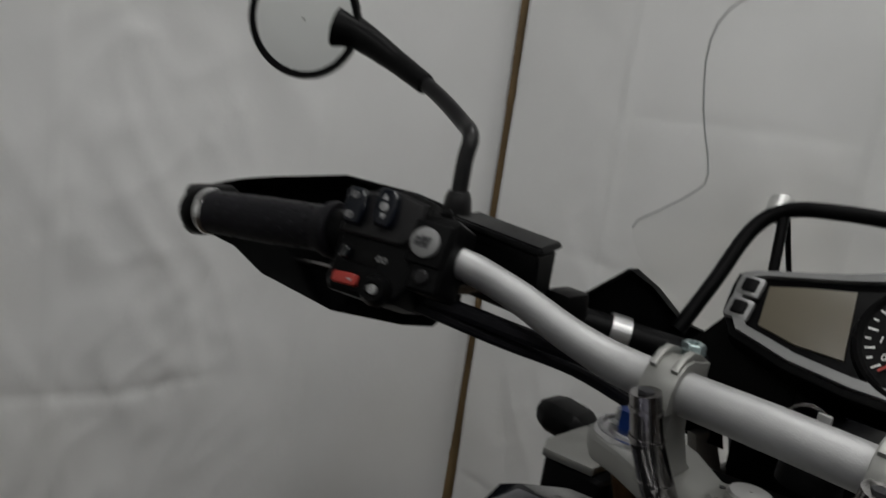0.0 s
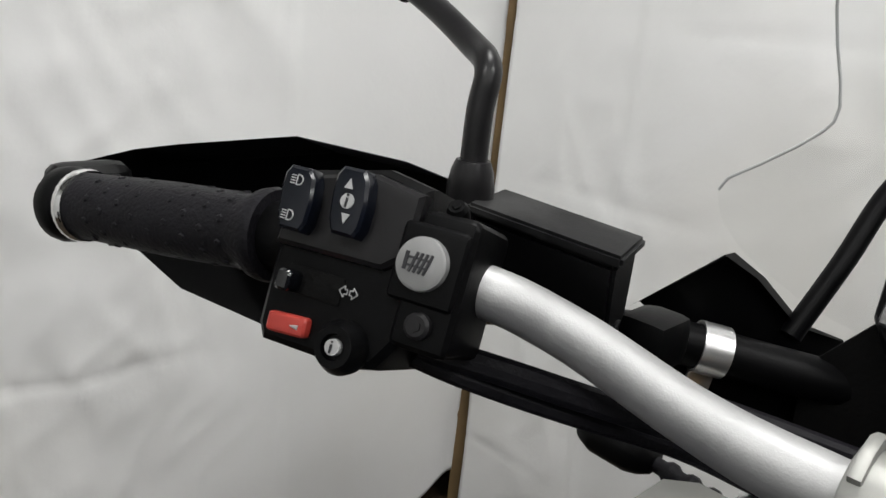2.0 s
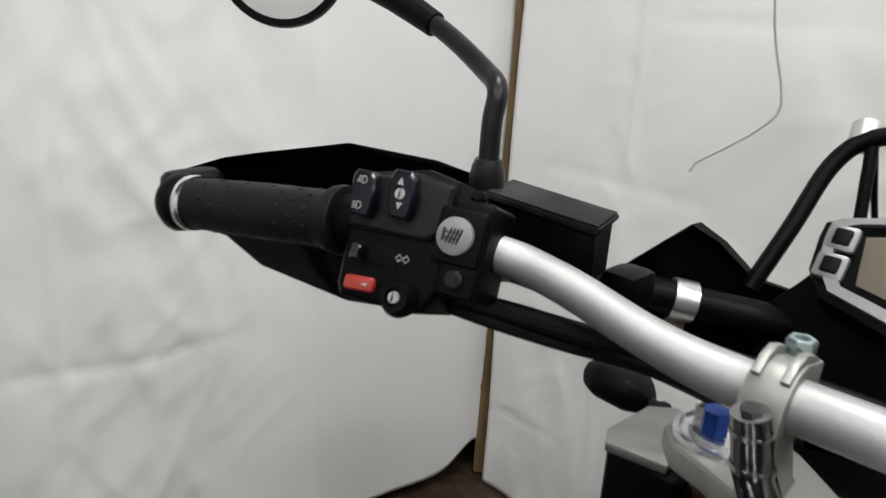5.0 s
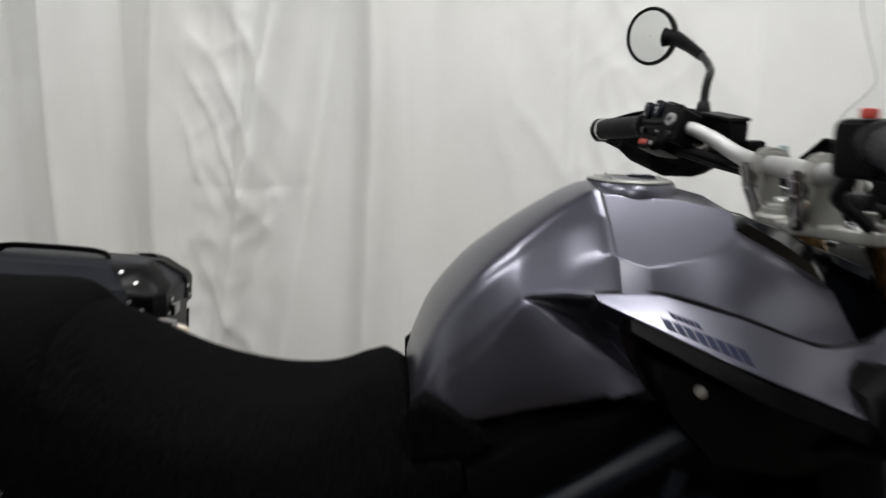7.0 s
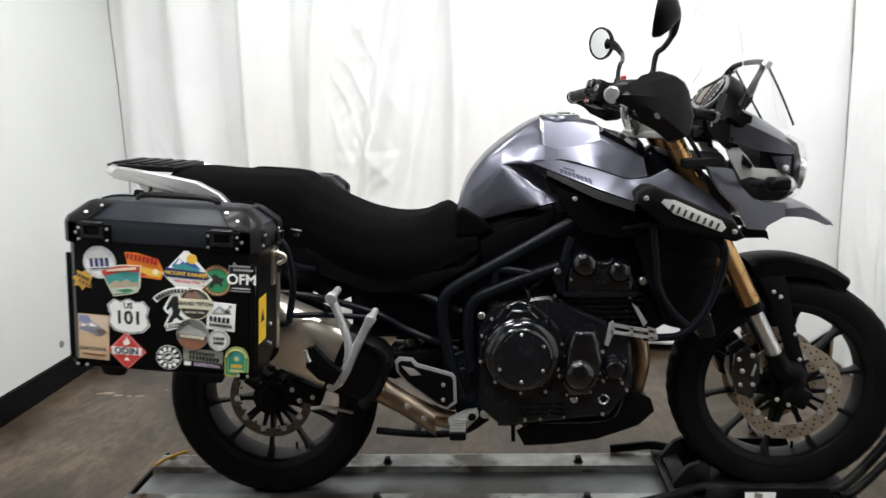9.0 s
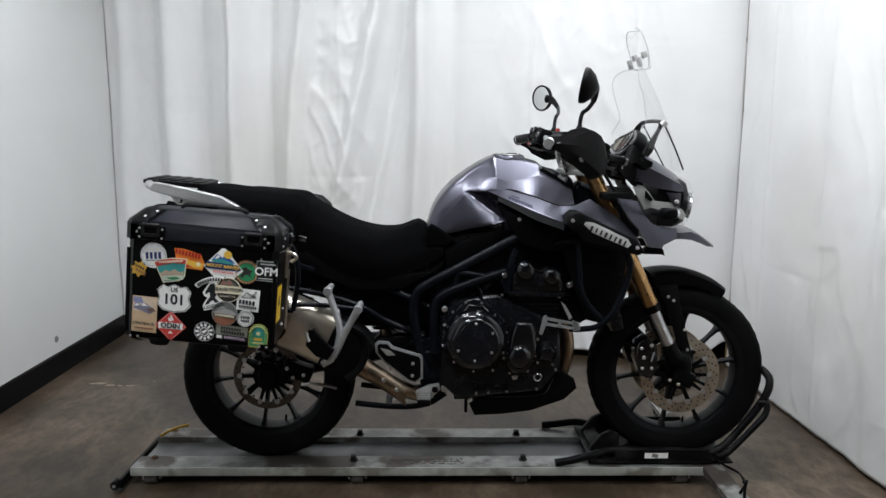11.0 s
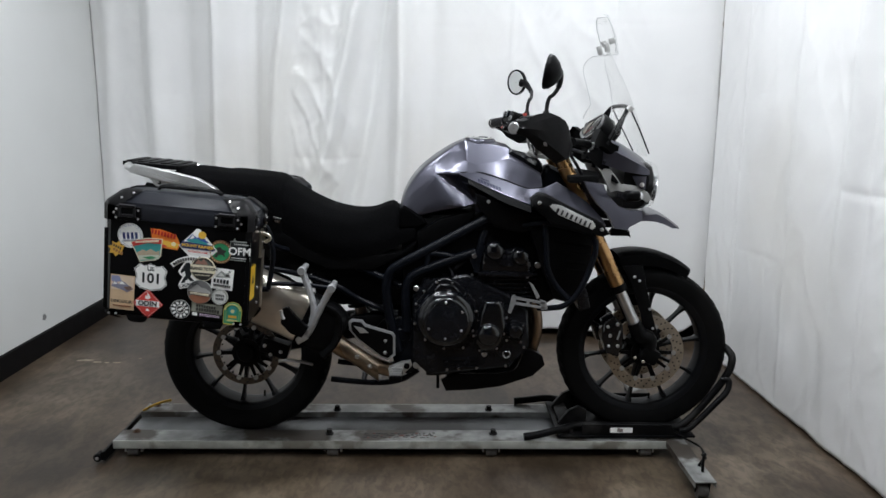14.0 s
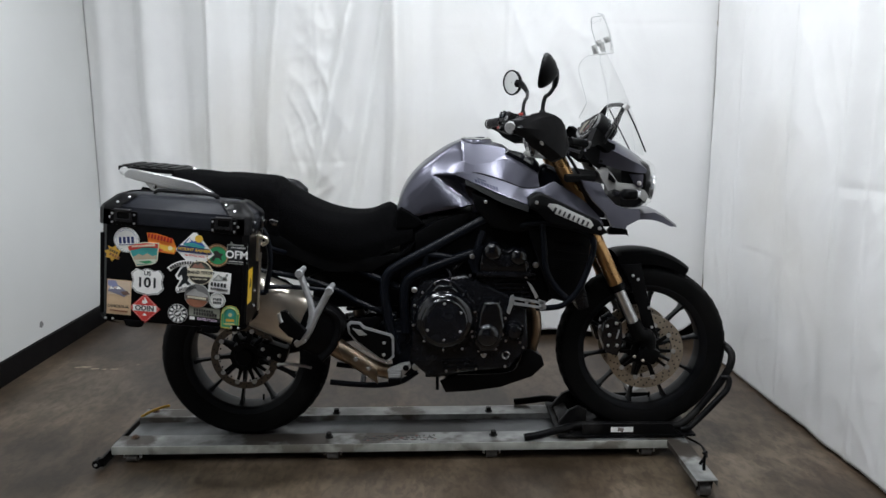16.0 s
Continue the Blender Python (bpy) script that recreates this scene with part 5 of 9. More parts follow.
# main frame and subframe
for s in (-1, 1):
    bm = B()
    tube(bm, [(1.14, s * 0.09, 0.98), (1.02, s * 0.15, 0.938), (0.90, s * 0.178, 0.886), (0.744, s * 0.185, 0.803), (0.605, s * 0.185, 0.729), (0.560, s * 0.185, 0.694), (0.547, s * 0.185, 0.632), (0.556, s * 0.185, 0.550), (0.572, s * 0.183, 0.470), (0.590, s * 0.18, 0.400)], 0.0175, seg=14)
    fr = part("main_frame", bm, M_FRAME, bike, "black tubular trellis frame")
    bm = B()
    tube(bm, [(0.868, s * 0.19, 0.772), (0.80, s * 0.19, 0.750), (0.720, s * 0.19, 0.720), (0.650, s * 0.19, 0.690), (0.623, s * 0.19, 0.655), (0.617, s * 0.19, 0.596), (0.622, s * 0.187, 0.48)], 0.0165, seg=14)
    part("lower_tube", bm, M_FRAME, fr)
    bm = B()
    tube(bm, [(0.680, s * 0.186, 0.768), (0.735, s * 0.188, 0.764), (0.800, s * 0.190, 0.752)], 0.012, seg=12)
    rod(bm, (0.700, s * 0.187, 0.775), (0.692, s * 0.188, 0.715), 0.011, seg=12)
    part("cross_tube", bm, M_FRAME, fr)
    bm = B()
    tube(bm, [(0.90, s * 0.178, 0.848), (0.885, s * 0.186, 0.80), (0.872, s * 0.19, 0.74), (0.872, s * 0.19, 0.70)], 0.013, seg=12)
    part("front_tube", bm, M_FRAME, fr)
    bm = B()
    slab(bm, [(0.845, 0.745), (0.885, 0.80), (0.90, 0.795), (0.882, 0.725), (0.862, 0.705)], s * 0.19, s * 0.202, 0.003)
    part("engine_mount", bm, M_FRAME, fr)
    bm = B()
    ring_bolt(bm, (0.861, s * 0.202, 0.762), 0.0095, 0.012, (0, s, 0))
    part("mount_bolt", bm, M_BOLT, fr, "bright frame bolt")
    bm = B()
    ring_bolt(bm, (1.092, s * 0.165, 0.721), 0.0115, 0.014, (0, s, 0))
    part("mount_bolt", bm, M_BOLT, fr, "bright frame bolt")
    bm = B()
    ring_bolt(bm, (0.655, s * 0.198, 0.641), 0.0105, 0.008, (0, s, 0))
    part("mount_bolt", bm, M_BOLT, fr, "bright frame bolt")
    bm = B()
    tube(bm, [(0.60, s * 0.16, 0.64), (0.48, s * 0.14, 0.69), (0.30, s * 0.13, 0.76), (0.05, s * 0.12, 0.86), (-0.20, s * 0.11, 0.94)], 0.0125, seg=10)
    part("subframe", bm, M_FRAME, bike, "black rear subframe tube")
    bm = B()
    tube(bm, [(0.585, s * 0.16, 0.53), (0.45, s * 0.15, 0.585), (0.36, s * 0.16, 0.64), (0.20, s * 0.16, 0.69), (0.0, s * 0.15, 0.72)], 0.0105, seg=10)
    part("lower_subframe", bm, M_FRAME, bike)
    bm = B()
    slab(bm, [(0.545, 0.50), (0.60, 0.52), (0.655, 0.50), (0.66, 0.42), (0.66, 0.33), (0.63, 0.305), (0.58, 0.32), (0.56, 0.40)], s * 0.12, s * 0.175, 0.012)
    piv = part("pivot_plate", bm, M_FRAME, bike, "black swingarm pivot casting")
    bm = B()
    lathe(bm, [(0.001, s * 0.186), (0.020, s * 0.186), (0.024, s * 0.182), (0.036, s * 0.182), (0.038, s * 0.175)], (0.602, 0, 0.462), seg=28)
    part("pivot_cap", bm, M_FRAME, piv)
    bm = B()
    ring_bolt(bm, (0.655, s * 0.176, 0.345), 0.013, 0.006, (0, s, 0))
    part("pivot_bolt", bm, M_ALU, piv)

# swingarm with shaft drive on the left
bm = B()
tube(bm, [(0.58, 0.12, 0.435), (0.42, 0.135, 0.405), (0.22, 0.135, 0.375), (0.0, 0.125, 0.349)], [0.038, 0.040, 0.050, 0.06], seg=16, flat=1.2)
lathe(bm, [(0.001, 0.075), (0.085, 0.085), (0.095, 0.11), (0.09, 0.15), (0.06, 0.175), (0.001, 0.18)], REAR, seg=32)
part("swingarm", bm, M_FRAME, bike, "black single-sided swingarm with final drive")
bm = B()
tube(bm, [(0.58, 0.02, 0.45), (0.46, 0.03, 0.45), (0.38, 0.09, 0.44)], [0.05, 0.05, 0.04], seg=12)
part("swingarm_bridge", bm, M_FRAME, bike)
bm = B()
slab(bm, [(0.36, 0.512), (0.52, 0.528), (0.545, 0.520), (0.50, 0.475), (0.40, 0.44), (0.33, 0.47)], -0.15, -0.13, 0.005)
part("hugger", bm, M_BLACK, bike, "black inner guard")
bm = B()
rod(bm, (0.47, 0, 0.36), (0.38, 0, 0.74), 0.022, seg=20)
shock = part("shock_absorber", bm, M_STEEL, bike, "rear shock absorber")
bm = B()
pts = []
for k in range(8 * 10 + 1):
    a = 2 * math.pi * k / 10
    c = Vector((0.463, 0, 0.39)).lerp(Vector((0.39, 0, 0.69)), k / 80)
    pts.append(c + Vector((0.04 * math.cos(a), 0.04 * math.sin(a), 0)))
tube(bm, pts, 0.006, seg=8, smooth=1)
part("spring", bm, M_FRAME, shock)
# rear brake caliper and line
bm = B()
block(bm, (0.115, -0.06, 0.375), (0.11, 0.06, 0.06), 0.012, (0, 20, 0), 3)
rc = part("rear_caliper", bm, M_BLACK, bike, "black rear brake caliper")
for q in ((0.08, 0.39), (0.14, 0.365), (0.10, 0.355)):
    bm = B()
    ring_bolt(bm, (q[0], -0.09, q[1]), 0.007, 0.006, (0, -1, 0))
    part("caliper_bolt", bm, M_SILVER, rc)
bm = B()
tube(bm, [(0.13, -0.08, 0.325), (0.17, -0.09, 0.332), (0.22, -0.09, 0.325), (0.26, -0.09, 0.315)], 0.006, seg=10)
part("brake_line", bm, M_SILVER, rc, "bright brake line union")

# engine
bm = B()
slab(bm, [(0.64, 0.60), (0.68, 0.67), (0.84, 0.69), (0.98, 0.62), (1.06, 0.56), (1.07, 0.42), (1.00, 0.34), (0.70, 0.31), (0.635, 0.37)], -0.19, 0.19, 0.02, seg=3)
eng = part("engine", bm, M_ENGINE, bike, "black three-cylinder engine")
bm = B()
loft(bm, [[Vector((x + dx, s * y, z)) for (x, y) in ((0.87, -0.16), (1.06, -0.16), (1.06, 0.16), (0.87, 0.16)) for s in (1,)] for z, dx in ((0.60, 0.0), (0.64, 0.005), (0.70, 0.012))])
part("cylinder_block", bm, M_ENGINE, eng)
for k in range(6):
    bm = B()
    block(bm, (0.972 + 0.003 * k, 0, 0.605 + 0.016 * k), (0.215, 0.345, 0.005), 0.0015)
    part("cooling_fin", bm, M_ENGINE, eng)
bm = B()
slab(bm, [(0.86, 0.695), (0.87, 0.765), (0.90, 0.79), (0.95, 0.79), (1.03, 0.765), (1.075, 0.735), (1.085, 0.70), (1.06, 0.66), (0.90, 0.66)], -0.165, 0.165, 0.012, seg=3)
head = part("cylinder_head", bm, M_ENGINE, eng, "black cylinder head cover")
for s in (-1, 1):
    bm = B()
    slab(bm, [(0.884, 0.700), (0.888, 0.765), (0.903, 0.801), (0.928, 0.812), (0.952, 0.806), (0.972, 0.786), (0.988, 0.782), (1.006, 0.792), (1.034, 0.788), (1.058, 0.762), (1.066, 0.722), (1.060, 0.690)], s * 0.13, s * 0.198, 0.017, seg=4)
    cover = part("valve_cover", bm, M_BLACKG, eng, "glossy black valve cover with two lobes")
    bm = B()
    slab(bm, [(0.876, 0.690), (0.878, 0.704), (1.072, 0.700), (1.070, 0.684)], s * 0.15, s * 0.204, 0.003)
    part("cover_seam", bm, M_ENGINE, cover)
    bm = B()
    slab(bm, [(0.935, 0.742), (0.952, 0.772), (0.978, 0.762), (1.004, 0.764), (1.020, 0.740), (1.000, 0.722), (0.955, 0.722)], s * 0.19, s * 0.203, 0.005, seg=3)
    part("cover_boss", bm, M_ENGINE, cover)
    for x, z, r in ((0.934, 0.778, 0.036), (1.026, 0.758, 0.033)):
        bm = B()
        lathe(bm, [(0.001, s * 0.222), (r * 0.5, s * 0.2205), (r * 0.8, s * 0.215), (r * 0.95, s * 0.206), (r, s * 0.19), (r, s * 0.15)], (x, 0, z), seg=32)
        part("cam_lobe", bm, M_BLACKG, cover, "rounded glossy end of the cam cover")
    for x, z in ((0.897, 0.735), (1.052, 0.728)):
        bm = B()
        ring_bolt(bm, (x, s * 0.197, z), 0.0055, 0.006, (0, s, 0))
        part("cover_bolt", bm, M_POSTM, cover)
for s in (-1, 1):
    c = Vector((0.761, 0, 0.538))
    bm = B()
    lathe(bm, [(0.001, s * 0.262), (0.072, s * 0.261), (0.080, s * 0.257), (0.083, s * 0.252), (0.092, s * 0.249), (0.101, s * 0.240), (0.107, s * 0.224), (0.110, s * 0.19)], c, seg=64)
    clutch = part("clutch_cover" if s < 0 else "alternator_cover", bm, M_BLACKG, eng, "round glossy black engine cover")
    bm = B()
    slab(bm, [(0.690, 0.630), (0.722, 0.668), (0.756, 0.682), (0.800, 0.668), (0.842, 0.628), (0.872, 0.590), (0.880, 0.545), (0.868, 0.478), (0.830, 0.420), (0.756, 0.410), (0.686, 0.442), (0.648, 0.505), (0.652, 0.592)], s * 0.18, s * 0.206, 0.007, seg=3)
    part("cover_flange", bm, M_ENGINE, clutch, "bolted rim of the engine cover")
    bm = B()
    slab(bm, [(0.718, 0.640), (0.738, 0.664), (0.788, 0.660), (0.812, 0.636), (0.770, 0.622)], s * 0.20, s * 0.230, 0.009, seg=3)
    part("cover_hump", bm, M_BLACKG, clutch)
    # raised plate with a flattened shoulder and a proud rim
    rim_ = []
    for k in range(36):
        a = 2 * math.pi * k / 36
        r = 0.076 - 0.012 * max(0.0, math.cos(a - radians(150))) ** 3 + (0.004 if k in (8, 9, 10) else 0.0)
        rim_.append((c.x + r * math.cos(a), c.z + r * math.sin(a)))
    bm = B()
    slab(bm, rim_, s * 0.258, s * 0.2655, 0.0025)
    plate = part("cover_plate", bm, M_ENGINE, eng, "matt black cover plate")
    bm = B()
    tube(bm, [(x, s * 0.2655, z) for x, z in rim_ + rim_[:1]], 0.0016, seg=6, smooth=1)
    part("plate_rim", bm, M_BLACKG, plate)
    for x, z in ((0.761, 0.605), (0.818, 0.572), (0.816, 0.504), (0.758, 0.473), (0.701, 0.510)):
        bm = B()
        ring_bolt(bm, (x, s * 0.265, z), 0.0048, 0.004, (0, s, 0))
        part("cover_bolt", bm, M_BOLT, eng)
    for x, z in ((0.684, 0.633), (0.655, 0.586), (0.649, 0.513), (0.688, 0.454), (0.756, 0.419), (0.825, 0.423), (0.859, 0.488), (0.872, 0.560), (0.833, 0.625), (0.784, 0.663), (0.728, 0.666)):
        bm = B()
        rod(bm, (x, s * 0.19, z), (x, s * 0.209, z), 0.0085, 0.0075, seg=12)
        part("bolt_boss", bm, M_ENGINE, clutch)
        bm = B()
        ring_bolt(bm, (x, s * 0.209, z), 0.0048, 0.006, (0, s, 0))
        part("cover_bolt", bm, M_BOLT, eng)
    # clutch arm and its cable end
    bm = B()
    rod(bm, (0.828, s * 0.222, 0.598), (0.838, s * 0.222, 0.640), 0.0035, seg=8)
    block(bm, (0.826, s * 0.220, 0.600), (0.018, 0.012, 0.010), 0.003, (0, 30, 0))
    part("clutch_arm", bm, M_FRAME, clutch, "short black clutch arm")
    # tall side cover with its dome
    bm = B()
    slab(bm, [(0.903, 0.601), (0.956, 0.601), (0.968, 0.572), (0.977, 0.514), (0.966, 0.456), (0.942, 0.421), (0.893, 0.417), (0.867, 0.448), (0.874, 0.485), (0.883, 0.557)], s * 0.18, s * 0.234, 0.018, seg=4)
    part("gear_cover", bm, M_BLACKG, eng, "glossy black engine side cover")
    bm = B()
    slab(bm, [(0.898, 0.612), (0.960, 0.612), (0.974, 0.574), (0.985, 0.512), (0.974, 0.450), (0.946, 0.410), (0.888, 0.406), (0.858, 0.446), (0.866, 0.490), (0.876, 0.560)], s * 0.17, s * 0.202, 0.006, seg=2)
    part("cover_flange", bm, M_ENGINE, eng)
    bm = B()
    lathe(bm, [(0.001, s * 0.252), (0.026, s * 0.250), (0.036, s * 0.244), (0.042, s * 0.234), (0.044, s * 0.22)], (0.915, 0, 0.479), seg=40)
    part("cover_dome", bm, M_BLACKG, eng, "domed glossy black cover")
    bm = B()
    lathe(bm, [(0.001, s * 0.228), (0.022, s * 0.225), (0.032, s * 0.214), (0.037, s * 0.18)], (1.013, 0, 0.486), seg=40)
    part("water_pump", bm, M_BLACKG, eng, "round black pump cover")
    bm = B()
    slab(bm, [(0.980, 0.512), (1.002, 0.530), (1.030, 0.528), (1.052, 0.505), (1.058, 0.430), (1.040, 0.412), (1.010, 0.430), (0.978, 0.440)], s * 0.165, s * 0.192, 0.006, seg=2)
    part("pump_flange", bm, M_ENGINE, eng)
    for q, y in (((0.903, 0.590), 0.202), ((0.957, 0.590), 0.202), ((0.879, 0.525), 0.202), ((0.981, 0.534), 0.202), ((0.863, 0.466), 0.202), ((0.972, 0.474), 0.202), ((0.885, 0.412), 0.202), ((0.947, 0.419), 0.202),
                 ((0.990, 0.505), 0.192), ((1.043, 0.502), 0.192), ((0.984, 0.446), 0.192), ((1.036, 0.440), 0.192), ((1.048, 0.420), 0.192)):
        bm = B()
        ring_bolt(bm, (q[0], s * y, q[1]), 0.0045, 0.008, (0, s, 0))
        part("case_bolt", bm, M_BOLT, eng)
    bm = B()
    ring_bolt(bm, (0.904, s * 0.192, 0.394), 0.010, 0.010, (0, s, 0))
    part("drain_plug", bm, M_BOLT, eng, "bright sump plug")
    bm = B()
    lathe(bm, [(0.009, s * 0.196), (0.013, s * 0.199), (0.016, s * 0.196), (0.016, s * 0.185)], (0.985, 0, 0.392), seg=24)
    part("sight_glass", bm, M_POSTM, eng)
    for q in ((0.768, 0.333), (0.811, 0.335), (0.876, 0.341), (0.983, 0.348), (0.855, 0.690), (0.859, 0.727), (1.054, 0.683)):
        bm = B()
        ring_bolt(bm, (q[0], s * 0.190, q[1]), 0.0050, 0.008, (0, s, 0))
        part("case_bolt", bm, M_BOLT, eng)
    for z, h in ((0.374, 0.006), (0.360, 0.004), (0.346, 0.004)):
        bm = B()
        block(bm, (0.818, s * 0.192, z), (0.135, 0.010, h), 0.0018)
        part("case_rib", bm, M_ENGINE, eng)
    for x in (0.752, 0.790, 0.835, 0.884):
        bm = B()
        block(bm, (x, s * 0.192, 0.360), (0.005, 0.010, 0.034), 0.0018)
        part("case_rib", bm, M_ENGINE, eng)
    # intake stub, hose and wiring between frame and head
    bm = B()
    tube(bm, [(0.790, s * 0.150, 0.690), (0.800, s * 0.175, 0.715), (0.830, s * 0.165, 0.735), (0.870, s * 0.14, 0.735)], 0.010, seg=12)
    part("breather_hose", bm, M_RUBBER, eng, "black rubber hose")
    bm = B()
    tube(bm, [(0.775, s * 0.185, 0.668), (0.785, s * 0.195, 0.690), (0.770, s * 0.180, 0.715), (0.740, s * 0.150, 0.725)], 0.0045, seg=8)
    part("clutch_cable", bm, M_RUBBER, eng)
bm = B()
block(bm, (0.90, 0, 0.32), (0.40, 0.28, 0.06), 0.015)
part("sump", bm, M_ENGINE, eng)
# skid plate
for s in (-1, 1):
    bm = B()
    slab(bm, [(0.745, 0.275), (0.765, 0.232), (0.86, 0.236), (0.97, 0.250), (1.09, 0.292), (1.135, 0.335), (1.125, 0.37), (1.085, 0.395), (1.06, 0.395), (1.035, 0.36), (1.005, 0.325), (0.80, 0.30)], s * 0.125, s * 0.15, 0.008)
    sk = part("belly_pan_side", bm, M_BLACK, bike, "black belly pan side")
for s in (-1, 1):
    bm = B()
    tube(bm, [(0.812, s * 0.152, 0.306), (0.999, s * 0.152, 0.312), (1.039, s * 0.152, 0.356), (1.047, s * 0.152, 0.390)], 0.0035, seg=8, smooth=4)
    part("belly_pan_edge", bm, M_BLACKG, bike, "rolled edge of the belly pan")
bm = B()
slab(bm, [(0.765, 0.232), (0.97, 0.248), (1.09, 0.290), (1.135, 0.335), (1.12, 0.345), (1.08, 0.31), (0.96, 0.265), (0.765, 0.248)], -0.13, 0.13, 0.004)
part("belly_pan", bm, M_BLACK, bike, "black belly pan under the engine")
# side stand and centre stand
bm = B()
for y in (-0.10, 0.10):
    tube(bm, [(0.33, y, 0.262), (0.42, y, 0.252), (0.52, y, 0.248), (0.60, y, 0.262), (0.66, y, 0.30)], 0.011, seg=12)
rod(bm, (0.45, -0.10, 0.25), (0.45, 0.10, 0.25), 0.011)
part("centre_stand", bm, M_FRAME, bike, "folded black centre stand")
bm = B()
rod(bm, (0.735, -0.12, 0.30), (0.735, -0.12, 0.235), 0.006)
block(bm, (0.72, -0.12, 0.30), (0.06, 0.03, 0.025), 0.006)
part("stand_bracket", bm, M_FRAME, bike)

# exhaust
bm = B()
tube(bm, [(1.075, -0.10, 0.60), (1.10, -0.11, 0.53), (1.105, -0.11, 0.46), (1.09, -0.10, 0.38)], 0.021, seg=14)
part("header_pipe", bm, M_HEADER, bike, "heat-tinted exhaust header")
for y in (0.0, 0.10):
    bm = B()
    tube(bm, [(1.075, y, 0.60), (1.10, y, 0.53), (1.105, y, 0.46), (1.09, y, 0.38)], 0.021, seg=14)
    part("header_pipe", bm, M_HEADER, bike, "heat-tinted exhaust header")
bm = B()
tube(bm, [(0.56, -0.15, 0.315), (0.50, -0.175, 0.345), (0.44, -0.20, 0.385), (0.38, -0.215, 0.425), (0.32, -0.225, 0.47)], [0.026, 0.028, 0.03, 0.031, 0.032], seg=18)
part("link_pipe", bm, M_HEADER, bike, "brown heat-tinted link pipe")
bm = B()
rows = [[Vector((x, -0.205 - 0.04 * math.sin(a), z + 0.042 * math.cos(a))) for a in [math.pi * (0.1 + 0.8 * k / 8) for k in range(9)]] for x, z in ((0.52, 0.335), (0.43, 0.40), (0.385, 0.432))]
loft(bm, rows, caps=False, closed=False)
bmesh.ops.solidify(bm, geom=bm.faces[:], thickness=0.002)
hs = part("heat_shield", bm, M_BRONZE, bike, "heat-tinted steel shield over the exhaust pipe")
for q in ((0.445, 0.395), (0.49, 0.36)):
    bm = B()
    ring_bolt(bm, (q[0], -0.247, q[1] + 0.005), 0.008, 0.005, (0, -1, 0))
    part("shield_bolt", bm, M_SILVER, hs)
# silencer: a rounded wedge rising rearwards
AX = Vector((-0.32, 0, 0.155)).normalized()
UPV = Vector((0.155, 0, 0.32)).normalized()


def silencer_ring(t, hw, hh, y=-0.212):
    c = Vector((0.30, y, 0.515)) + AX * t
    out = []
    for k in range(24):
        a = 2 * math.pi * k / 24
        cx, cz = math.cos(a), math.sin(a)
        out.append(c + Vector((0, hw * math.copysign(abs(cx) ** 0.6, cx), 0)) + UPV * hh * math.copysign(abs(cz) ** 0.6, cz))
    return out


bm = B()
loft(bm, [silencer_ring(t, w, h) for t, w, h in ((0.0, 0.060, 0.088), (0.01, 0.064, 0.092), (0.30, 0.064, 0.092), (0.42, 0.062, 0.088), (0.43, 0.058, 0.084))])
sil = part("silencer", bm, M_STEEL, bike, "brushed stainless silencer")
bm = B()
loft(bm, [silencer_ring(t, w, h) for t, w, h in ((-0.10, 0.040, 0.045), (-0.085, 0.052, 0.075), (-0.05, 0.060, 0.090), (0.03, 0.0665, 0.095), (0.05, 0.0665, 0.095))])
part("silencer_cover", bm, M_BLACK, bike, "matt black silencer front cover")
bm = B()
tube(bm, [(0.33, -0.262, 0.59), (0.38, -0.262, 0.55), (0.37, -0.262, 0.47), (0.32, -0.255, 0.41)], 0.022, seg=12, flat=0.5)
part("cover_edge", bm, M_BLACK, bike)
bm = B()
loft(bm, [silencer_ring(t, w, h) for t, w, h in ((0.425, 0.060, 0.086), (0.45, 0.050, 0.070), (0.455, 0.03, 0.04))])
part("silencer_end", bm, M_BLACK, sil)

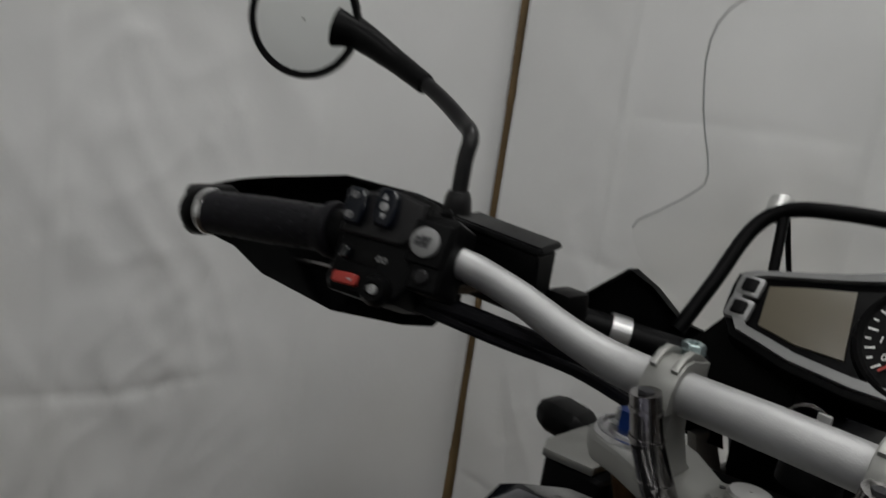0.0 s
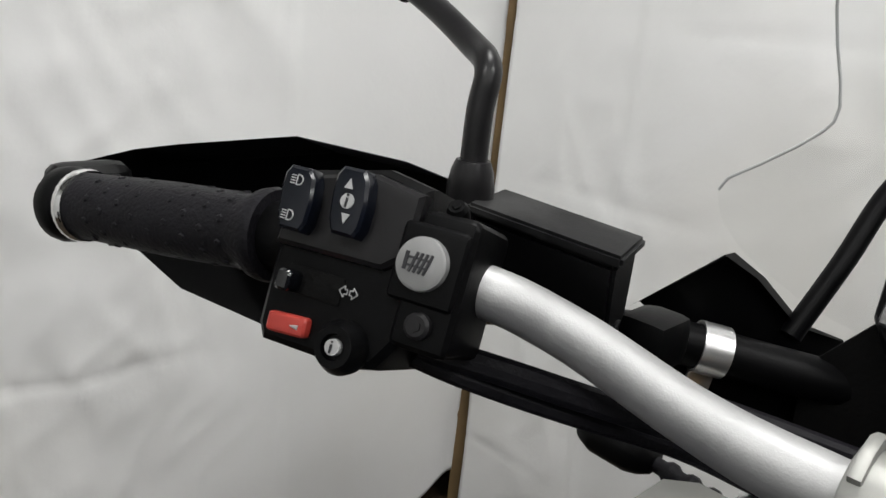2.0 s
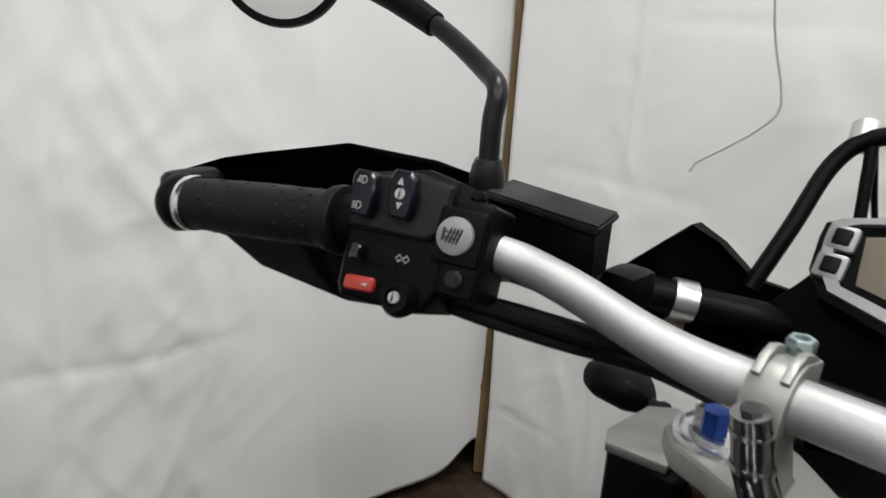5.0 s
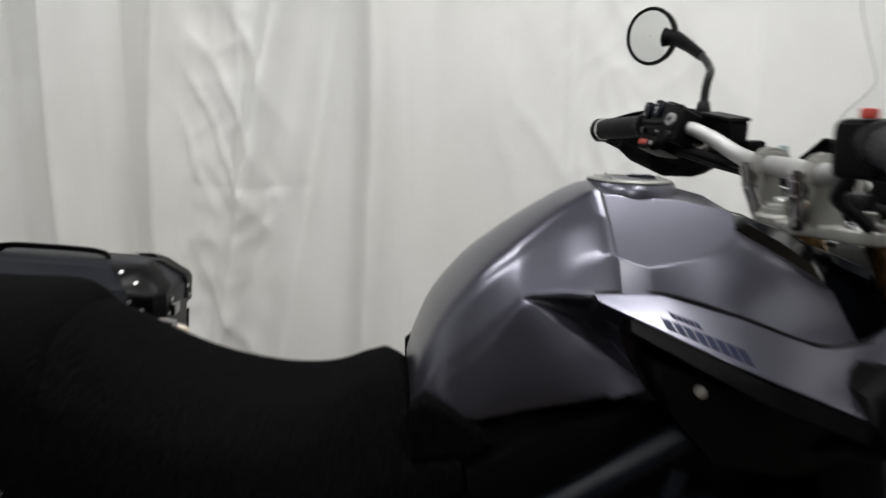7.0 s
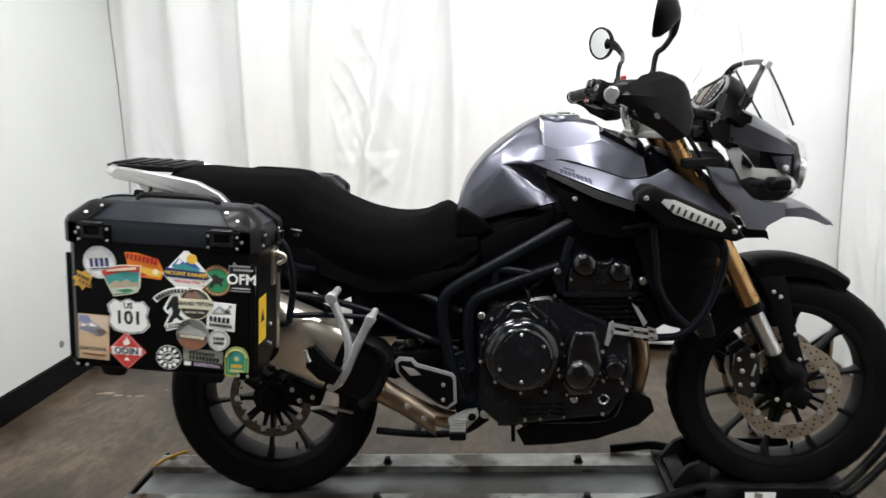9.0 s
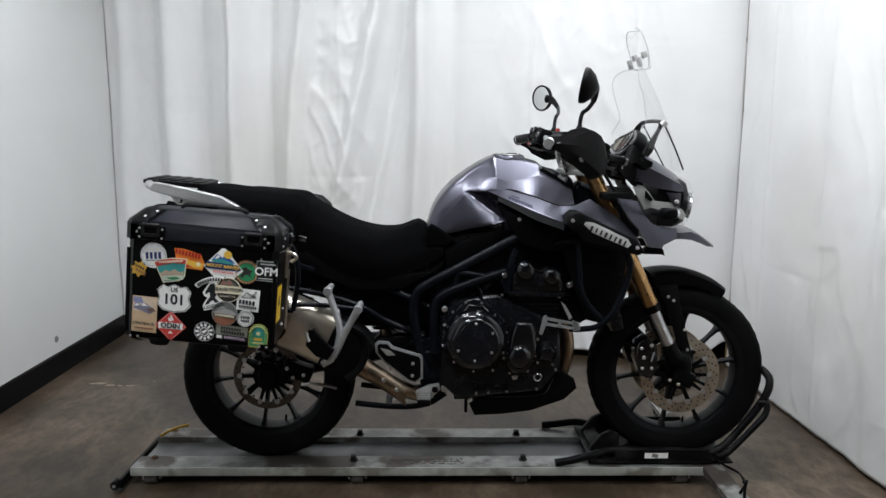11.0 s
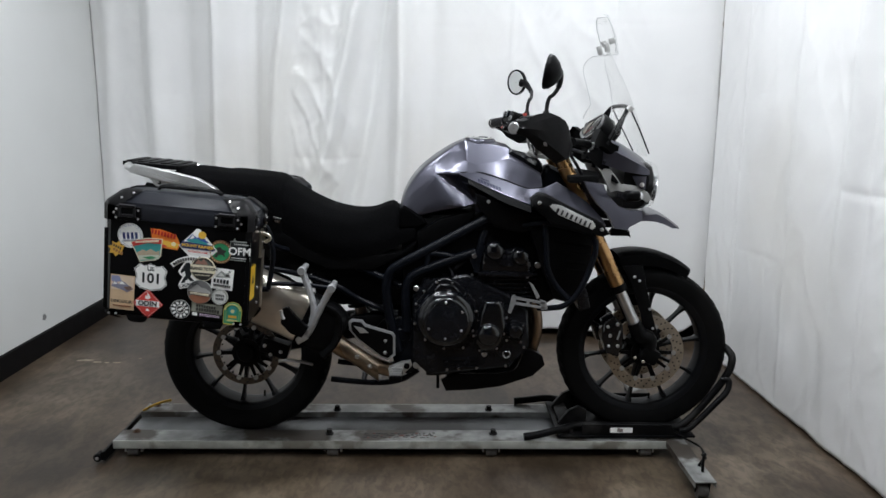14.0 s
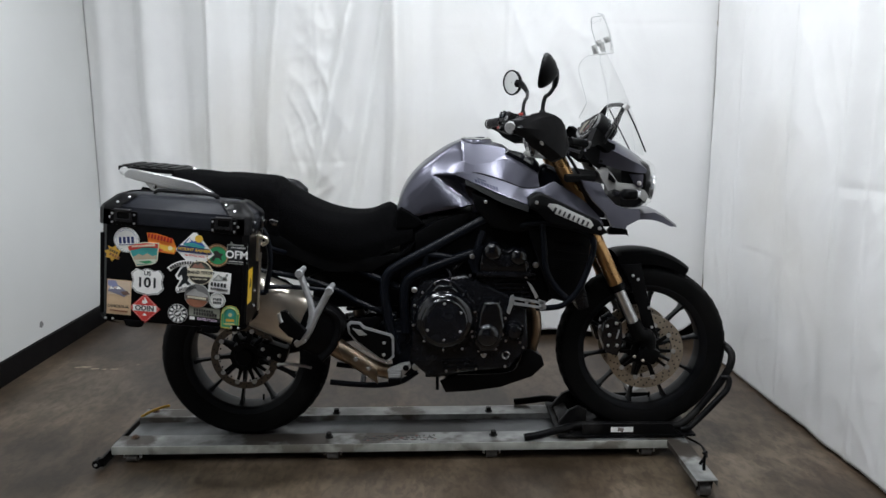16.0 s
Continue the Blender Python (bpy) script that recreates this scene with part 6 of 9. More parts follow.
# foot pegs, hangers and brake pedal
for s in (-1, 1):
    y = s * 0.285
    bm = B()
    tube(bm, [(0.264, y, 0.722), (0.282, y, 0.670), (0.298, y, 0.615), (0.302, y, 0.575), (0.296, y, 0.545)], [0.0095, 0.0085, 0.0085, 0.0095, 0.010], seg=12, flat=1.4)
    tube(bm, [(0.364, y, 0.660), (0.338, y, 0.614), (0.312, y, 0.566), (0.292, y, 0.525), (0.274, y, 0.492)], [0.0105, 0.0095, 0.0105, 0.0115, 0.0105], seg=12, flat=1.4)
    hang = part("peg_hanger", bm, M_CAST, bike, "silver cast passenger peg hanger")
    for q in ((0.264, 0.722), (0.364, 0.660)):
        bm = B()
        lathe(bm, [(0.006, s * 0.300), (0.0125, s * 0.300), (0.0145, s * 0.296), (0.0145, s * 0.272), (0.010, s * 0.268), (0.010, s * 0.20)], (q[0], 0, q[1]), seg=20)
        ring_bolt(bm, (q[0], s * 0.296, q[1]), 0.0075, 0.003, (0, s, 0))
        part("hanger_bolt", bm, M_CAST, hang)
    bm = B()
    block(bm, (0.258, y, 0.480), (0.042, 0.028, 0.022), 0.004, (0, -30, 0))
    part("peg_clevis", bm, M_ALU, hang)
    bm = B()
    slab(bm, [(0.200, 0.597), (0.219, 0.603), (0.250, 0.565), (0.287, 0.529), (0.264, 0.495), (0.225, 0.510), (0.193, 0.546)], y + s * 0.02, y + s * 0.045, 0.004)
    peg = part("passenger_peg", bm, M_BLACK, bike, "folded black passenger foot peg")
    bm = B()
    tube(bm, [(0.197, y + s * 0.046, 0.594), (0.200, y + s * 0.046, 0.575), (0.206, y + s * 0.046, 0.562)], 0.006, seg=10)
    part("peg_edge", bm, M_SILVER, peg)
    # heel guard and rider peg
    bm = B()
    slab(bm, [(0.412, 0.520), (0.425, 0.532), (0.462, 0.528), (0.475, 0.512), (0.572, 0.482), (0.580, 0.47), (0.580, 0.395), (0.553, 0.376), (0.53, 0.385), (0.445, 0.45), (0.415, 0.49)], s * 0.208, s * 0.218, 0.004)
    heel = part("heel_guard", bm, M_CAST, bike, "silver heel guard plate")
    bm = B()
    slab(bm, [(0.422, 0.515), (0.430, 0.522), (0.458, 0.520), (0.470, 0.504), (0.566, 0.475), (0.572, 0.465), (0.572, 0.402), (0.552, 0.386), (0.53, 0.394), (0.45, 0.458), (0.424, 0.49)], s * 0.217, s * 0.223, 0.002)
    part("guard_inset", bm, M_BLACK, heel, "black rubber inset")
    bm = B()
    slab(bm, [(0.432, 0.508), (0.465, 0.500), (0.485, 0.482), (0.455, 0.480)], s * 0.222, s * 0.2255, 0.001)
    part("guard_slot", bm, M_ALU, heel)
    for q in ((0.545, 0.452), (0.543, 0.408)):
        bm = B()
        ring_bolt(bm, (q[0], s * 0.223, q[1]), 0.006, 0.003, (0, s, 0))
        part("guard_screw", bm, M_ALU, heel)
    bm = B()
    slab(bm, [(0.555, 0.35), (0.60, 0.372), (0.635, 0.378), (0.64, 0.36), (0.615, 0.335), (0.59, 0.305), (0.56, 0.315)], s * 0.205, s * 0.235, 0.005)
    rp = part("rider_peg_bracket", bm, M_ALU, bike, "silver rider peg bracket")
    bm = B()
    block(bm, (0.585, s * 0.275, 0.342), (0.045, 0.09, 0.022), 0.006)
    part("rider_peg", bm, M_BLACK, rp, "black serrated rider peg")
    for k in range(5):
        bm = B()
        block(bm, (0.585, s * (0.24 + 0.017 * k), 0.355), (0.043, 0.005, 0.006), 0.001)
        part("peg_tooth", bm, M_ALU, rp)
    bm = B()
    ring_bolt(bm, (0.622, s * 0.235, 0.362), 0.011, 0.005, (0, s, 0))
    part("peg_bolt", bm, M_BLACK, rp)
# tall radiator side, crash bars and small bracket
for s in (-1, 1):
    bm = B()
    slab(bm, [(1.06, 0.90), (1.29, 0.845), (1.275, 0.70), (1.205, 0.585), (1.15, 0.60), (1.11, 0.70), (1.06, 0.84)], s * 0.15, s * 0.195, 0.012)
    rs = part("radiator_side", bm, M_BLACK, bike, "black radiator side cover")
    for k in range(4):
        bm = B()
        block(bm, (1.215, s * 0.197, 0.80 - 0.03 * k), (0.13, 0.006, 0.006), 0.002, (0, 8, 0))
        part("vent_rib", bm, M_BLACK, rs)
    bm = B()
    tube(bm, [(1.02, s * 0.19, 0.868), (1.10, s * 0.225, 0.884), (1.19, s * 0.25, 0.872), (1.262, s * 0.258, 0.848), (1.280, s * 0.258, 0.80), (1.262, s * 0.255, 0.72), (1.228, s * 0.25, 0.64), (1.185, s * 0.235, 0.59), (1.14, s * 0.20, 0.57), (1.10, s * 0.165, 0.56)], 0.0105, seg=12)
    cb = part("crash_bar", bm, M_FRAME, bike, "black tubular crash bar")
    bm = B()
    tube(bm, [(1.105, s * 0.225, 0.884), (1.112, s * 0.235, 0.80), (1.12, s * 0.235, 0.72), (1.155, s * 0.235, 0.655), (1.21, s * 0.235, 0.60)], 0.0105, seg=12)
    part("crash_bar_brace", bm, M_FRAME, cb)
    bm = B()
    for pts in ([(1.006, 0.613), (1.120, 0.591), (1.120, 0.582), (1.006, 0.603)], [(1.002, 0.594), (1.118, 0.574), (1.118, 0.565), (1.002, 0.584)],
                [(0.986, 0.553), (0.996, 0.548), (1.014, 0.594), (1.010, 0.620), (0.999, 0.614)], [(1.100, 0.602), (1.124, 0.593), (1.130, 0.566), (1.106, 0.562)], [(1.054, 0.603), (1.064, 0.601), (1.062, 0.576), (1.052, 0.578)]):
        slab(bm, pts, s * 0.195, s * 0.203, 0.0012)
    part("crash_bar_bracket", bm, M_CAST, cb, "pale metal crash bar bracket")
    bm = B()
    slab(bm, [(1.058, 0.668), (1.075, 0.655), (1.10, 0.612), (1.09, 0.602)], s * 0.195, s * 0.201, 0.001)
    part("bracket_leg", bm, M_CAST, cb)
bm = B()
block(bm, (1.235, 0, 0.70), (0.045, 0.34, 0.30), 0.008, (0, -14, 0))
part("radiator", bm, M_ENGINE, bike, "black radiator behind the fork")
bm = B()
block(bm, (1.16, 0, 0.97), (0.14, 0.11, 0.18), 0.03, (0, 24, 0), 3)
part("steering_head", bm, M_FRAME, bike, "black steering head")
bm = B()
block(bm, (0.86, 0, 0.83), (0.34, 0.24, 0.16), 0.03, (0, 0, 0), 3)
part("airbox", bm, M_BLACK, bike, "black airbox below the tank")
# added filler: blocks the bright background between frame and engine
bm = B()
slab(bm, [(0.60, 0.60), (0.60, 0.85), (0.66, 0.882), (0.80, 0.905), (1.12, 0.92), (1.20, 0.84), (1.20, 0.60), (1.10, 0.54), (0.90, 0.56)], -0.125, 0.125, 0.02)
part("inner_filler", bm, M_BLACK, bike, "plain black block filling the dark space between frame and engine")
bm = B()
block(bm, (0.463, 0, 0.655), (0.375, 0.20, 0.21), 0.02, (0, 0, 0), 3)
part("battery_box", bm, M_BLACK, bike, "black centre box under the seat")


# ---- cockpit ----
# beak, headlights, cowl, instruments, screen
bm = B()
for_rows = []
for x, zt, zb, w in ((1.40, 0.905, 0.850, 0.10), (1.44, 0.907, 0.870, 0.105), (1.50, 0.909, 0.872, 0.105), (1.535, 0.911, 0.868, 0.098), (1.57, 0.896, 0.857, 0.082), (1.61, 0.870, 0.838, 0.055), (1.646, 0.843, 0.832, 0.022)):
    for_rows.append([Vector((x, y * w, zt - 0.012 * abs(y) ** 2)) for y in (-1, -0.6, 0, 0.6, 1)] + [Vector((x, y * w * 0.97, zb + 0.012 - 0.010 * abs(y) ** 2)) for y in (1, 0.6, 0, -0.6, -1)])
loft(bm, for_rows)
beak = part("beak", bm, M_TANK, bike, "graphite front beak mudguard", angle=28)
# lamp body in the middle with a clear curved front
FACE = [(1.50, 1.094), (1.524, 1.084), (1.543, 1.070), (1.554, 1.030), (1.552, 0.986), (1.538, 0.938), (1.515, 0.922)]
bm = B()
loft(bm, [[Vector((x - 0.018 - dx, y, z)) for x, z in FACE] + [Vector((1.40, y, 0.925)), Vector((1.40, y, 1.09))] for y, dx in ((-0.128, 0.045), (-0.10, 0.018), (-0.05, 0.003), (0, 0), (0.05, 0.003), (0.10, 0.018), (0.128, 0.045))])
house = part("lamp_housing", bm, M_BLACK, bike, "black headlight housing")
bm = B()
loft(bm, [[Vector((x - dx, y, z)) for x, z in FACE] for y, dx in ((-0.130, 0.048), (-0.10, 0.018), (-0.05, 0.003), (0, 0), (0.05, 0.003), (0.10, 0.018), (0.130, 0.048))], caps=False, closed=False)
bmesh.ops.solidify(bm, geom=bm.faces[:], thickness=0.003)
part("headlight_lens", bm, M_SHEET, house, "clear curved headlight lens")
for s in (-1, 1):
    bm = B()
    rot = Matrix.Translation((1.505, s * 0.068, 0.995)) @ Euler((0, radians(96), s * radians(8))).to_matrix().to_4x4()
    lathe(bm, [(0.001, 0.000), (0.02, 0.003), (0.040, 0.012), (0.048, 0.026), (0.045, 0.026), (0.036, 0.016), (0.001, 0.006)], (0, 0, 0), axis="z", seg=36)
    bmesh.ops.transform(bm, matrix=rot, verts=bm.verts)
    part("reflector", bm, M_LENS, house, "bright headlight reflector")
    bm = B()
    side = [(1.237, 0.225, 1.029), (1.284, 0.202, 1.023), (1.315, 0.187, 1.015), (1.334, 0.178, 0.978), (1.378, 0.157, 0.935), (1.424, 0.135, 0.918), (1.479, 0.11, 0.913), (1.482, 0.109, 0.876), (1.428, 0.134, 0.855), (1.421, 0.137, 0.845), (1.366, 0.163, 0.854), (1.333, 0.178, 0.91), (1.286, 0.201, 0.954), (1.256, 0.216, 0.995)]
    a, b = [[bm.verts.new((x, s * (y + d), z)) for x, y, z in side] for d in (0.0, -0.024)]
    fs = [bm.faces.new(a), bm.faces.new(list(reversed(b)))] + [bm.faces.new((a[k], b[k], b[(k + 1) % len(a)], a[(k + 1) % len(a)])) for k in range(len(a))]
    bmesh.ops.recalc_face_normals(bm, faces=fs)
    bmesh.ops.bevel(bm, geom=list({e for f in fs[:2] for e in f.edges}), offset=0.004, segments=2, affect="EDGES", profile=0.6)
    part("beak_side", bm, M_TANK, bike, "graphite beak side panel", angle=28)
    bm = B()
    slab(bm, [(1.362, 0.834), (1.376, 0.850), (1.424, 0.846), (1.433, 0.838), (1.439, 0.814), (1.43, 0.82), (1.366, 0.821)], s * 0.085, s * 0.118, 0.003)
    part("beak_foot", bm, M_BLACK, bike, "black beak mounting foot")
    bm = B()
    slab(bm, [(1.307, 1.071), (1.346, 1.066), (1.367, 1.043), (1.388, 1.013), (1.45, 1.006), (1.488, 0.982), (1.501, 0.961), (1.487, 0.944), (1.455, 0.968), (1.376, 0.989), (1.352, 0.982), (1.327, 1.027)], s * 0.126, s * 0.136, 0.003)
    part("lamp_bracket", bm, M_BRACKET, house, "grey lamp bracket")
    bm = B()
    slab(bm, [(1.352, 1.05), (1.366, 1.035), (1.378, 1.02), (1.372, 1.012), (1.35, 1.025)], s * 0.136, s * 0.150, 0.003)
    part("bracket_clip", bm, M_BLACK, house)
    # front indicator on its stalk
    bm = B()
    loft(bm, [[Vector((cx + rx * px, s * y, cz + rz * pz)) for px, pz in ((-1, -0.45), (-0.7, -1), (0.8, -1), (1, -0.6), (1, 0.5), (0.75, 0.95), (-0.6, 1), (-1, 0.4))] for y, cx, cz, rx, rz in
              ((0.268, 1.378, 0.984, 0.011, 0.008), (0.278, 1.380, 0.986, 0.020, 0.014), (0.290, 1.381, 0.988, 0.026, 0.0175), (0.326, 1.382, 0.990, 0.027, 0.0180), (0.340, 1.382, 0.991, 0.022, 0.0145), (0.345, 1.382, 0.992, 0.016, 0.010))])
    bmesh.ops.bevel(bm, geom=bm.edges[:], offset=0.0015, segments=1, affect="EDGES")
    ind = part("indicator", bm, M_BLACK, bike, "black front indicator")
    bm = B()
    loft(bm, [[Vector((x, s * (0.313 + ry * math.cos(a)), 0.990 + rz * math.sin(a))) for a in (2 * math.pi * k / 20 for k in range(20))] for x, ry, rz in ((1.398, 0.028, 0.0155), (1.407, 0.026, 0.0145), (1.414, 0.020, 0.011), (1.418, 0.008, 0.005))])
    part("indicator_lens", bm, M_LENS, ind, "clear indicator lens")
    bm = B()
    a, b = Vector((1.372, s * 0.15, 0.974)), Vector((1.378, s * 0.275, 0.984))
    tube(bm, [a.lerp(b, k / 26) for k in range(27)], [0.0102 if k % 4 in (1, 2) and 4 < k < 25 else 0.0072 for k in range(27)], seg=14, smooth=1)
    part("rubber_stalk", bm, M_RUBBER, ind, "ribbed rubber stalk")
    # cowl over the lamps
    bm = B()
    loft(bm, [[Vector((x, s * y, z)) for y, z in pts] for x, pts in (
        (1.306, ((0.06, 1.190), (0.118, 1.182), (0.150, 1.146), (0.146, 1.086), (0.11, 1.09), (0.06, 1.15))),
        (1.345, ((0.05, 1.182), (0.117, 1.173), (0.150, 1.136), (0.146, 1.074), (0.11, 1.075), (0.05, 1.15))),
        (1.393, ((0.05, 1.158), (0.112, 1.145), (0.149, 1.112), (0.144, 1.058), (0.10, 1.06), (0.05, 1.13))),
        (1.440, ((0.04, 1.132), (0.106, 1.114), (0.146, 1.088), (0.142, 1.050), (0.10, 1.05), (0.04, 1.09))),
        (1.472, ((0.03, 1.112), (0.095, 1.094), (0.140, 1.072), (0.138, 1.045), (0.10, 1.045), (0.03, 1.07))),
        (1.492, ((0.02, 1.100), (0.085, 1.082), (0.125, 1.058), (0.125, 1.046), (0.09, 1.046), (0.02, 1.06))))])
    back = B()
    slab(back, [(s * 0.05, 1.15), (s * 0.06, 1.194), (s * 0.122, 1.187), (s * 0.153, 1.148), (s * 0.150, 1.083), (s * 0.10, 1.085), (s * 0.05, 1.10)], 1.298, 1.304, 0.002, axis="x")
    part("cowl_back", back, M_TYRE, bike, "black rear cover of the cowl")
    cowl = part("headlight_cowl", bm, M_TANK, bike, "graphite cowl above the headlight", angle=28)
    bm = B()
    ring_bolt(bm, (1.322, s * 0.147, 1.092), 0.006, 0.004, (0, s, 0))
    part("cowl_screw", bm, M_LID, cowl)
    bm = B()
    slab(bm, [(1.425, 1.043), (1.477, 1.041), (1.475, 0.996), (1.456, 0.994), (1.441, 1.013)], s * 0.136, s * 0.145, 0.004)
    cs = part("cowl_stay", bm, M_TANK, bike, "graphite cowl stay")
    bm = B()
    ring_bolt(bm, (1.461, s * 0.145, 1.011), 0.008, 0.005, (0, s, 0))
    part("stay_bolt", bm, M_SILVER, cs)
    # inner fairing wings beside the instruments
    bm = B()
    loft(bm, [[Vector(p) for p in row] for row in (
        ((1.245, s * 0.250, 1.165), (1.270, s * 0.205, 1.210), (1.292, s * 0.190, 1.195), (1.325, s * 0.170, 1.162), (1.36, s * 0.150, 1.150)),
        ((1.262, s * 0.252, 1.165), (1.290, s * 0.207, 1.208), (1.310, s * 0.192, 1.192), (1.340, s * 0.172, 1.160), (1.37, s * 0.152, 1.148)),
        ((1.275, s * 0.225, 1.145), (1.30, s * 0.190, 1.15), (1.32, s * 0.175, 1.14), (1.345, s * 0.150, 1.12), (1.37, s * 0.13, 1.10)),
        ((1.258, s * 0.222, 1.145), (1.285, s * 0.187, 1.15), (1.30, s * 0.172, 1.14), (1.33, s * 0.147, 1.12), (1.36, s * 0.128, 1.10)))] + [], caps=False, closed=False)
    bmesh.ops.solidify(bm, geom=bm.faces[:], thickness=0.003)
    part("inner_fairing", bm, M_BLACK, bike, "black inner fairing wing")
    bm = B()
    loft(bm, [[Vector(q) for q in row] for row in (
        ((1.235, s * 0.222, 1.158), (1.275, s * 0.182, 1.152), (1.335, s * 0.135, 1.150)),
        ((1.240, s * 0.215, 1.125), (1.282, s * 0.172, 1.110), (1.345, s * 0.125, 1.095)),
        ((1.262, s * 0.190, 1.100), (1.300, s * 0.150, 1.070), (1.350, s * 0.115, 1.050)))], caps=False, closed=False)
    bmesh.ops.solidify(bm, geom=bm.faces[:], thickness=0.003)
    part("inner_panel", bm, M_BLACK, bike, "black inner panel below the instruments")
    bm = B()
    tube(bm, [(1.19, s * 0.245, 1.165), (1.235, s * 0.215, 1.158), (1.275, s * 0.175, 1.148), (1.31, s * 0.13, 1.14)], 0.014, seg=14)
    sb = part("fairing_rail", bm, M_BLACK, bike, "black rail below the instruments")
    bm = B()
    lathe(bm, [(0.015, -0.009), (0.0165, -0.009), (0.0165, 0.009), (0.015, 0.009), (0.015, -0.009)], (0, 0, 0), axis="z", seg=28)
    block(bm, (0.0, -0.020, 0), (0.004, 0.012, 0.016), 0.001)
    bmesh.ops.transform(bm, matrix=Matrix.Translation((1.256, s * 0.196, 1.153)) @ Vector((0.62, -s * 0.75, -0.15)).to_track_quat("Z", "Y").to_matrix().to_4x4(), verts=bm.verts)
    part("rail_clip", bm, M_SILVER, sb, "bright metal clip")

bm = B()
slab(bm, [(1.172, 0.196), (1.190, 0.206), (1.246, 0.204), (1.262, 0.186), (1.262, 0.150), (1.180, 0.150)], 1.052, 1.060, 0.002, axis="z")
plate = part("side_bracket", bm, M_LIGHTALU, bike, "pale metal plate on a black box beside the fork")
bm = B()
block(bm, (1.225, 0.170, 1.002), (0.090, 0.062, 0.098), 0.008, seg=3)
part("junction_box", bm, M_BLACK, plate, "black plastic box")

# instrument panel, facing the rider and tilted up
# local x runs to the bike's left ... y up the face, z out of it


def dash(bm):
    bmesh.ops.transform(bm, matrix=DASH_M, verts=bm.verts)
    return bm


NZ = Vector((-0.80, 0, 0.60)).normalized()
NX = Vector((0, -1, 0))
NY = NZ.cross(NX)
DASH_M = Matrix(((NX.x, NY.x, NZ.x, 1.306), (NX.y, NY.y, NZ.y, 0.0), (NX.z, NY.z, NZ.z, 1.212), (0, 0, 0, 1)))
OUT = [(-0.1215, 0.004), (-0.121, 0.016), (-0.110, 0.022), (-0.085, 0.029), (-0.045, 0.040), (-0.010, 0.052), (0.025, 0.058), (0.055, 0.054), (0.085, 0.042), (0.112, 0.025), (0.121, 0.012), (0.120, -0.012), (0.105, -0.036), (0.08, -0.050), (0.05, -0.058), (-0.009, -0.058), (-0.056, -0.053), (-0.105, -0.040), (-0.119, -0.020)]
bm = B()
slab(bm, [(x * 1.035, y * 1.06) for x, y in OUT], -0.045, 0.0, 0.006, axis="z")
dash(bm)
inst = part("instrument_panel", bm, M_BLACK, bike, "black instrument panel with silver bezel")
bm = B()


def bezel(bm, outer, inner, z0, z1):
    n = len(outer)
    v = [[bm.verts.new((*p, z)) for p in ring] for ring, z in ((outer, z0), (outer, z1), (inner, z1), (inner, z0))]
    for a, b in zip(v, v[1:]):
        for i in range(n):
            bm.faces.new((a[i], a[(i + 1) % n], b[(i + 1) % n], b[i]))


inner = [(x * 0.91, y * 0.79) for x, y in OUT]
bezel(bm, [(x * 0.975, y * 0.93) for x, y in OUT], inner, 0.0, 0.006)
dash(bm)
part("bezel", bm, M_BEZEL, inst, "satin silver bezel")
bm = B()
slab(bm, [(-0.094, 0.010), (-0.066, 0.018), (-0.030, 0.026), (-0.018, -0.034), (-0.055, -0.034), (-0.088, -0.027)], 0.0, 0.003, 0.001, axis="z")
dash(bm)
part("lcd_screen", bm, M_LCD, inst, "blank olive-brown display")
bm = B()
lathe(bm, [(0.001, 0.004), (0.046, 0.004), (0.049, 0.007), (0.052, 0.006), (0.054, 0)], (0.032, -0.002, 0), axis="z", seg=48)
dash(bm)
dial = part("rev_counter", bm, M_BLACK, inst, "black round rev counter")
for k in range(25):
    a = radians(225 - 270 * k / 24)
    bm = B()
    L = 0.007 if k % 2 == 0 else 0.004
    block(bm, (0.032 + (0.044 - L / 2) * math.cos(a), -0.002 + (0.044 - L / 2) * math.sin(a), 0.0046), (L, 0.0013, 0.0006), 0, (0, 0, math.degrees(a)))
    dash(bm)
    part("dial_mark", bm, M_WHITE, inst)
for k in range(11):
    a = radians(218 - 26 * k)
    m = DASH_M @ Matrix.Translation((0.032 + 0.033 * math.cos(a), -0.002 + 0.033 * math.sin(a), 0.0048))
    lettering(str(k), 0.008, M_WHITE, "dial_numeral", inst, m)
bm = B()
block(bm, (0.032 - 0.013, -0.018, 0.0065), (0.042, 0.002, 0.0012), 0.0003, (0, 0, 52))
dash(bm)
part("needle", bm, M_RED, inst, "red needle")
for y in (0.004, -0.0185):
    for sx in (-1,):
        bm = B()
        block(bm, (-0.1075, y, 0.004), (0.022, 0.0205, 0.006), 0.004)
        dash(bm)
        part("button_frame", bm, M_BEZEL, inst)
        bm = B()
        block(bm, (-0.107, y, 0.0075), (0.0125, 0.0125, 0.004), 0.002)
        dash(bm)
        part("dash_button", bm, M_BLACK, inst)
bm = B()
block(bm, (0, 0.002, -0.052), (0.20, 0.088, 0.062), 0.022, (0, 0, 0), 3)
dash(bm)
part("panel_back", bm, M_BLACK, bike, "black instrument housing")
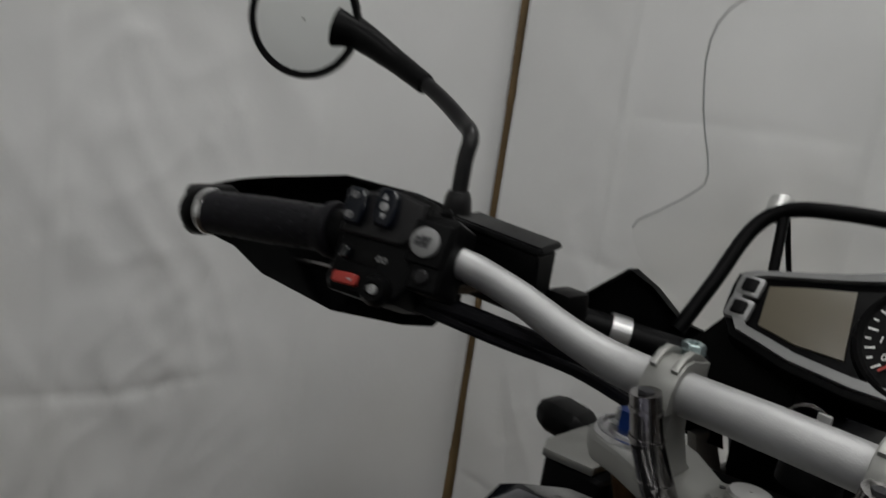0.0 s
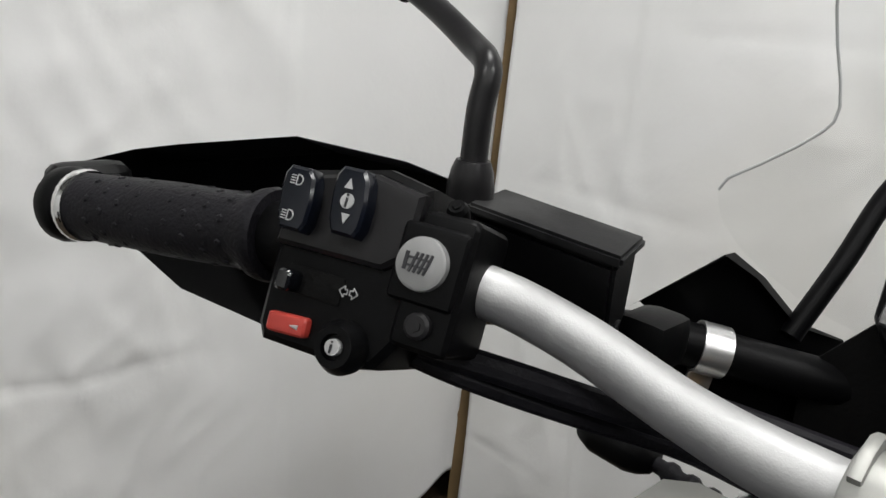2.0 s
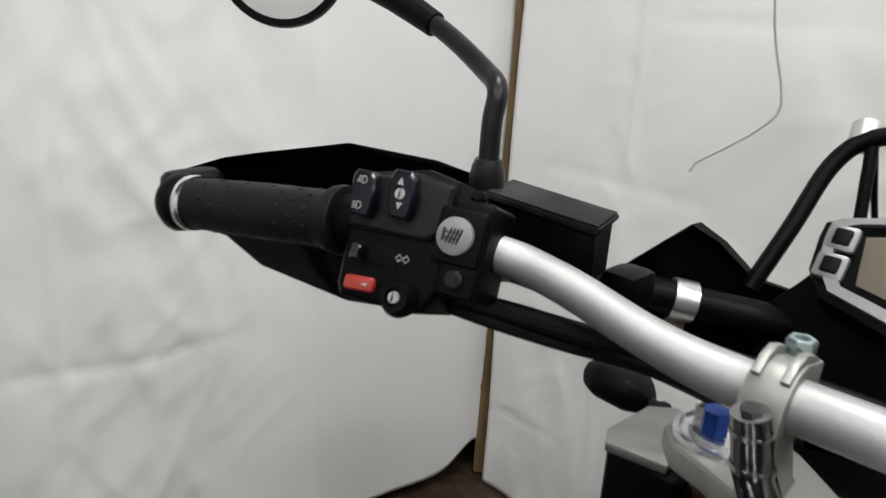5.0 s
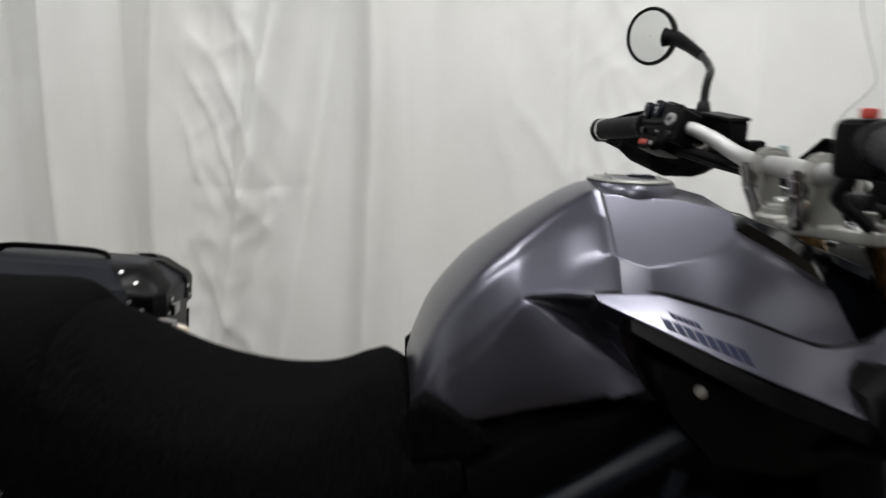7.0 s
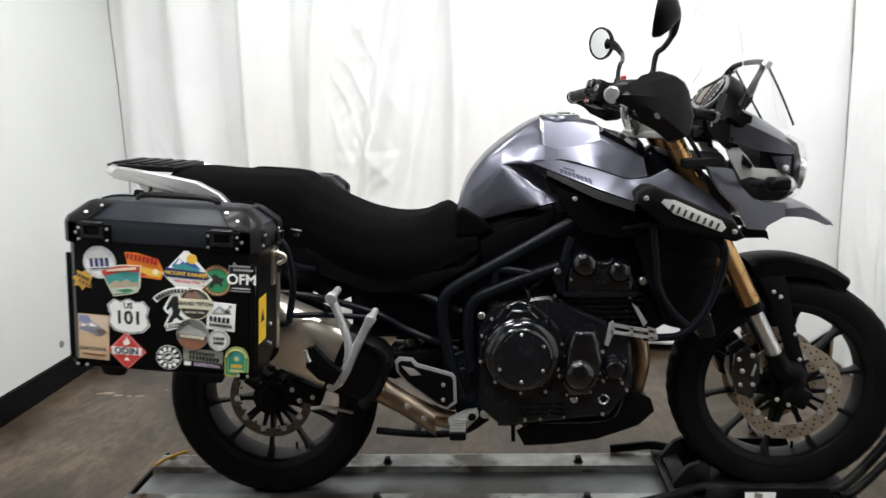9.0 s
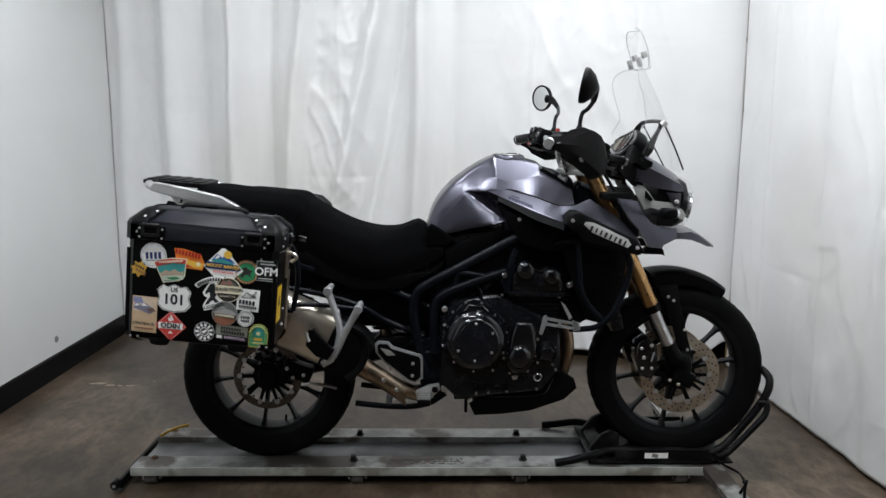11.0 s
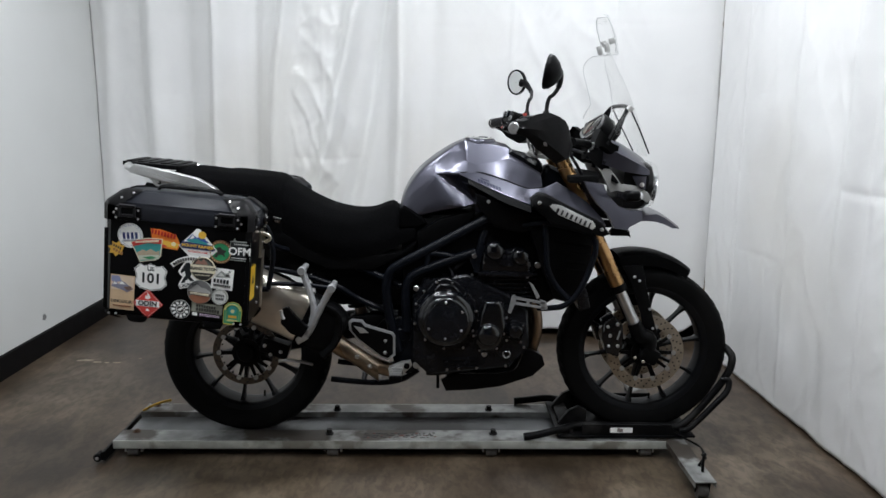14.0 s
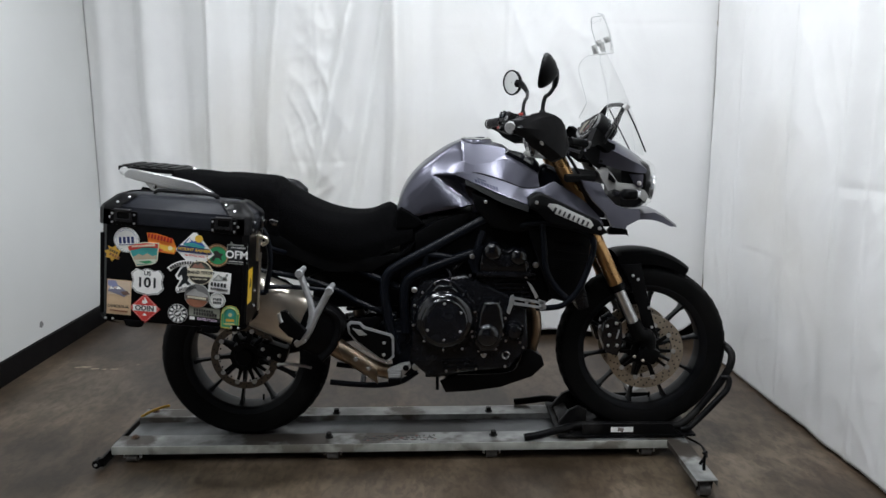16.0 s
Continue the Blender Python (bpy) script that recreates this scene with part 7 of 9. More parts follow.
# arch tube that carries the screen
half = [(1.322, 0.172, 1.155), (1.352, 0.160, 1.205), (1.384, 0.150, 1.255), (1.398, 0.128, 1.279), (1.402, 0.08, 1.287), (1.403, 0, 1.289)]
bm = B()
tube(bm, half + [(x, -y, z) for x, y, z in reversed(half[:-1])], 0.0074, seg=14)
arch = part("screen_arch", bm, M_BLACK, bike, "black tubular screen arch")
for s in (-1, 1):
    bm = B()
    rod(bm, (1.398, s * 0.128, 1.276), (1.378, s * 0.118, 1.205), 0.005)
    part("arch_strut", bm, M_BLACK, arch)
    bm = B()
    rod(bm, (1.40, s * 0.135, 1.272), (1.412, s * 0.138, 1.286), 0.012, seg=18)
    part("screen_knob", bm, M_ALU, arch, "shiny screen adjuster")
    bm = B()
    tube(bm, [(1.41, s * 0.13, 1.276), (1.45, s * 0.125, 1.20), (1.49, s * 0.11, 1.12)], 0.0028, seg=10)
    part("screen_strut", bm, M_BLACK, arch)
# clear screen
SCREEN = [(1.105, 1.510, 0.085, 1.485), (1.15, 1.500, 0.17, 1.40), (1.20, 1.483, 0.222, 1.335), (1.240, 1.468, 0.238, 1.318), (1.262, 1.460, 0.215, 1.322), (1.283, 1.452, 0.190, 1.328), (1.304, 1.444, 0.179, 1.331), (1.36, 1.418, 0.190, 1.318), (1.42, 1.385, 0.188, 1.30), (1.455, 1.366, 0.166, 1.303), (1.474, 1.356, 0.11, 1.320)]
rows = []
for z, xc, w, xe in SCREEN:
    rows.append([Vector((xc + (xe - xc) * abs(t) ** 2.0, t * w, z - 0.0 * abs(t))) for t in [k / 10 - 1 for k in range(21)]])
bm = B()
lines = [spline([r[i] for r in rows], 3) for i in range(21)]
loft(bm, [[ln[j] for ln in lines] for j in range(len(lines[0]))], caps=False, closed=False)
screen = part("windscreen", bm, M_SHEET, bike, "clear acrylic windscreen", angle=60)
screen.visible_shadow = False
rim = [p for p in lines[0] if p.z > 1.235] + [ln[-1] for ln in lines[1:-1]] + [p for p in reversed(lines[-1]) if p.z > 1.235]
bm = B()
tube(bm, rim, 0.0010, seg=6, smooth=1)
part("screen_edge", bm, M_EDGE, screen, "polished edge of the screen")
# add-on deflector
bm = B()
rows = []
for z, xc, w in ((1.475, 1.385, 0.09), (1.49, 1.382, 0.105), (1.53, 1.372, 0.115), (1.57, 1.358, 0.11), (1.60, 1.348, 0.085), (1.607, 1.345, 0.05)):
    rows.append([Vector((xc - 0.028 * abs(t) ** 2, t * w, z)) for t in [k / 6 - 1 for k in range(13)]])
loft(bm, rows, caps=False, closed=False)
defl = part("screen_deflector", bm, M_SHEET, bike, "small clear deflector clipped on the screen", angle=60)
bm = B()
tube(bm, [r[0] for r in rows] + rows[-1][1:-1] + [r[-1] for r in reversed(rows)] + rows[0][-2:0:-1], 0.0013, seg=6, smooth=1)
part("deflector_edge", bm, M_EDGE, defl)
defl.visible_shadow = False
for s in (-1, 1):
    bm = B()
    block(bm, (1.332, s * 0.06, 1.492), (0.016, 0.022, 0.034), 0.005, (0, -18, 0))
    block(bm, (1.348, s * 0.06, 1.516), (0.018, 0.02, 0.022), 0.004, (0, -18, 0))
    part("deflector_clip", bm, M_ALU, defl, "grey deflector clip")

# left switchgear, clutch lever and reservoir
U = Vector((-0.332, 0.942, 0.036)).normalized()
N = Vector((-0.875, -0.322, 0.362))
N = (N - U * N.dot(U)).normalized()
V = N.cross(U)
if V.z < 0:
    V = -V
O = Vector((1.030, 0.268, 1.2295))
SW = Matrix(((U.x, V.x, N.x, O.x), (U.y, V.y, N.y, O.y), (U.z, V.z, N.z, O.z), (0, 0, 0, 1)))


def sw(bm, name, material, label="", parent=None, angle=35):
    bmesh.ops.transform(bm, matrix=SW, verts=bm.verts)
    return part(name, bm, material, parent or switch, label, angle)


bm = B()
slab(bm, [(0.030, 0.012), (0.026, 0.030), (-0.012, 0.038), (-0.034, 0.034), (-0.040, 0.010), (-0.040, -0.028), (-0.030, -0.044), (-0.018, -0.047), (0.026, -0.047), (0.030, -0.040), (0.031, -0.015)], -0.034, 0.019, 0.008, axis="z", seg=3)
bmesh.ops.transform(bm, matrix=SW, verts=bm.verts)
switch = part("switch_housing", bm, M_BLACK, bike, "black left switch housing with rockers and buttons")
# upper half in a paler black: its sheen is put into the colour
bm = B()
slab(bm, [(0.029, -0.005), (-0.024, -0.004), (-0.034, 0.004), (-0.034, 0.030), (-0.010, 0.034), (0.022, 0.027), (0.028, 0.010)], 0.012, 0.024, 0.005, axis="z", seg=3)
sw(bm, "switch_crown", M_CROWN, "upper half of the housing, a paler black for its sheen")
for u, v, w, h in ((0.0185, 0.0150, 0.0165, 0.027), (-0.0060, 0.0190, 0.0170, 0.028)):
    bm = B()
    wing = [(0.30, 0.5), (0.46, 0.36), (0.50, 0.10), (0.47, -0.30), (0.34, -0.5), (-0.30, -0.5), (-0.44, -0.34), (-0.50, 0.0), (-0.46, 0.34), (-0.30, 0.5)]
    slab(bm, [(u + w * a + 0.10 * h * b, v + h * b) for a, b in wing], 0.0205, 0.0326, 0.0032, axis="z", seg=3)
    sw(bm, "rocker_switch", M_ROCK, "black rocker switch")


def glyph(bm_fn, name="switch_symbol", m=None):
    bm = B()
    bm_fn(bm)
    sw(bm, name, m or M_PRINT)


H = 0.0328
for v0 in (0.0225, 0.0075):
    def beam(bm, v0=v0):
        for k in range(4):
            block(bm, (0.0214, v0 + 0.0016 - 0.0011 * k, H), (0.0022, 0.0005, 0.0004), 0)
        pts = [(0.0196, v0 + 0.0021), (0.0196, v0 - 0.0021)] + [(0.0188 - 0.0021 * math.sin(math.pi * k / 8), v0 - 0.0021 * math.cos(math.pi * k / 8)) for k in range(9)]
        n = len(pts)
        for k in range(n):
            a, b = Vector((*pts[k], H)), Vector((*pts[(k + 1) % n], H))
            if (a - b).length > 1e-6:
                rod(bm, a, b, 0.00035, seg=4)
    glyph(beam)
glyph(lambda bm: slab(bm, [(-0.0050, 0.0282), (-0.0030, 0.0240), (-0.0070, 0.0240)], H, H + 0.0004, 0, axis="z"))
glyph(lambda bm: slab(bm, [(-0.0070, 0.0098), (-0.0050, 0.0140), (-0.0090, 0.0140)], H, H + 0.0004, 0, axis="z"))
glyph(lambda bm: lathe(bm, [(0.0001, H + 0.0004), (0.0031, H + 0.0004), (0.0032, H)], (-0.006, 0.019, 0), axis="z", seg=24))
INFO_M = [(-0.006, 0.019, H + 0.0006, 0.0058), (-0.0155, -0.0385, 0.0300, 0.0052)]
bm = B()
lathe(bm, [(0.0055, 0.016), (0.0110, 0.017), (0.0115, 0.022), (0.0085, 0.0285), (0.0055, 0.0285), (0.0050, 0.0262), (0.0001, 0.0262)], (-0.0155, -0.0385, 0), axis="z", seg=32)
sw(bm, "info_button", M_BLACK, "black round info button")
glyph(lambda bm: lathe(bm, [(0.0001, 0.0290), (0.0033, 0.0290), (0.0035, 0.0262)], (-0.0155, -0.0385, 0), axis="z", seg=28))
for u, v, h, sz in INFO_M:
    lettering("i", sz * 1.5, M_INK, "switch_mark", switch, SW @ Matrix.Translation((u, v, h)) @ Matrix.Scale(-1, 4, (1, 0, 0)))
bm = B()
block(bm, (0.0115, -0.0365, 0.0205), (0.0195, 0.0088, 0.007), 0.0025, (0, 0, -4), 3)
sw(bm, "horn_button", M_RED, "red horn button")
bm = B()
rod(bm, (0.009, -0.0365, 0.0240), (0.005, -0.0365, 0.0241), 0.0003, 0.0011, seg=8)
sw(bm, "horn_mark", M_PRINT)
bm = B()
block(bm, (0.0060, -0.0175, 0.0185), (0.028, 0.012, 0.003), 0.001)
sw(bm, "switch_slot", M_TYRE, "dark indicator switch slot")
bm = B()
block(bm, (0.0155, -0.0185, 0.0240), (0.0075, 0.0095, 0.012), 0.003, (0, 0, 0), 3)
sw(bm, "indicator_switch", M_BLACKG, "black indicator slider")
for sx in (-1, 1):
    def arrow(bm, sx=sx):
        c = -0.0115
        pts = [(0.0006, 0.0010), (0.0020, 0.0010), (0.0020, 0.0024), (0.0044, 0), (0.0020, -0.0024), (0.0020, -0.0010), (0.0006, -0.0010)]
        for k in range(7):
            a, b = pts[k], pts[(k + 1) % 7]
            rod(bm, (c + sx * a[0], -0.0165 + a[1], 0.0208), (c + sx * b[0], -0.0165 + b[1], 0.0208), 0.0003, seg=4)
    glyph(arrow)
# clamp of the clutch master cylinder with the heated grip button
bm = B()
block(bm, (-0.0480, -0.003, 0.004), (0.026, 0.056, 0.042), 0.005, (0, 0, 0), 3)
sw(bm, "lever_clamp", M_BLACK, "black lever clamp")
bm = B()
block(bm, (-0.0445, 0.003, 0.022), (0.029, 0.032, 0.010), 0.003, (0, 0, 0), 3)
sw(bm, "button_box", M_BLACK)
bm = B()
lathe(bm, [(0.0001, 0.0310), (0.0094, 0.0308), (0.0106, 0.0300), (0.0109, 0.0262)], (-0.0430, 0.0030, 0), axis="z", seg=40)
sw(bm, "heated_grip_button", M_GREY, "round grey heated grip button")


def coil(bm):
    block(bm, (-0.0370, 0.003, 0.0312), (0.0014, 0.0072, 0.0006), 0)
    block(bm, (-0.0420, 0.0046, 0.0312), (0.0085, 0.0009, 0.0006), 0)
    block(bm, (-0.0420, 0.0014, 0.0312), (0.0085, 0.0009, 0.0006), 0)
    for k in range(4):
        block(bm, (-0.0403 - 0.0021 * k, 0.003, 0.0313), (0.0010, 0.0084, 0.0006), 0, (0, 0, 14))


glyph(coil, m=M_INK)
bm = B()
ring_bolt(bm, (-0.0475, -0.0205, 0.025), 0.0055, 0.004, (0, 0, 1))
sw(bm, "clamp_screw", M_CROWN, "dark metal socket screw")
bm = B()
ring_bolt(bm, (-0.0475, 0.0245, 0.015), 0.0045, 0.008, (0, 0.6, 1))
sw(bm, "clamp_screw", M_BLACK)
# reservoir of the clutch, with a dusty lid
for s in (-1, 1):
    bm = B()
    R0, R1 = Vector((1.100, s * 0.256, 1.228)), Vector((1.120, s * 0.188, 1.219))
    dd = (R1 - R0).normalized()
    ff = Vector((0.95, s * 0.30, 0.0)).normalized()
    loft(bm, [[p + ff * f + Vector((0, 0, z)) for f, z in ((-0.020, 0.018), (0.020, 0.018), (0.018, -0.020), (-0.016, -0.020))] for p in (R0, R0.lerp(R1, 0.5), R1)])
    bmesh.ops.bevel(bm, geom=bm.edges[:], offset=0.002, segments=2, affect="EDGES")
    res = part("fluid_reservoir", bm, M_BLACK, bike, "black fluid reservoir with dusty lid")
    bm = B()
    loft(bm, [[p + ff * f + Vector((0, 0, z)) for f, z in ((-0.022, 0.024), (0.022, 0.024), (0.022, 0.0185), (-0.022, 0.0185))] for p in (R0 - dd * 0.002, R1 + dd * 0.003)])
    bmesh.ops.bevel(bm, geom=bm.edges[:], offset=0.0015, segments=2, affect="EDGES")
    part("reservoir_lid", bm, M_DUSTY, res, "dusty black lid")
    bm = B()
    rod(bm, R0 + ff * -0.005 + Vector((-0.01, s * 0.02, -0.02)), R1 + Vector((0.0, 0, -0.025)), 0.012)
    part("master_cylinder", bm, M_BLACK, res)
    bm = B()
    block(bm, R1 + dd * 0.010 + Vector((0.018, 0, -0.022)), (0.03, 0.026, 0.026), 0.007)
    part("switch_block", bm, M_BLACK, res)
    bm = B()
    tube(bm, [(1.095, s * 0.215, 1.205), (1.090, s * 0.27, 1.188), (1.080, s * 0.34, 1.178), (1.070, s * 0.40, 1.173), (1.064, s * 0.452, 1.165)], [0.008, 0.0065, 0.006, 0.006, 0.008], seg=12, flat=0.6)
    part("hand_lever", bm, M_POSTM if s > 0 else M_SILVER, bike, "dull grey clutch lever" if s > 0 else "silver brake lever")
# right switchgear
bm = B()
block(bm, (1.032, -0.270, 1.222), (0.045, 0.06, 0.058), 0.012, (0, 0, 18), 3)
sr = part("right_switch_housing", bm, M_BLACK, bike, "black right switch housing")
bm = B()
block(bm, (1.018, -0.282, 1.256), (0.010, 0.016, 0.010), 0.003, (0, 0, 18))
part("kill_switch", bm, M_RED, sr, "red engine stop switch")
# cables from the bars
for pts, r in (([(1.040, 0.250, 1.192), (1.058, 0.212, 1.190), (1.085, 0.180, 1.181), (1.118, 0.142, 1.170), (1.165, 0.11, 1.150)], 0.0065),
               ([(1.036, 0.262, 1.190), (1.052, 0.222, 1.183), (1.085, 0.188, 1.170), (1.125, 0.150, 1.156), (1.17, 0.12, 1.13)], 0.0050),
               ([(1.045, -0.225, 1.195), (1.052, -0.19, 1.168), (1.085, -0.155, 1.150), (1.13, -0.13, 1.125), (1.17, -0.10, 1.09)], 0.0075),
               ([(1.128, -0.165, 1.205), (1.16, -0.14, 1.165), (1.22, -0.13, 1.09), (1.30, -0.14, 0.95)], 0.0055),
               ([(1.19, 0.22, 1.145), (1.24, 0.16, 1.128), (1.27, 0.08, 1.118), (1.28, 0, 1.115)], 0.006),
               ([(1.18, 0.20, 1.135), (1.22, 0.14, 1.120), (1.25, 0.06, 1.110)], 0.004)):
    bm = B()
    tube(bm, pts, r, seg=10)
    part("cable", bm, M_RUBBER, bike, "black cable")
# ignition barrel with keys
bm = B()
lathe(bm, [(0.001, 0.03), (0.016, 0.03), (0.02, 0.024), (0.022, 0)], (1.205, 0, 1.115), axis="z", seg=28)
part("ignition_lock", bm, M_BLACK, bike, "black ignition lock")
key = thing("key_ring", (1.215, 0.005, 1.146), "small bright key ring hanging at the ignition lock", "keys")
bm = B()
lathe(bm, [(0.015, -0.001), (0.017, -0.001), (0.017, 0.001), (0.015, 0.001), (0.015, -0.001)], (1.215, 0.012, 1.150), axis="x", seg=32)
part("ring", bm, M_CHROME, key)
bm = B()
block(bm, (1.205, 0.0, 1.152), (0.004, 0.010, 0.030), 0.0015)
part("key", bm, M_ALU, key, "metal key")
bm = B()
block(bm, (1.215, 0.035, 1.128), (0.03, 0.03, 0.012), 0.003, (0, 12, 20))
part("relay_box", bm, M_LID, bike, "grey electric box behind the bar")
bm = B()
slab(bm, [(1.19, -0.20), (1.30, -0.17), (1.34, 0), (1.30, 0.17), (1.19, 0.20), (1.20, 0)], 1.02, 1.045, 0.006, axis="z")
part("cockpit_floor", bm, M_TYRE, bike, "black cover under the instruments")


# ---- panniers ----
TH = radians(5.3)


def pannier(s, label):
    """A black aluminium box with grey lid, corner caps, latches and rivets."""
    M = Matrix.Translation((-0.09, s * 0.54, 0.61 if s < 0 else 0.598)) @ Matrix.Rotation(TH, 4, "Y") @ Matrix.Scale(-s, 4, (0, 1, 0))
    root = thing("pannier", (-0.09, s * 0.42, 0.61), label, "pannier", "panniers on the motorcycle")

    def put(bm, name, material, lab="", parent=None):
        bmesh.ops.transform(bm, matrix=M, verts=bm.verts)
        return part(name, bm, material, parent or root, lab)
    L, D, Z1, Z2 = 0.222, 0.195, 0.312, 0.398
    bm = B()
    rings = []
    for z, ix, iy in ((0.0, 0.022, 0.022), (0.006, 0.008, 0.008), (0.022, 0.0, 0.0), (Z1, 0.0, 0.0)):
        c = 0.018
        rings.append([Vector((x, y, z)) for x, y in ((-L + ix + c, iy), (L - ix - c, iy), (L - ix, iy + c), (L - ix, D - iy - c), (L - ix - c, D - iy), (-L + ix + c, D - iy), (-L + ix, D - iy - c), (-L + ix, iy + c))])
    loft(bm, rings)
    body = put(bm, "case_body", M_CASE, "black aluminium case body")
    bm = B()
    rings = []
    for z, i in ((Z1 + 0.002, -0.004), (Z1 + 0.034, -0.004), (Z1 + 0.040, 0.0), (Z1 + 0.052, 0.002), (Z1 + 0.082, 0.034), (Z2 - 0.004, 0.046), (Z2, 0.052)):
        c = 0.02
        rings.append([Vector((x, y, z)) for x, y in ((-L + i + c, i), (L - i - c, i), (L - i, i + c), (L - i, D - i - c), (L - i - c, D - i), (-L + i + c, D - i), (-L + i, D - i - c), (-L + i, i + c))])
    loft(bm, rings)
    lid = put(bm, "lid", M_LID, "dark grey chamfered lid")
    # corner caps of the lid and of the base with rivets
    for sx in (-1, 1):
        for y0 in (0, D):
            q = 1 if y0 == 0 else -1
            bm = B()
            rows = []
            for z, i in ((Z1 - 0.004, -0.007), (Z1 + 0.042, -0.007), (Z1 + 0.054, -0.002), (Z1 + 0.084, 0.030), (Z2 + 0.003, 0.044)):
                rows.append([Vector((sx * (L - i - 0.062), y0 + q * i, z)), Vector((sx * (L - i - 0.018), y0 + q * i, z)), Vector((sx * (L - i), y0 + q * (i + 0.018), z)), Vector((sx * (L - i), y0 + q * (i + 0.055), z))])
            loft(bm, rows, caps=False, closed=False)
            bmesh.ops.solidify(bm, geom=bm.faces[:], thickness=0.003)
            cap = put(bm, "corner_cap", M_CROWN, "black riveted corner cap")
            for a, b, z, n in ((0.052, -0.007, Z1 + 0.006, (0, -q, 0)), (0.052, -0.007, Z1 + 0.034, (0, -q, 0)), (0.030, -0.007, Z1 + 0.02, (0, -q, 0)), (0.046, 0.010, Z1 + 0.064, (0, -q, 1)), (0.076, 0.024, Z1 + 0.079, (0, -q, 1)), (0.020, 0.004, Z1 + 0.048, (0, -q, 0))):
                bm = B()
                ring_bolt(bm, (sx * (L - a), y0 + q * b, z), 0.0042, 0.0028, n, seg=8)
                put(bm, "rivet", M_SILVER, parent=cap)
            for b, z in ((0.030, Z1 + 0.008), (0.045, Z1 + 0.030)):
                bm = B()
                ring_bolt(bm, (sx * (L + 0.007), y0 + q * b, z), 0.0042, 0.0028, (sx, 0, 0), seg=8)
                put(bm, "rivet", M_SILVER, parent=cap)
            bm = B()
            rows = []
            for z, i in ((-0.004, 0.014), (0.004, 0.002), (0.012, -0.003), (0.022, -0.003)):
                rows.append([Vector((sx * (L - i - 0.042), y0 + q * i, z)), Vector((sx * (L - i - 0.018), y0 + q * i, z)), Vector((sx * (L - i), y0 + q * (i + 0.018), z)), Vector((sx * (L - i), y0 + q * (i + 0.055), z))])
            loft(bm, rows, caps=False, closed=False)
            bmesh.ops.solidify(bm, geom=bm.faces[:], thickness=0.003)
            cap = put(bm, "base_cap", M_BLACK, "black base corner cap")
            for a in (0.018, 0.040):
                bm = B()
                ring_bolt(bm, (sx * (L - a), y0 + q * -0.003, 0.014), 0.0040, 0.0028, (0, -q, 0), seg=8)
                put(bm, "rivet", M_SILVER, parent=cap)
    # latches on the outer side and on the front end
    for x in (-0.150, 0.150):
        bm = B()
        block(bm, (x, -0.008, Z1 + 0.020), (0.078, 0.010, 0.044), 0.003)
        la = put(bm, "lid_latch", M_BLACK, "black lid latch")
        bm = B()
        slab(bm, [(x - 0.026, Z1 + 0.010), (x + 0.026, Z1 + 0.010), (x + 0.026, Z1 + 0.034), (x + 0.018, Z1 + 0.040), (x + 0.018, Z1 + 0.018), (x - 0.018, Z1 + 0.018), (x - 0.018, Z1 + 0.040), (x - 0.026, Z1 + 0.034)], -0.019, -0.012, 0.0016)
        put(bm, "latch_frame", M_CROWN, "raised latch frame", parent=la)
        bm = B()
        block(bm, (x, -0.016, Z1 + 0.043), (0.050, 0.012, 0.010), 0.003, (12, 0, 0))
        put(bm, "latch_lever", M_CROWN, "worn latch lever", parent=la)
        for dx, dz in ((-0.033, 0.032), (0.033, 0.032), (-0.033, 0.006), (0.033, 0.006)):
            bm = B()
            ring_bolt(bm, (x + dx, -0.0128, Z1 + dz), 0.0036, 0.0024, (0, -1, 0), seg=8)
            put(bm, "rivet", M_SILVER, parent=la)
    for x0, x1 in ((-0.150, -0.085), (0.085, 0.150)):
        bm = B()
        slab(bm, [(x0, 0.012), (x1, 0.012), (x1 - 0.008, -0.006), (x1 - 0.020, -0.009), (x0 + 0.020, -0.009), (x0 + 0.008, -0.006)], -0.006, 0.010, 0.003)
        put(bm, "base_foot", M_BLACK, "black moulded foot under the case")
    for x in (-0.216, 0.216):
        bm = B()
        block(bm, (x, -0.0015, Z1 / 2), (0.012, 0.004, Z1 - 0.06), 0.0015)
        put(bm, "edge_profile", M_BLACK, "black edge profile of the case")
    for z in (0.062, 0.150, 0.238):
        bm = B()
        ring_bolt(bm, (-L - 0.0005, 0.02, z), 0.0045, 0.003, (-1, 0, 0), seg=8)
        put(bm, "side_rivet", M_SILVER, parent=body)
    for z in (0.060, 0.110, 0.245, 0.275):
        bm = B()
        ring_bolt(bm, (L + 0.0003, 0.105 + 0.03 * (z > 0.2), z), 0.0052, 0.005, (1, 0, 0), seg=8)
        put(bm, "side_bolt", M_BOLT, parent=body)
    bm = B()
    slab(bm, [(0.118, 0.205), (0.146, 0.205), (0.150, 0.290), (0.138, 0.300), (0.114, 0.290)], L - 0.001, L + 0.006, 0.001, axis="x")
    put(bm, "lock_plate", M_STEEL, "worn steel lock plate")
    bm = B()
    tube(bm, [(L + 0.006, 0.128, 0.286), (L + 0.026, 0.128, 0.280), (L + 0.030, 0.130, 0.268), (L + 0.014, 0.132, 0.256)], 0.0055, seg=10)
    put(bm, "lock_hook", M_STEEL, "bright steel lock hook")
    bm = B()
    block(bm, (L + 0.010, 0.15, Z1 + 0.014), (0.016, 0.034, 0.022), 0.004)
    block(bm, (L + 0.008, 0.15, Z1 - 0.025), (0.012, 0.024, 0.03), 0.003)
    block(bm, (L + 0.006, 0.15, Z1 - 0.07), (0.010, 0.02, 0.026), 0.003)
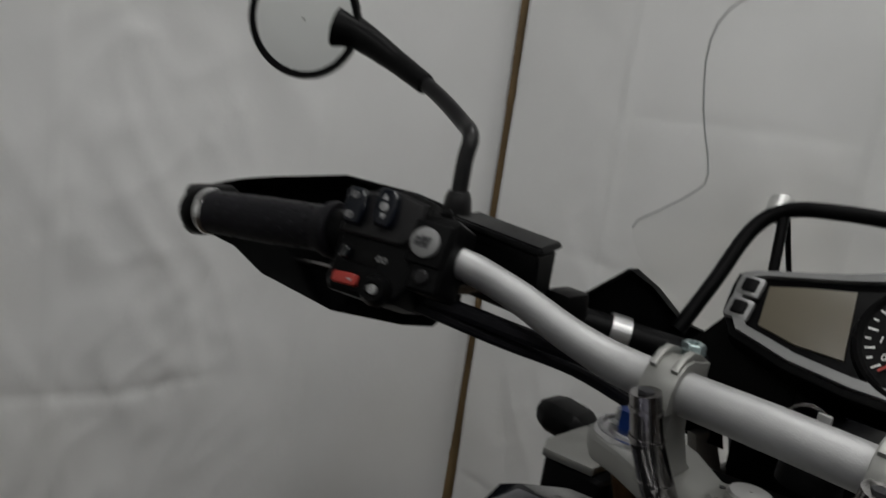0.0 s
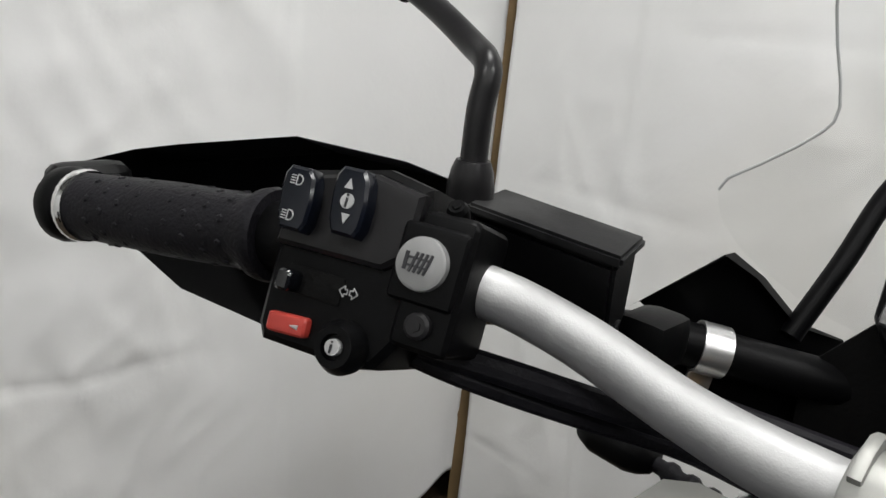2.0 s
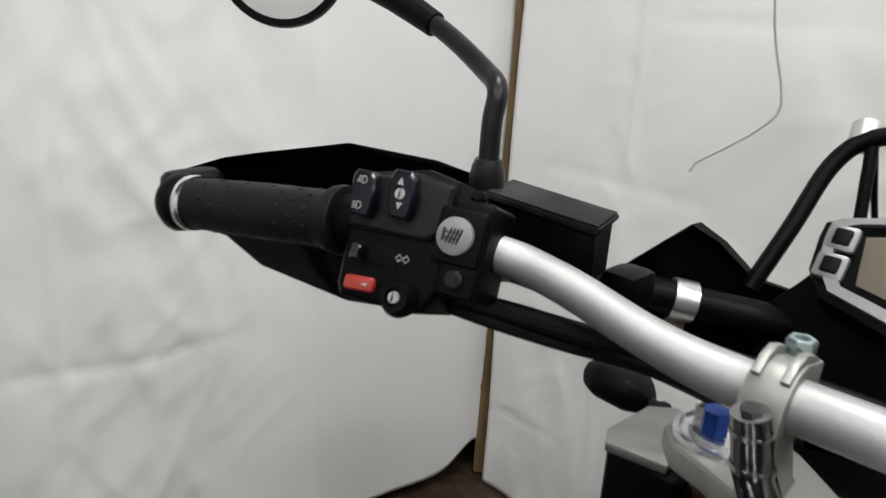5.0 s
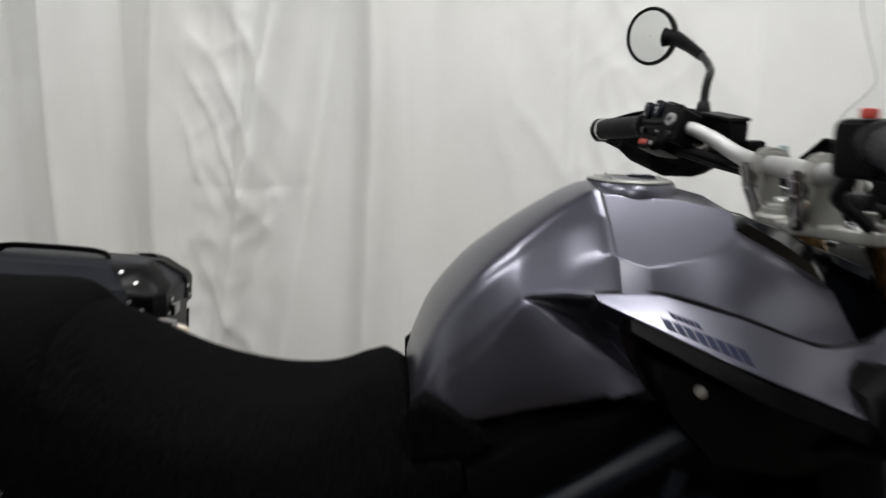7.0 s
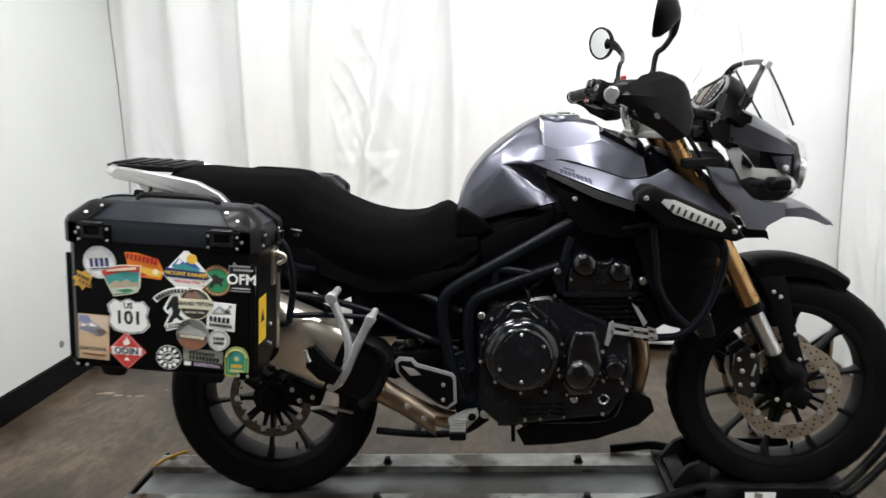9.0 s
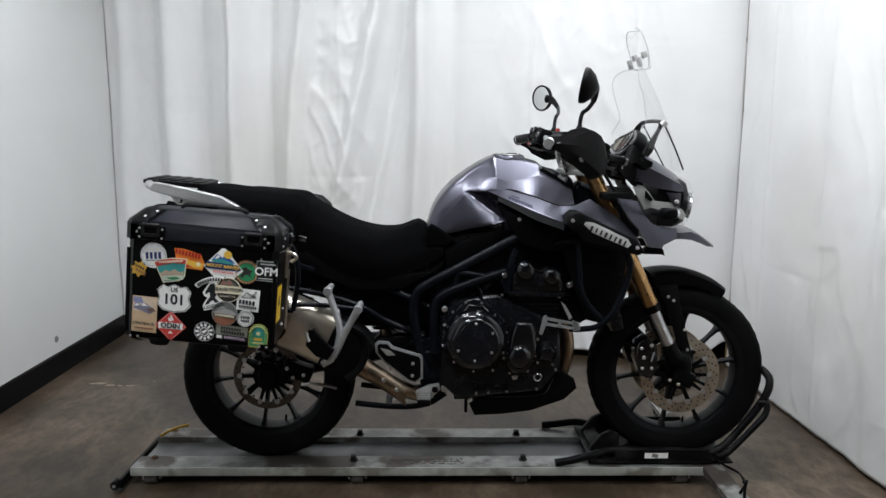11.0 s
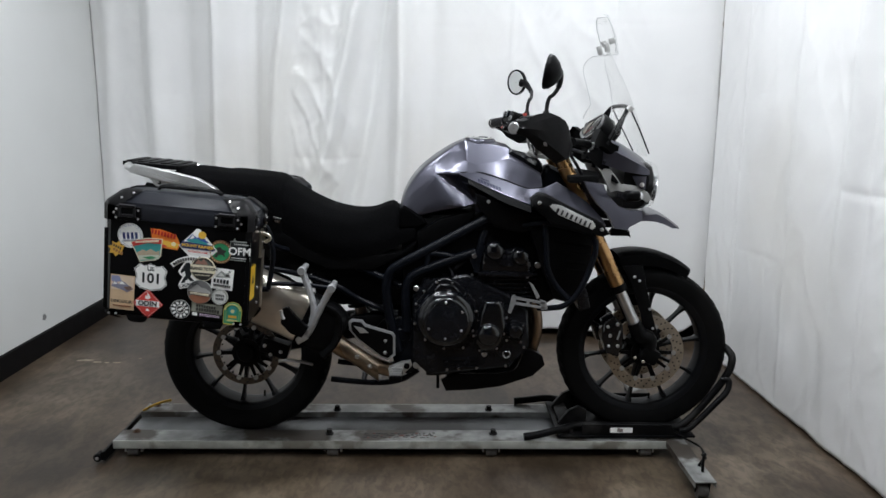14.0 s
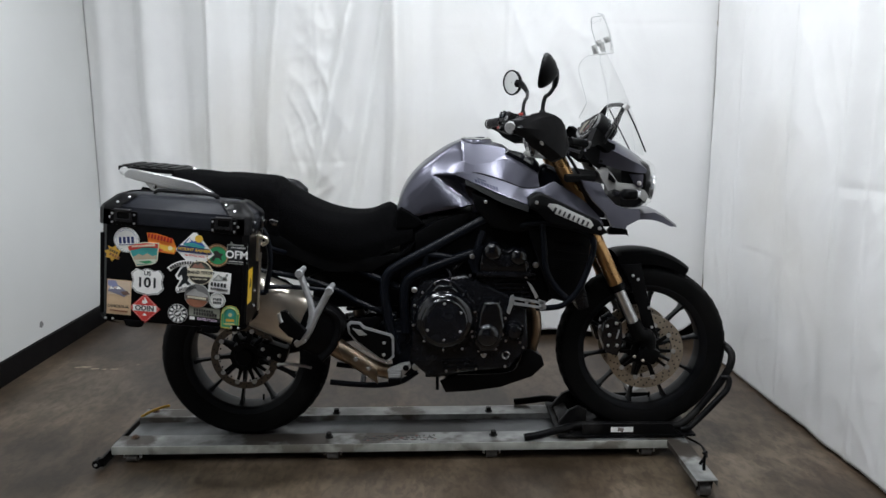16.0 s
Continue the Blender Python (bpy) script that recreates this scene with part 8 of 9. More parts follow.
    put(bm, "lock", M_POSTM, "dark metal lock")
    bm = B()
    slab(bm, [(L - 0.001, 0.03), (L + 0.004, 0.03), (L + 0.004, Z1 - 0.01), (L - 0.001, Z1 - 0.01)], D - 0.035, D - 0.012, 0.001)
    put(bm, "edge_strip", M_STEEL, "bare metal edge strip")
    bm = B()
    tube(bm, [(-0.10, 0.1, Z2 - 0.002), (-0.09, 0.1, Z2 + 0.010), (-0.05, 0.1, Z2 + 0.014), (0.05, 0.1, Z2 + 0.014), (0.09, 0.1, Z2 + 0.010), (0.10, 0.1, Z2 - 0.002)], 0.008, seg=10, flat=0.5)
    put(bm, "carry_handle", M_BLACK, "black strap handle")
    return root, put, M


def flat(bm, pts, h=0.0):
    """A thin printed shape on the outer face; points are along and up the face."""
    slab(bm, pts, -0.0006 - h, -0.0001, 0)
    return bm


def ngon(u, v, r, n=32, rv=None, a0=0.0):
    return [(u + r * math.cos(2 * math.pi * k / n + a0), v + (rv or r) * math.sin(2 * math.pi * k / n + a0)) for k in range(n)]


def rect(u, v, w, h, a=0.0):
    c, s = math.cos(radians(a)), math.sin(radians(a))
    return [(u + x * c - y * s, v + x * s + y * c) for x, y in ((-w / 2, -h / 2), (w / 2, -h / 2), (w / 2, h / 2), (-w / 2, h / 2))]


INKS = {}


def ink(c):
    if c not in INKS:
        INKS[c] = mat("sticker_print", c, 0.4, var=0.06, scale=60, fine=400, bump=0.03, dist=0.0004)
    return INKS[c]


WHITE, BLACK_, REDC, ORANGE, YEL, TEAL, CREAM, BLUE, GREEN, BROWN, GREY = (0.88, 0.88, 0.86), (0.008, 0.012, 0.014), (0.55, 0.05, 0.04), (0.75, 0.2, 0.02), (0.8, 0.5, 0.06), (0.05, 0.3, 0.29), (0.74, 0.69, 0.52), (0.04, 0.10, 0.36), (0.03, 0.25, 0.10), (0.25, 0.11, 0.05), (0.3, 0.32, 0.3)
right_pannier, rp_put, RPM = pannier(-1, "black aluminium pannier with grey lid, covered in stickers")
left_pannier, lp_put, LPM = pannier(1, "black aluminium pannier with grey lid and riveted corners")


def sticker(name, label, layers, words=(), lift=0.0):
    """A sticker: its base sheet with printed shapes on it. layers: (points, colour); words: (text, size, u, v, colour, turn)."""
    base = None
    for k, (pts, colour) in enumerate(layers):
        bm = flat(B(), pts, lift + 0.0003 * k)
        ob = rp_put(bm, name if k == 0 else "printed_shape", ink(colour), label if k == 0 else "", parent=base)
        base = base or ob
    for text, size, u, v, colour, turn in words:
        m = RPM @ Matrix.Translation((u, -0.0008 - lift - 0.0003 * len(layers), v)) @ Matrix.Rotation(radians(90), 4, "X") @ Matrix.Rotation(radians(turn), 4, "Z")
        lettering(text, size, ink(colour), "print", base, m, depth=0.0002, bold=0.025)
    return base


def bars(u, v, w, n, h, a=0):
    """Unreadable writing as a row of plain bars."""
    c, s = math.cos(radians(a)), math.sin(radians(a))
    return [rect(u + (k - (n - 1) / 2) * w / n * c, v + (k - (n - 1) / 2) * w / n * s, w / n * 0.62, h, a) for k in range(n)]


def moved(pts, du, dv):
    return [(u + du, v + dv) for u, v in pts]


def inset(pts, k):
    """The outline shrunk about its middle."""
    cu, cv = sum(p[0] for p in pts) / len(pts), sum(p[1] for p in pts) / len(pts)
    return [(cu + (u - cu) * k, cv + (v - cv) * k) for u, v in pts]


def arc_band(u, v, r0, r1, a0, a1, n=14):
    """A curved band between two radii."""
    outer = [(u + r1 * math.cos(radians(a0 + (a1 - a0) * k / n)), v + r1 * math.sin(radians(a0 + (a1 - a0) * k / n))) for k in range(n + 1)]
    inner_ = [(u + r0 * math.cos(radians(a0 + (a1 - a0) * k / n)), v + r0 * math.sin(radians(a0 + (a1 - a0) * k / n))) for k in range(n + 1)]
    return outer + inner_[::-1]


def ring_bars(u, v, r, n, w, h, a0=0, a1=360):
    """Unreadable writing round a circle."""
    out = []
    for k in range(n):
        a = radians(a0 + (a1 - a0) * (k + 0.5) / n)
        out.append(rect(u + r * math.cos(a), v + r * math.sin(a), w, h, math.degrees(a) + 90))
    return out


NAVY, DARK, OLIVE, SKY, LILAC, GOLD = (0.015, 0.03, 0.13), (0.03, 0.028, 0.026), (0.22, 0.23, 0.18), (0.12, 0.2, 0.42), (0.25, 0.27, 0.45), (0.62, 0.36, 0.05)
# row along the top
c = (-0.144, 0.263)
sticker("sticker", "round white sticker with blue script", [(ngon(*c, 0.0385), WHITE), (ngon(*c, 0.0365), NAVY), (ngon(*c, 0.0355), WHITE), (ngon(*c, 0.0315), BLUE), (ngon(*c, 0.0308), WHITE), *[(p, NAVY) for p in bars(-0.144, 0.263, 0.05, 4, 0.020, 6)], (rect(-0.144, 0.249, 0.044, 0.002, 6), NAVY)])
sticker("sticker", "small ragged yellow sticker", [([(-0.185 + (0.027 if k % 2 else 0.019) * math.cos(2 * math.pi * k / 15), 0.219 + (0.026 if k % 2 else 0.017) * math.sin(2 * math.pi * k / 15)) for k in range(15)], GOLD)] + [(p, DARK) for p in bars(-0.186, 0.226, 0.036, 5, 0.008, -24)] + [(p, BROWN) for p in bars(-0.180, 0.211, 0.034, 4, 0.007, -24)])
sticker("sticker", "orange and yellow landscape sticker", [(moved([(-0.084, 0.312), (-0.055, 0.312), (-0.03, 0.306), (-0.005, 0.299), (0.008, 0.270), (0.0, 0.252), (-0.06, 0.256), (-0.078, 0.28)], 0, -0.021), ORANGE), (moved([(-0.045, 0.280), (0.004, 0.272), (-0.002, 0.257), (-0.055, 0.262)], 0, -0.021), YEL), (ngon(-0.012, 0.249, 0.007, 14), (0.85, 0.75, 0.5)), (moved([(-0.062, 0.272), (-0.03, 0.262), (-0.052, 0.257)], 0, -0.021), REDC)] + [(p, (0.4, 0.02, 0.015)) for p in bars(-0.043, 0.278, 0.078, 8, 0.014, -8)])
fan = [(-0.142, 0.244), (-0.12, 0.255), (-0.09, 0.261), (-0.045, 0.262), (-0.050, 0.206), (-0.066, 0.193), (-0.113, 0.184)]
sticker("sticker", "fan-shaped cream and teal park sticker", [(fan, CREAM), (inset(fan, 0.93), TEAL), ([(-0.139, 0.243), (-0.12, 0.252), (-0.09, 0.258), (-0.048, 0.259), (-0.049, 0.246), (-0.09, 0.245), (-0.134, 0.231)], REDC), ([(-0.123, 0.212), (-0.105, 0.224), (-0.095, 0.219), (-0.08, 0.228), (-0.066, 0.220), (-0.054, 0.224), (-0.054, 0.206), (-0.119, 0.202)], (0.45, 0.36, 0.26)), ([(-0.118, 0.204), (-0.054, 0.212), (-0.055, 0.198), (-0.114, 0.190)], (0.55, 0.6, 0.5)), ([(-0.105, 0.200), (-0.075, 0.206), (-0.062, 0.201), (-0.085, 0.195)], GREEN)] + [(p, CREAM) for p in bars(-0.092, 0.250, 0.072, 13, 0.006, 8)], lift=0.0015)
dia = [(0.004, 0.247), (0.056, 0.303), (0.066, 0.303), (0.122, 0.240), (0.067, 0.186)]
sticker("sticker", "diamond sticker with mountain and sun", [(dia, WHITE), ([(0.026, 0.265), (0.044, 0.286), (0.058, 0.275), (0.072, 0.283), (0.096, 0.262)], BLUE), ([(0.036, 0.270), (0.045, 0.284), (0.052, 0.277), (0.046, 0.272)], WHITE), (ngon(0.074, 0.285, 0.0115, 20), YEL), ([(0.030, 0.268), (0.058, 0.272), (0.094, 0.260), (0.09, 0.256), (0.03, 0.262)], TEAL), ([(0.008, 0.246), (0.014, 0.262), (0.106, 0.256), (0.116, 0.243), (0.108, 0.238), (0.014, 0.241)], NAVY), ([(0.062, 0.205), (0.069, 0.220), (0.076, 0.205)], DARK)], [("MOUNT RAINIER", 0.0128, 0.062, 0.2495, YEL, -2), ("NATIONAL PARK", 0.0078, 0.064, 0.2315, REDC, -2)], lift=0.00175)
c = (0.132, 0.238)
sticker("sticker", "round green sticker with a brown rim", [(ngon(*c, 0.037), BROWN), (ngon(*c, 0.0365), DARK), (ngon(*c, 0.0355), (0.2, 0.10, 0.05)), (ngon(*c, 0.0275), GREEN), ([(0.112, 0.222), (0.122, 0.240), (0.119, 0.250), (0.130, 0.254), (0.138, 0.246), (0.150, 0.244), (0.143, 0.235), (0.146, 0.222), (0.137, 0.230), (0.126, 0.230), (0.121, 0.220)], DARK)] + [(p, (0.45, 0.3, 0.15)) for p in ring_bars(*c, 0.0315, 22, 0.005, 0.003)])
sticker("sticker", "black and white letter sticker", [([(0.160, 0.276), (0.168, 0.276), (0.172, 0.285), (0.178, 0.277), (0.222, 0.277), (0.222, 0.216), (0.160, 0.216)], GREY), ([(0.162, 0.273), (0.220, 0.274), (0.220, 0.219), (0.162, 0.219)], BLACK_), (rect(0.191, 0.224, 0.050, 0.002), WHITE)] + [(p, (0.5, 0.5, 0.5)) for p in bars(0.194, 0.2675, 0.046, 8, 0.0045)], [("OFM", 0.0335, 0.191, 0.245, WHITE, 1)], lift=0.002)
shield = [(-0.128, 0.162), (-0.112, 0.178), (-0.098, 0.172), (-0.079, 0.180), (-0.060, 0.172), (-0.044, 0.176), (-0.030, 0.160), (-0.036, 0.140), (-0.030, 0.118), (-0.046, 0.102), (-0.079, 0.096), (-0.112, 0.103), (-0.128, 0.120), (-0.122, 0.140)]
sticker("sticker", "white highway shield sticker", [(inset(shield, 1.03), WHITE), (inset(shield, 0.99), BLACK_), (inset(shield, 0.95), WHITE)], [("US", 0.0185, -0.079, 0.164, BLACK_, 0), ("101", 0.044, -0.079, 0.134, BLACK_, 0)])
def aside(pts):
    return [(0.038 + 0.9 * (x - 0.050), 0.160 + 0.95 * (y - 0.160)) for x, y in pts]


figure = [(0.040, 0.196), (0.052, 0.199), (0.056, 0.188), (0.066, 0.178), (0.074, 0.158), (0.070, 0.152), (0.060, 0.162), (0.056, 0.152), (0.072, 0.138), (0.080, 0.140), (0.082, 0.134), (0.064, 0.130), (0.050, 0.144), (0.040, 0.138), (0.034, 0.122), (0.022, 0.124), (0.030, 0.140), (0.040, 0.156), (0.036, 0.170), (0.026, 0.160), (0.022, 0.166), (0.030, 0.182)]
c = (0.050, 0.120)
sticker("sticker", "white cut-out sticker with a dark walking shape", [(arc_band(*c, 0.082, 0.097, 62, 136), WHITE), (aside([(0.036, 0.203), (0.057, 0.204), (0.063, 0.190), (0.074, 0.180), (0.082, 0.156), (0.076, 0.146), (0.088, 0.142), (0.086, 0.128), (0.06, 0.122), (0.05, 0.132), (0.040, 0.116), (0.016, 0.118), (0.018, 0.128), (0.030, 0.150), (0.020, 0.156), (0.014, 0.166), (0.026, 0.186)]), WHITE), (aside(figure), BLACK_), (rect(0.042, 0.128, 0.066, 0.017, 16), WHITE)] + [(p, DARK) for p in ring_bars(*c, 0.0895, 13, 0.0045, 0.009, 66, 132)], [("LEGENDS", 0.0142, 0.042, 0.128, BLACK_, 16)], lift=0.0035)
c = (0.081, 0.180)
sticker("sticker", "round dark park sticker with a cream band", [(ngon(*c, 0.0375), CREAM), (ngon(*c, 0.0352), DARK), (arc_band(*c, 0.014, 0.030, 25, 155), (0.10, 0.12, 0.10)), ([(0.055, 0.195), (0.066, 0.210), (0.074, 0.203), (0.083, 0.213), (0.098, 0.195)], (0.3, 0.16, 0.12)), (rect(0.081, 0.181, 0.076, 0.024, 0), CREAM), (rect(0.081, 0.181, 0.074, 0.0015, 0), CREAM)], [("GRAND TETON", 0.0126, 0.081, 0.1815, BLACK_, 1), ("NATIONAL PARK", 0.0060, 0.081, 0.161, CREAM, 1)], lift=0.0045)
c = (0.141, 0.154)
sticker("sticker", "white square sticker with a house drawing", [(rect(*c, 0.066, 0.066, -3), WHITE), ([(0.121, 0.163), (0.137, 0.180), (0.150, 0.172), (0.160, 0.176), (0.166, 0.160), (0.121, 0.158)], GREY), ([(0.126, 0.163), (0.137, 0.175), (0.147, 0.163)], (0.6, 0.6, 0.58)), (rect(0.156, 0.166, 0.010, 0.006), DARK), (ngon(0.163, 0.179, 0.004, 12), GREY)] + [(p, BLACK_) for p in bars(0.138, 0.147, 0.050, 5, 0.012, -3)] + [(p, DARK) for p in bars(0.141, 0.133, 0.054, 9, 0.006, -3)], lift=0.0025)
sticker("sticker", "tall sticker with blue mountains above tan", [(rect(-0.165, 0.082, 0.074, 0.110, -1), (0.62, 0.45, 0.28)), (rect(-0.165, 0.112, 0.068, 0.044, -1), (0.68, 0.55, 0.42)), ([(-0.199, 0.134), (-0.175, 0.134), (-0.168, 0.118), (-0.185, 0.112), (-0.199, 0.118)], LILAC), ([(-0.199, 0.100), (-0.190, 0.118), (-0.176, 0.108), (-0.168, 0.120), (-0.152, 0.110), (-0.132, 0.096), (-0.15, 0.084), (-0.17, 0.092)], (0.22, 0.22, 0.30)), ([(-0.194, 0.106), (-0.189, 0.116), (-0.180, 0.108)], WHITE), ([(-0.174, 0.108), (-0.168, 0.118), (-0.156, 0.108)], WHITE), ([(-0.16, 0.100), (-0.14, 0.104), (-0.132, 0.094), (-0.15, 0.09)], (0.16, 0.10, 0.08))] + [(p, BROWN) for p in bars(-0.165, 0.0395, 0.056, 12, 0.004, -1)], [("DINOSAUR", 0.0128, -0.165, 0.0545, BLACK_, -1)])
sq = ngon(-0.086, 0.053, 0.0475, 4)
sticker("sticker", "red hazard diamond sticker", [(sq, REDC), (inset(sq, 0.93), (0.7, 0.5, 0.48)), (inset(sq, 0.90), REDC), ([(-0.122, 0.063), (-0.050, 0.063), (-0.050, 0.044), (-0.122, 0.044)], WHITE), ([(-0.094, 0.070), (-0.093, 0.080), (-0.088, 0.077), (-0.087, 0.090), (-0.080, 0.080), (-0.077, 0.072), (-0.086, 0.067)], WHITE), ([(-0.093, 0.030), (-0.079, 0.030), (-0.086, 0.039)], WHITE)], [("ODIN", 0.0225, -0.086, 0.0535, BLACK_, 0)])
c = (0.074, 0.107)
sticker("sticker", "round grey and brown sticker with a peak", [(ngon(*c, 0.038), GREY), (ngon(*c, 0.0365), (0.16, 0.16, 0.16)), ([(0.040, 0.110), (0.058, 0.124), (0.066, 0.132), (0.078, 0.122), (0.092, 0.120), (0.108, 0.110), (0.106, 0.100), (0.042, 0.100)], (0.36, 0.36, 0.35)), (arc_band(*c, 0.012, 0.0365, 205, 335), (0.28, 0.12, 0.07)), (rect(0.074, 0.101, 0.070, 0.011, -3), (0.12, 0.1, 0.09))] + [(p, CREAM) for p in bars(0.074, 0.1015, 0.058, 10, 0.0065, -3)], lift=0.005)
c = (0.136, 0.097)
sticker("sticker", "small round white sticker", [(ngon(*c, 0.025), WHITE), (ngon(*c, 0.0215), GREY), (ngon(*c, 0.0205), WHITE)] + [(p, BLACK_) for p in bars(0.136, 0.101, 0.028, 5, 0.0075)] + [(p, BLACK_) for p in bars(0.136, 0.0905, 0.026, 5, 0.007)] + [(p, GREY) for p in ring_bars(*c, 0.0232, 24, 0.003, 0.002)], lift=0.003)
c = (0.015, 0.045)
sticker("sticker", "round black sticker with white ring", [(ngon(*c, 0.030), WHITE), (ngon(*c, 0.0288), BLACK_), (ngon(*c, 0.0135), WHITE), (ngon(*c, 0.011), DARK), (rect(0.017, 0.047, 0.012, 0.006, 30), WHITE), (rect(0.012, 0.043, 0.010, 0.004, -20), WHITE)] + [(p, WHITE) for p in ring_bars(*c, 0.021, 11, 0.006, 0.009)])
sticker("sticker", "grey name strip", [(rect(0.097, 0.055, 0.096, 0.031, -3), OLIVE), (rect(0.097, 0.055, 0.090, 0.026, -3), (0.3, 0.31, 0.26))] + [(p, DARK) for p in bars(0.094, 0.0605, 0.062, 8, 0.008, -3)] + [(p, DARK) for p in bars(0.100, 0.0495, 0.074, 9, 0.009, -3)])
sticker("sticker", "narrow black strip with pale lettering", [(rect(0.098, 0.0325, 0.098, 0.012, -3), BLACK_), (rect(0.060, 0.0345, 0.016, 0.010, -3), WHITE)], [("EXPEDITION", 0.0108, 0.106, 0.032, (0.75, 0.6, 0.78), -3)])
arch_ = moved([(0.148, 0.022), (0.148, 0.068), (0.152, 0.082), (0.162, 0.092), (0.178, 0.096), (0.193, 0.092), (0.202, 0.082), (0.206, 0.068), (0.204, 0.020)], 0, -0.012)
sticker("sticker", "tall green and yellow sticker", [(arch_, (0.5, 0.42, 0.08)), (inset(arch_, 0.92), (0.05, 0.30, 0.14)), (inset(arch_, 0.74), (0.3, 0.42, 0.12)), (inset(arch_, 0.68), (0.04, 0.26, 0.16)), (ngon(0.177, 0.058, 0.013, 20), TEAL), (ngon(0.177, 0.054, 0.006, 14), (0.6, 0.6, 0.3)), (rect(0.177, 0.036, 0.026, 0.008), GOLD), (rect(0.177, 0.024, 0.030, 0.006), (0.5, 0.5, 0.2))] + [(p, (0.65, 0.6, 0.25)) for p in ring_bars(0.177, 0.052, 0.0245, 11, 0.004, 0.004, 10, 170)])
# warning label on the front end of the case
bm = B()
slab(bm, [(0.02, 0.085), (0.075, 0.085), (0.075, 0.195), (0.02, 0.195)], 0.2224, 0.2232, 0, axis="x")
wl = rp_put(bm, "warning_label", ink((0.72, 0.46, 0.02)), "yellow warning label")
bm = B()
slab(bm, [(0.034, 0.135), (0.061, 0.135), (0.0475, 0.165)], 0.2232, 0.2238, 0, axis="x")
rp_put(bm, "warning_sign", ink(BLACK_), parent=wl)

# pannier racks on the bike
for s in (-1, 1):
    bm = B()
    tube(bm, [(0.15, s * 0.30, 0.66), (0.17, s * 0.30, 0.80), (0.12, s * 0.30, 0.90), (-0.10, s * 0.295, 0.93), (-0.26, s * 0.295, 0.92), (-0.30, s * 0.295, 0.80), (-0.27, s * 0.295, 0.68), (0.0, s * 0.30, 0.66), (0.15, s * 0.30, 0.66)], 0.009, seg=10)
    pr = part("pannier_rack", bm, M_FRAME, bike, "black tubular pannier rack")
    bm = B()
    tube(bm, [(0.15, s * 0.30, 0.68), (0.25, s * 0.25, 0.665), (0.345, s * 0.215, 0.645)], 0.008, seg=10)
    part("rack_stay", bm, M_FRAME, pr)
    bm = B()
    tube(bm, [(0.16, s * 0.30, 0.82), (0.18, s * 0.26, 0.80), (0.20, s * 0.20, 0.78)], 0.009, seg=10)
    part("rack_stay", bm, M_FRAME, pr)
    bm = B()
    block(bm, (0.185, s * 0.29, 0.90), (0.03, 0.024, 0.018), 0.005, (0, 15, 0))
    part("rack_knob", bm, M_POSTM, pr, "dull metal rack fastener")
    # rear indicators
    bm = B()
    tube(bm, [(-0.30, s * 0.12, 0.94), (-0.32, s * 0.18, 0.95), (-0.325, s * 0.22, 0.95)], [0.008, 0.010, 0.02], seg=12)
    part("rear_indicator", bm, M_BLACK, bike, "black rear indicator")

# ---- wheel dolly and chock ----
dolly = thing("wheel_dolly", (0.55, 0, FLOOR), "low galvanised motorcycle dolly on small casters", "dolly")
ZT = 0.050
for s in (-1, 1):
    y0, y1 = (-0.185, -0.090) if s < 0 else (0.082, 0.165)
    bm = B()
    ys = (y0, y1) if s < 0 else (y1, y0)
    # a folded channel: outer lip, flat top, inner wall
    o, i = ys
    d = 1 if s < 0 else -1
    slab(bm, [(o, ZT - 0.030), (o, ZT), (i, ZT), (i, 0.026), (i - d * 0.004, 0.026), (i - d * 0.004, ZT - 0.004), (o + d * 0.004, ZT - 0.004), (o + d * 0.004, ZT - 0.030)], -0.475, 1.60, 0.001, axis="x")
    part("rail", bm, M_RAIL, dolly, "worn galvanised rail")
    bm = B()
    block(bm, (0.5625, o - d * 0.0012, ZT - 0.0155), (2.076, 0.0050, 0.0310), 0.0016)
    part("rail_lip", bm, M_LIP, dolly, "bright worn outer lip of the rail")
    # added black strip: stands in for the shade in the open gap below
    bm = B()
    block(bm, (0.56, (y0 + y1) / 2 + d * 0.012, 0.006), (2.02, 0.020, 0.034), 0.002)
    part("under_rail_shade", bm, M_CHOCK, dolly, "black strip standing in for the shade under the rail")
    for x in (0.322, 0.948):
        bm = B()
        rod(bm, (x, (y0 + y1) / 2 + 0.015 * d, ZT), (x, (y0 + y1) / 2 + 0.015 * d, ZT + 0.018), 0.011, seg=6)
        rod(bm, (x, (y0 + y1) / 2 + 0.015 * d, ZT), (x, (y0 + y1) / 2 + 0.015 * d, ZT + 0.003), 0.016, seg=14)
        part("rail_bolt", bm, M_CHOCK, dolly, "dark rail bolt")
    for x in (-0.410, 0.340, 0.938, 1.524):
        yc = (y0 + y1) / 2 - d * 0.022
        bm = B()
        rod(bm, (x - 0.02, yc, FLOOR + 0.019), (x + 0.02, yc, FLOOR + 0.019), 0.019, seg=20)
        cw = part("caster_wheel", bm, M_CASTER, dolly, "small worn grey caster")
        bm = B()
        for e in (-0.024, 0.024):
            slab(bm, [(yc - 0.014, ZT - 0.012), (yc + 0.014, ZT - 0.012), (yc + 0.006, FLOOR + 0.012), (yc - 0.006, FLOOR + 0.012)], x + e - 0.002, x + e + 0.002, 0.0005, axis="x")
        part("caster_fork", bm, M_CHOCK, cw)
        for e in (-1, 1):
            bm = B()
            rod(bm, (x + e * 0.024, yc, FLOOR + 0.019), (x + e * 0.034, yc, FLOOR + 0.019), 0.0065, seg=6)
            part("axle_nut", bm, M_BOLT, cw)
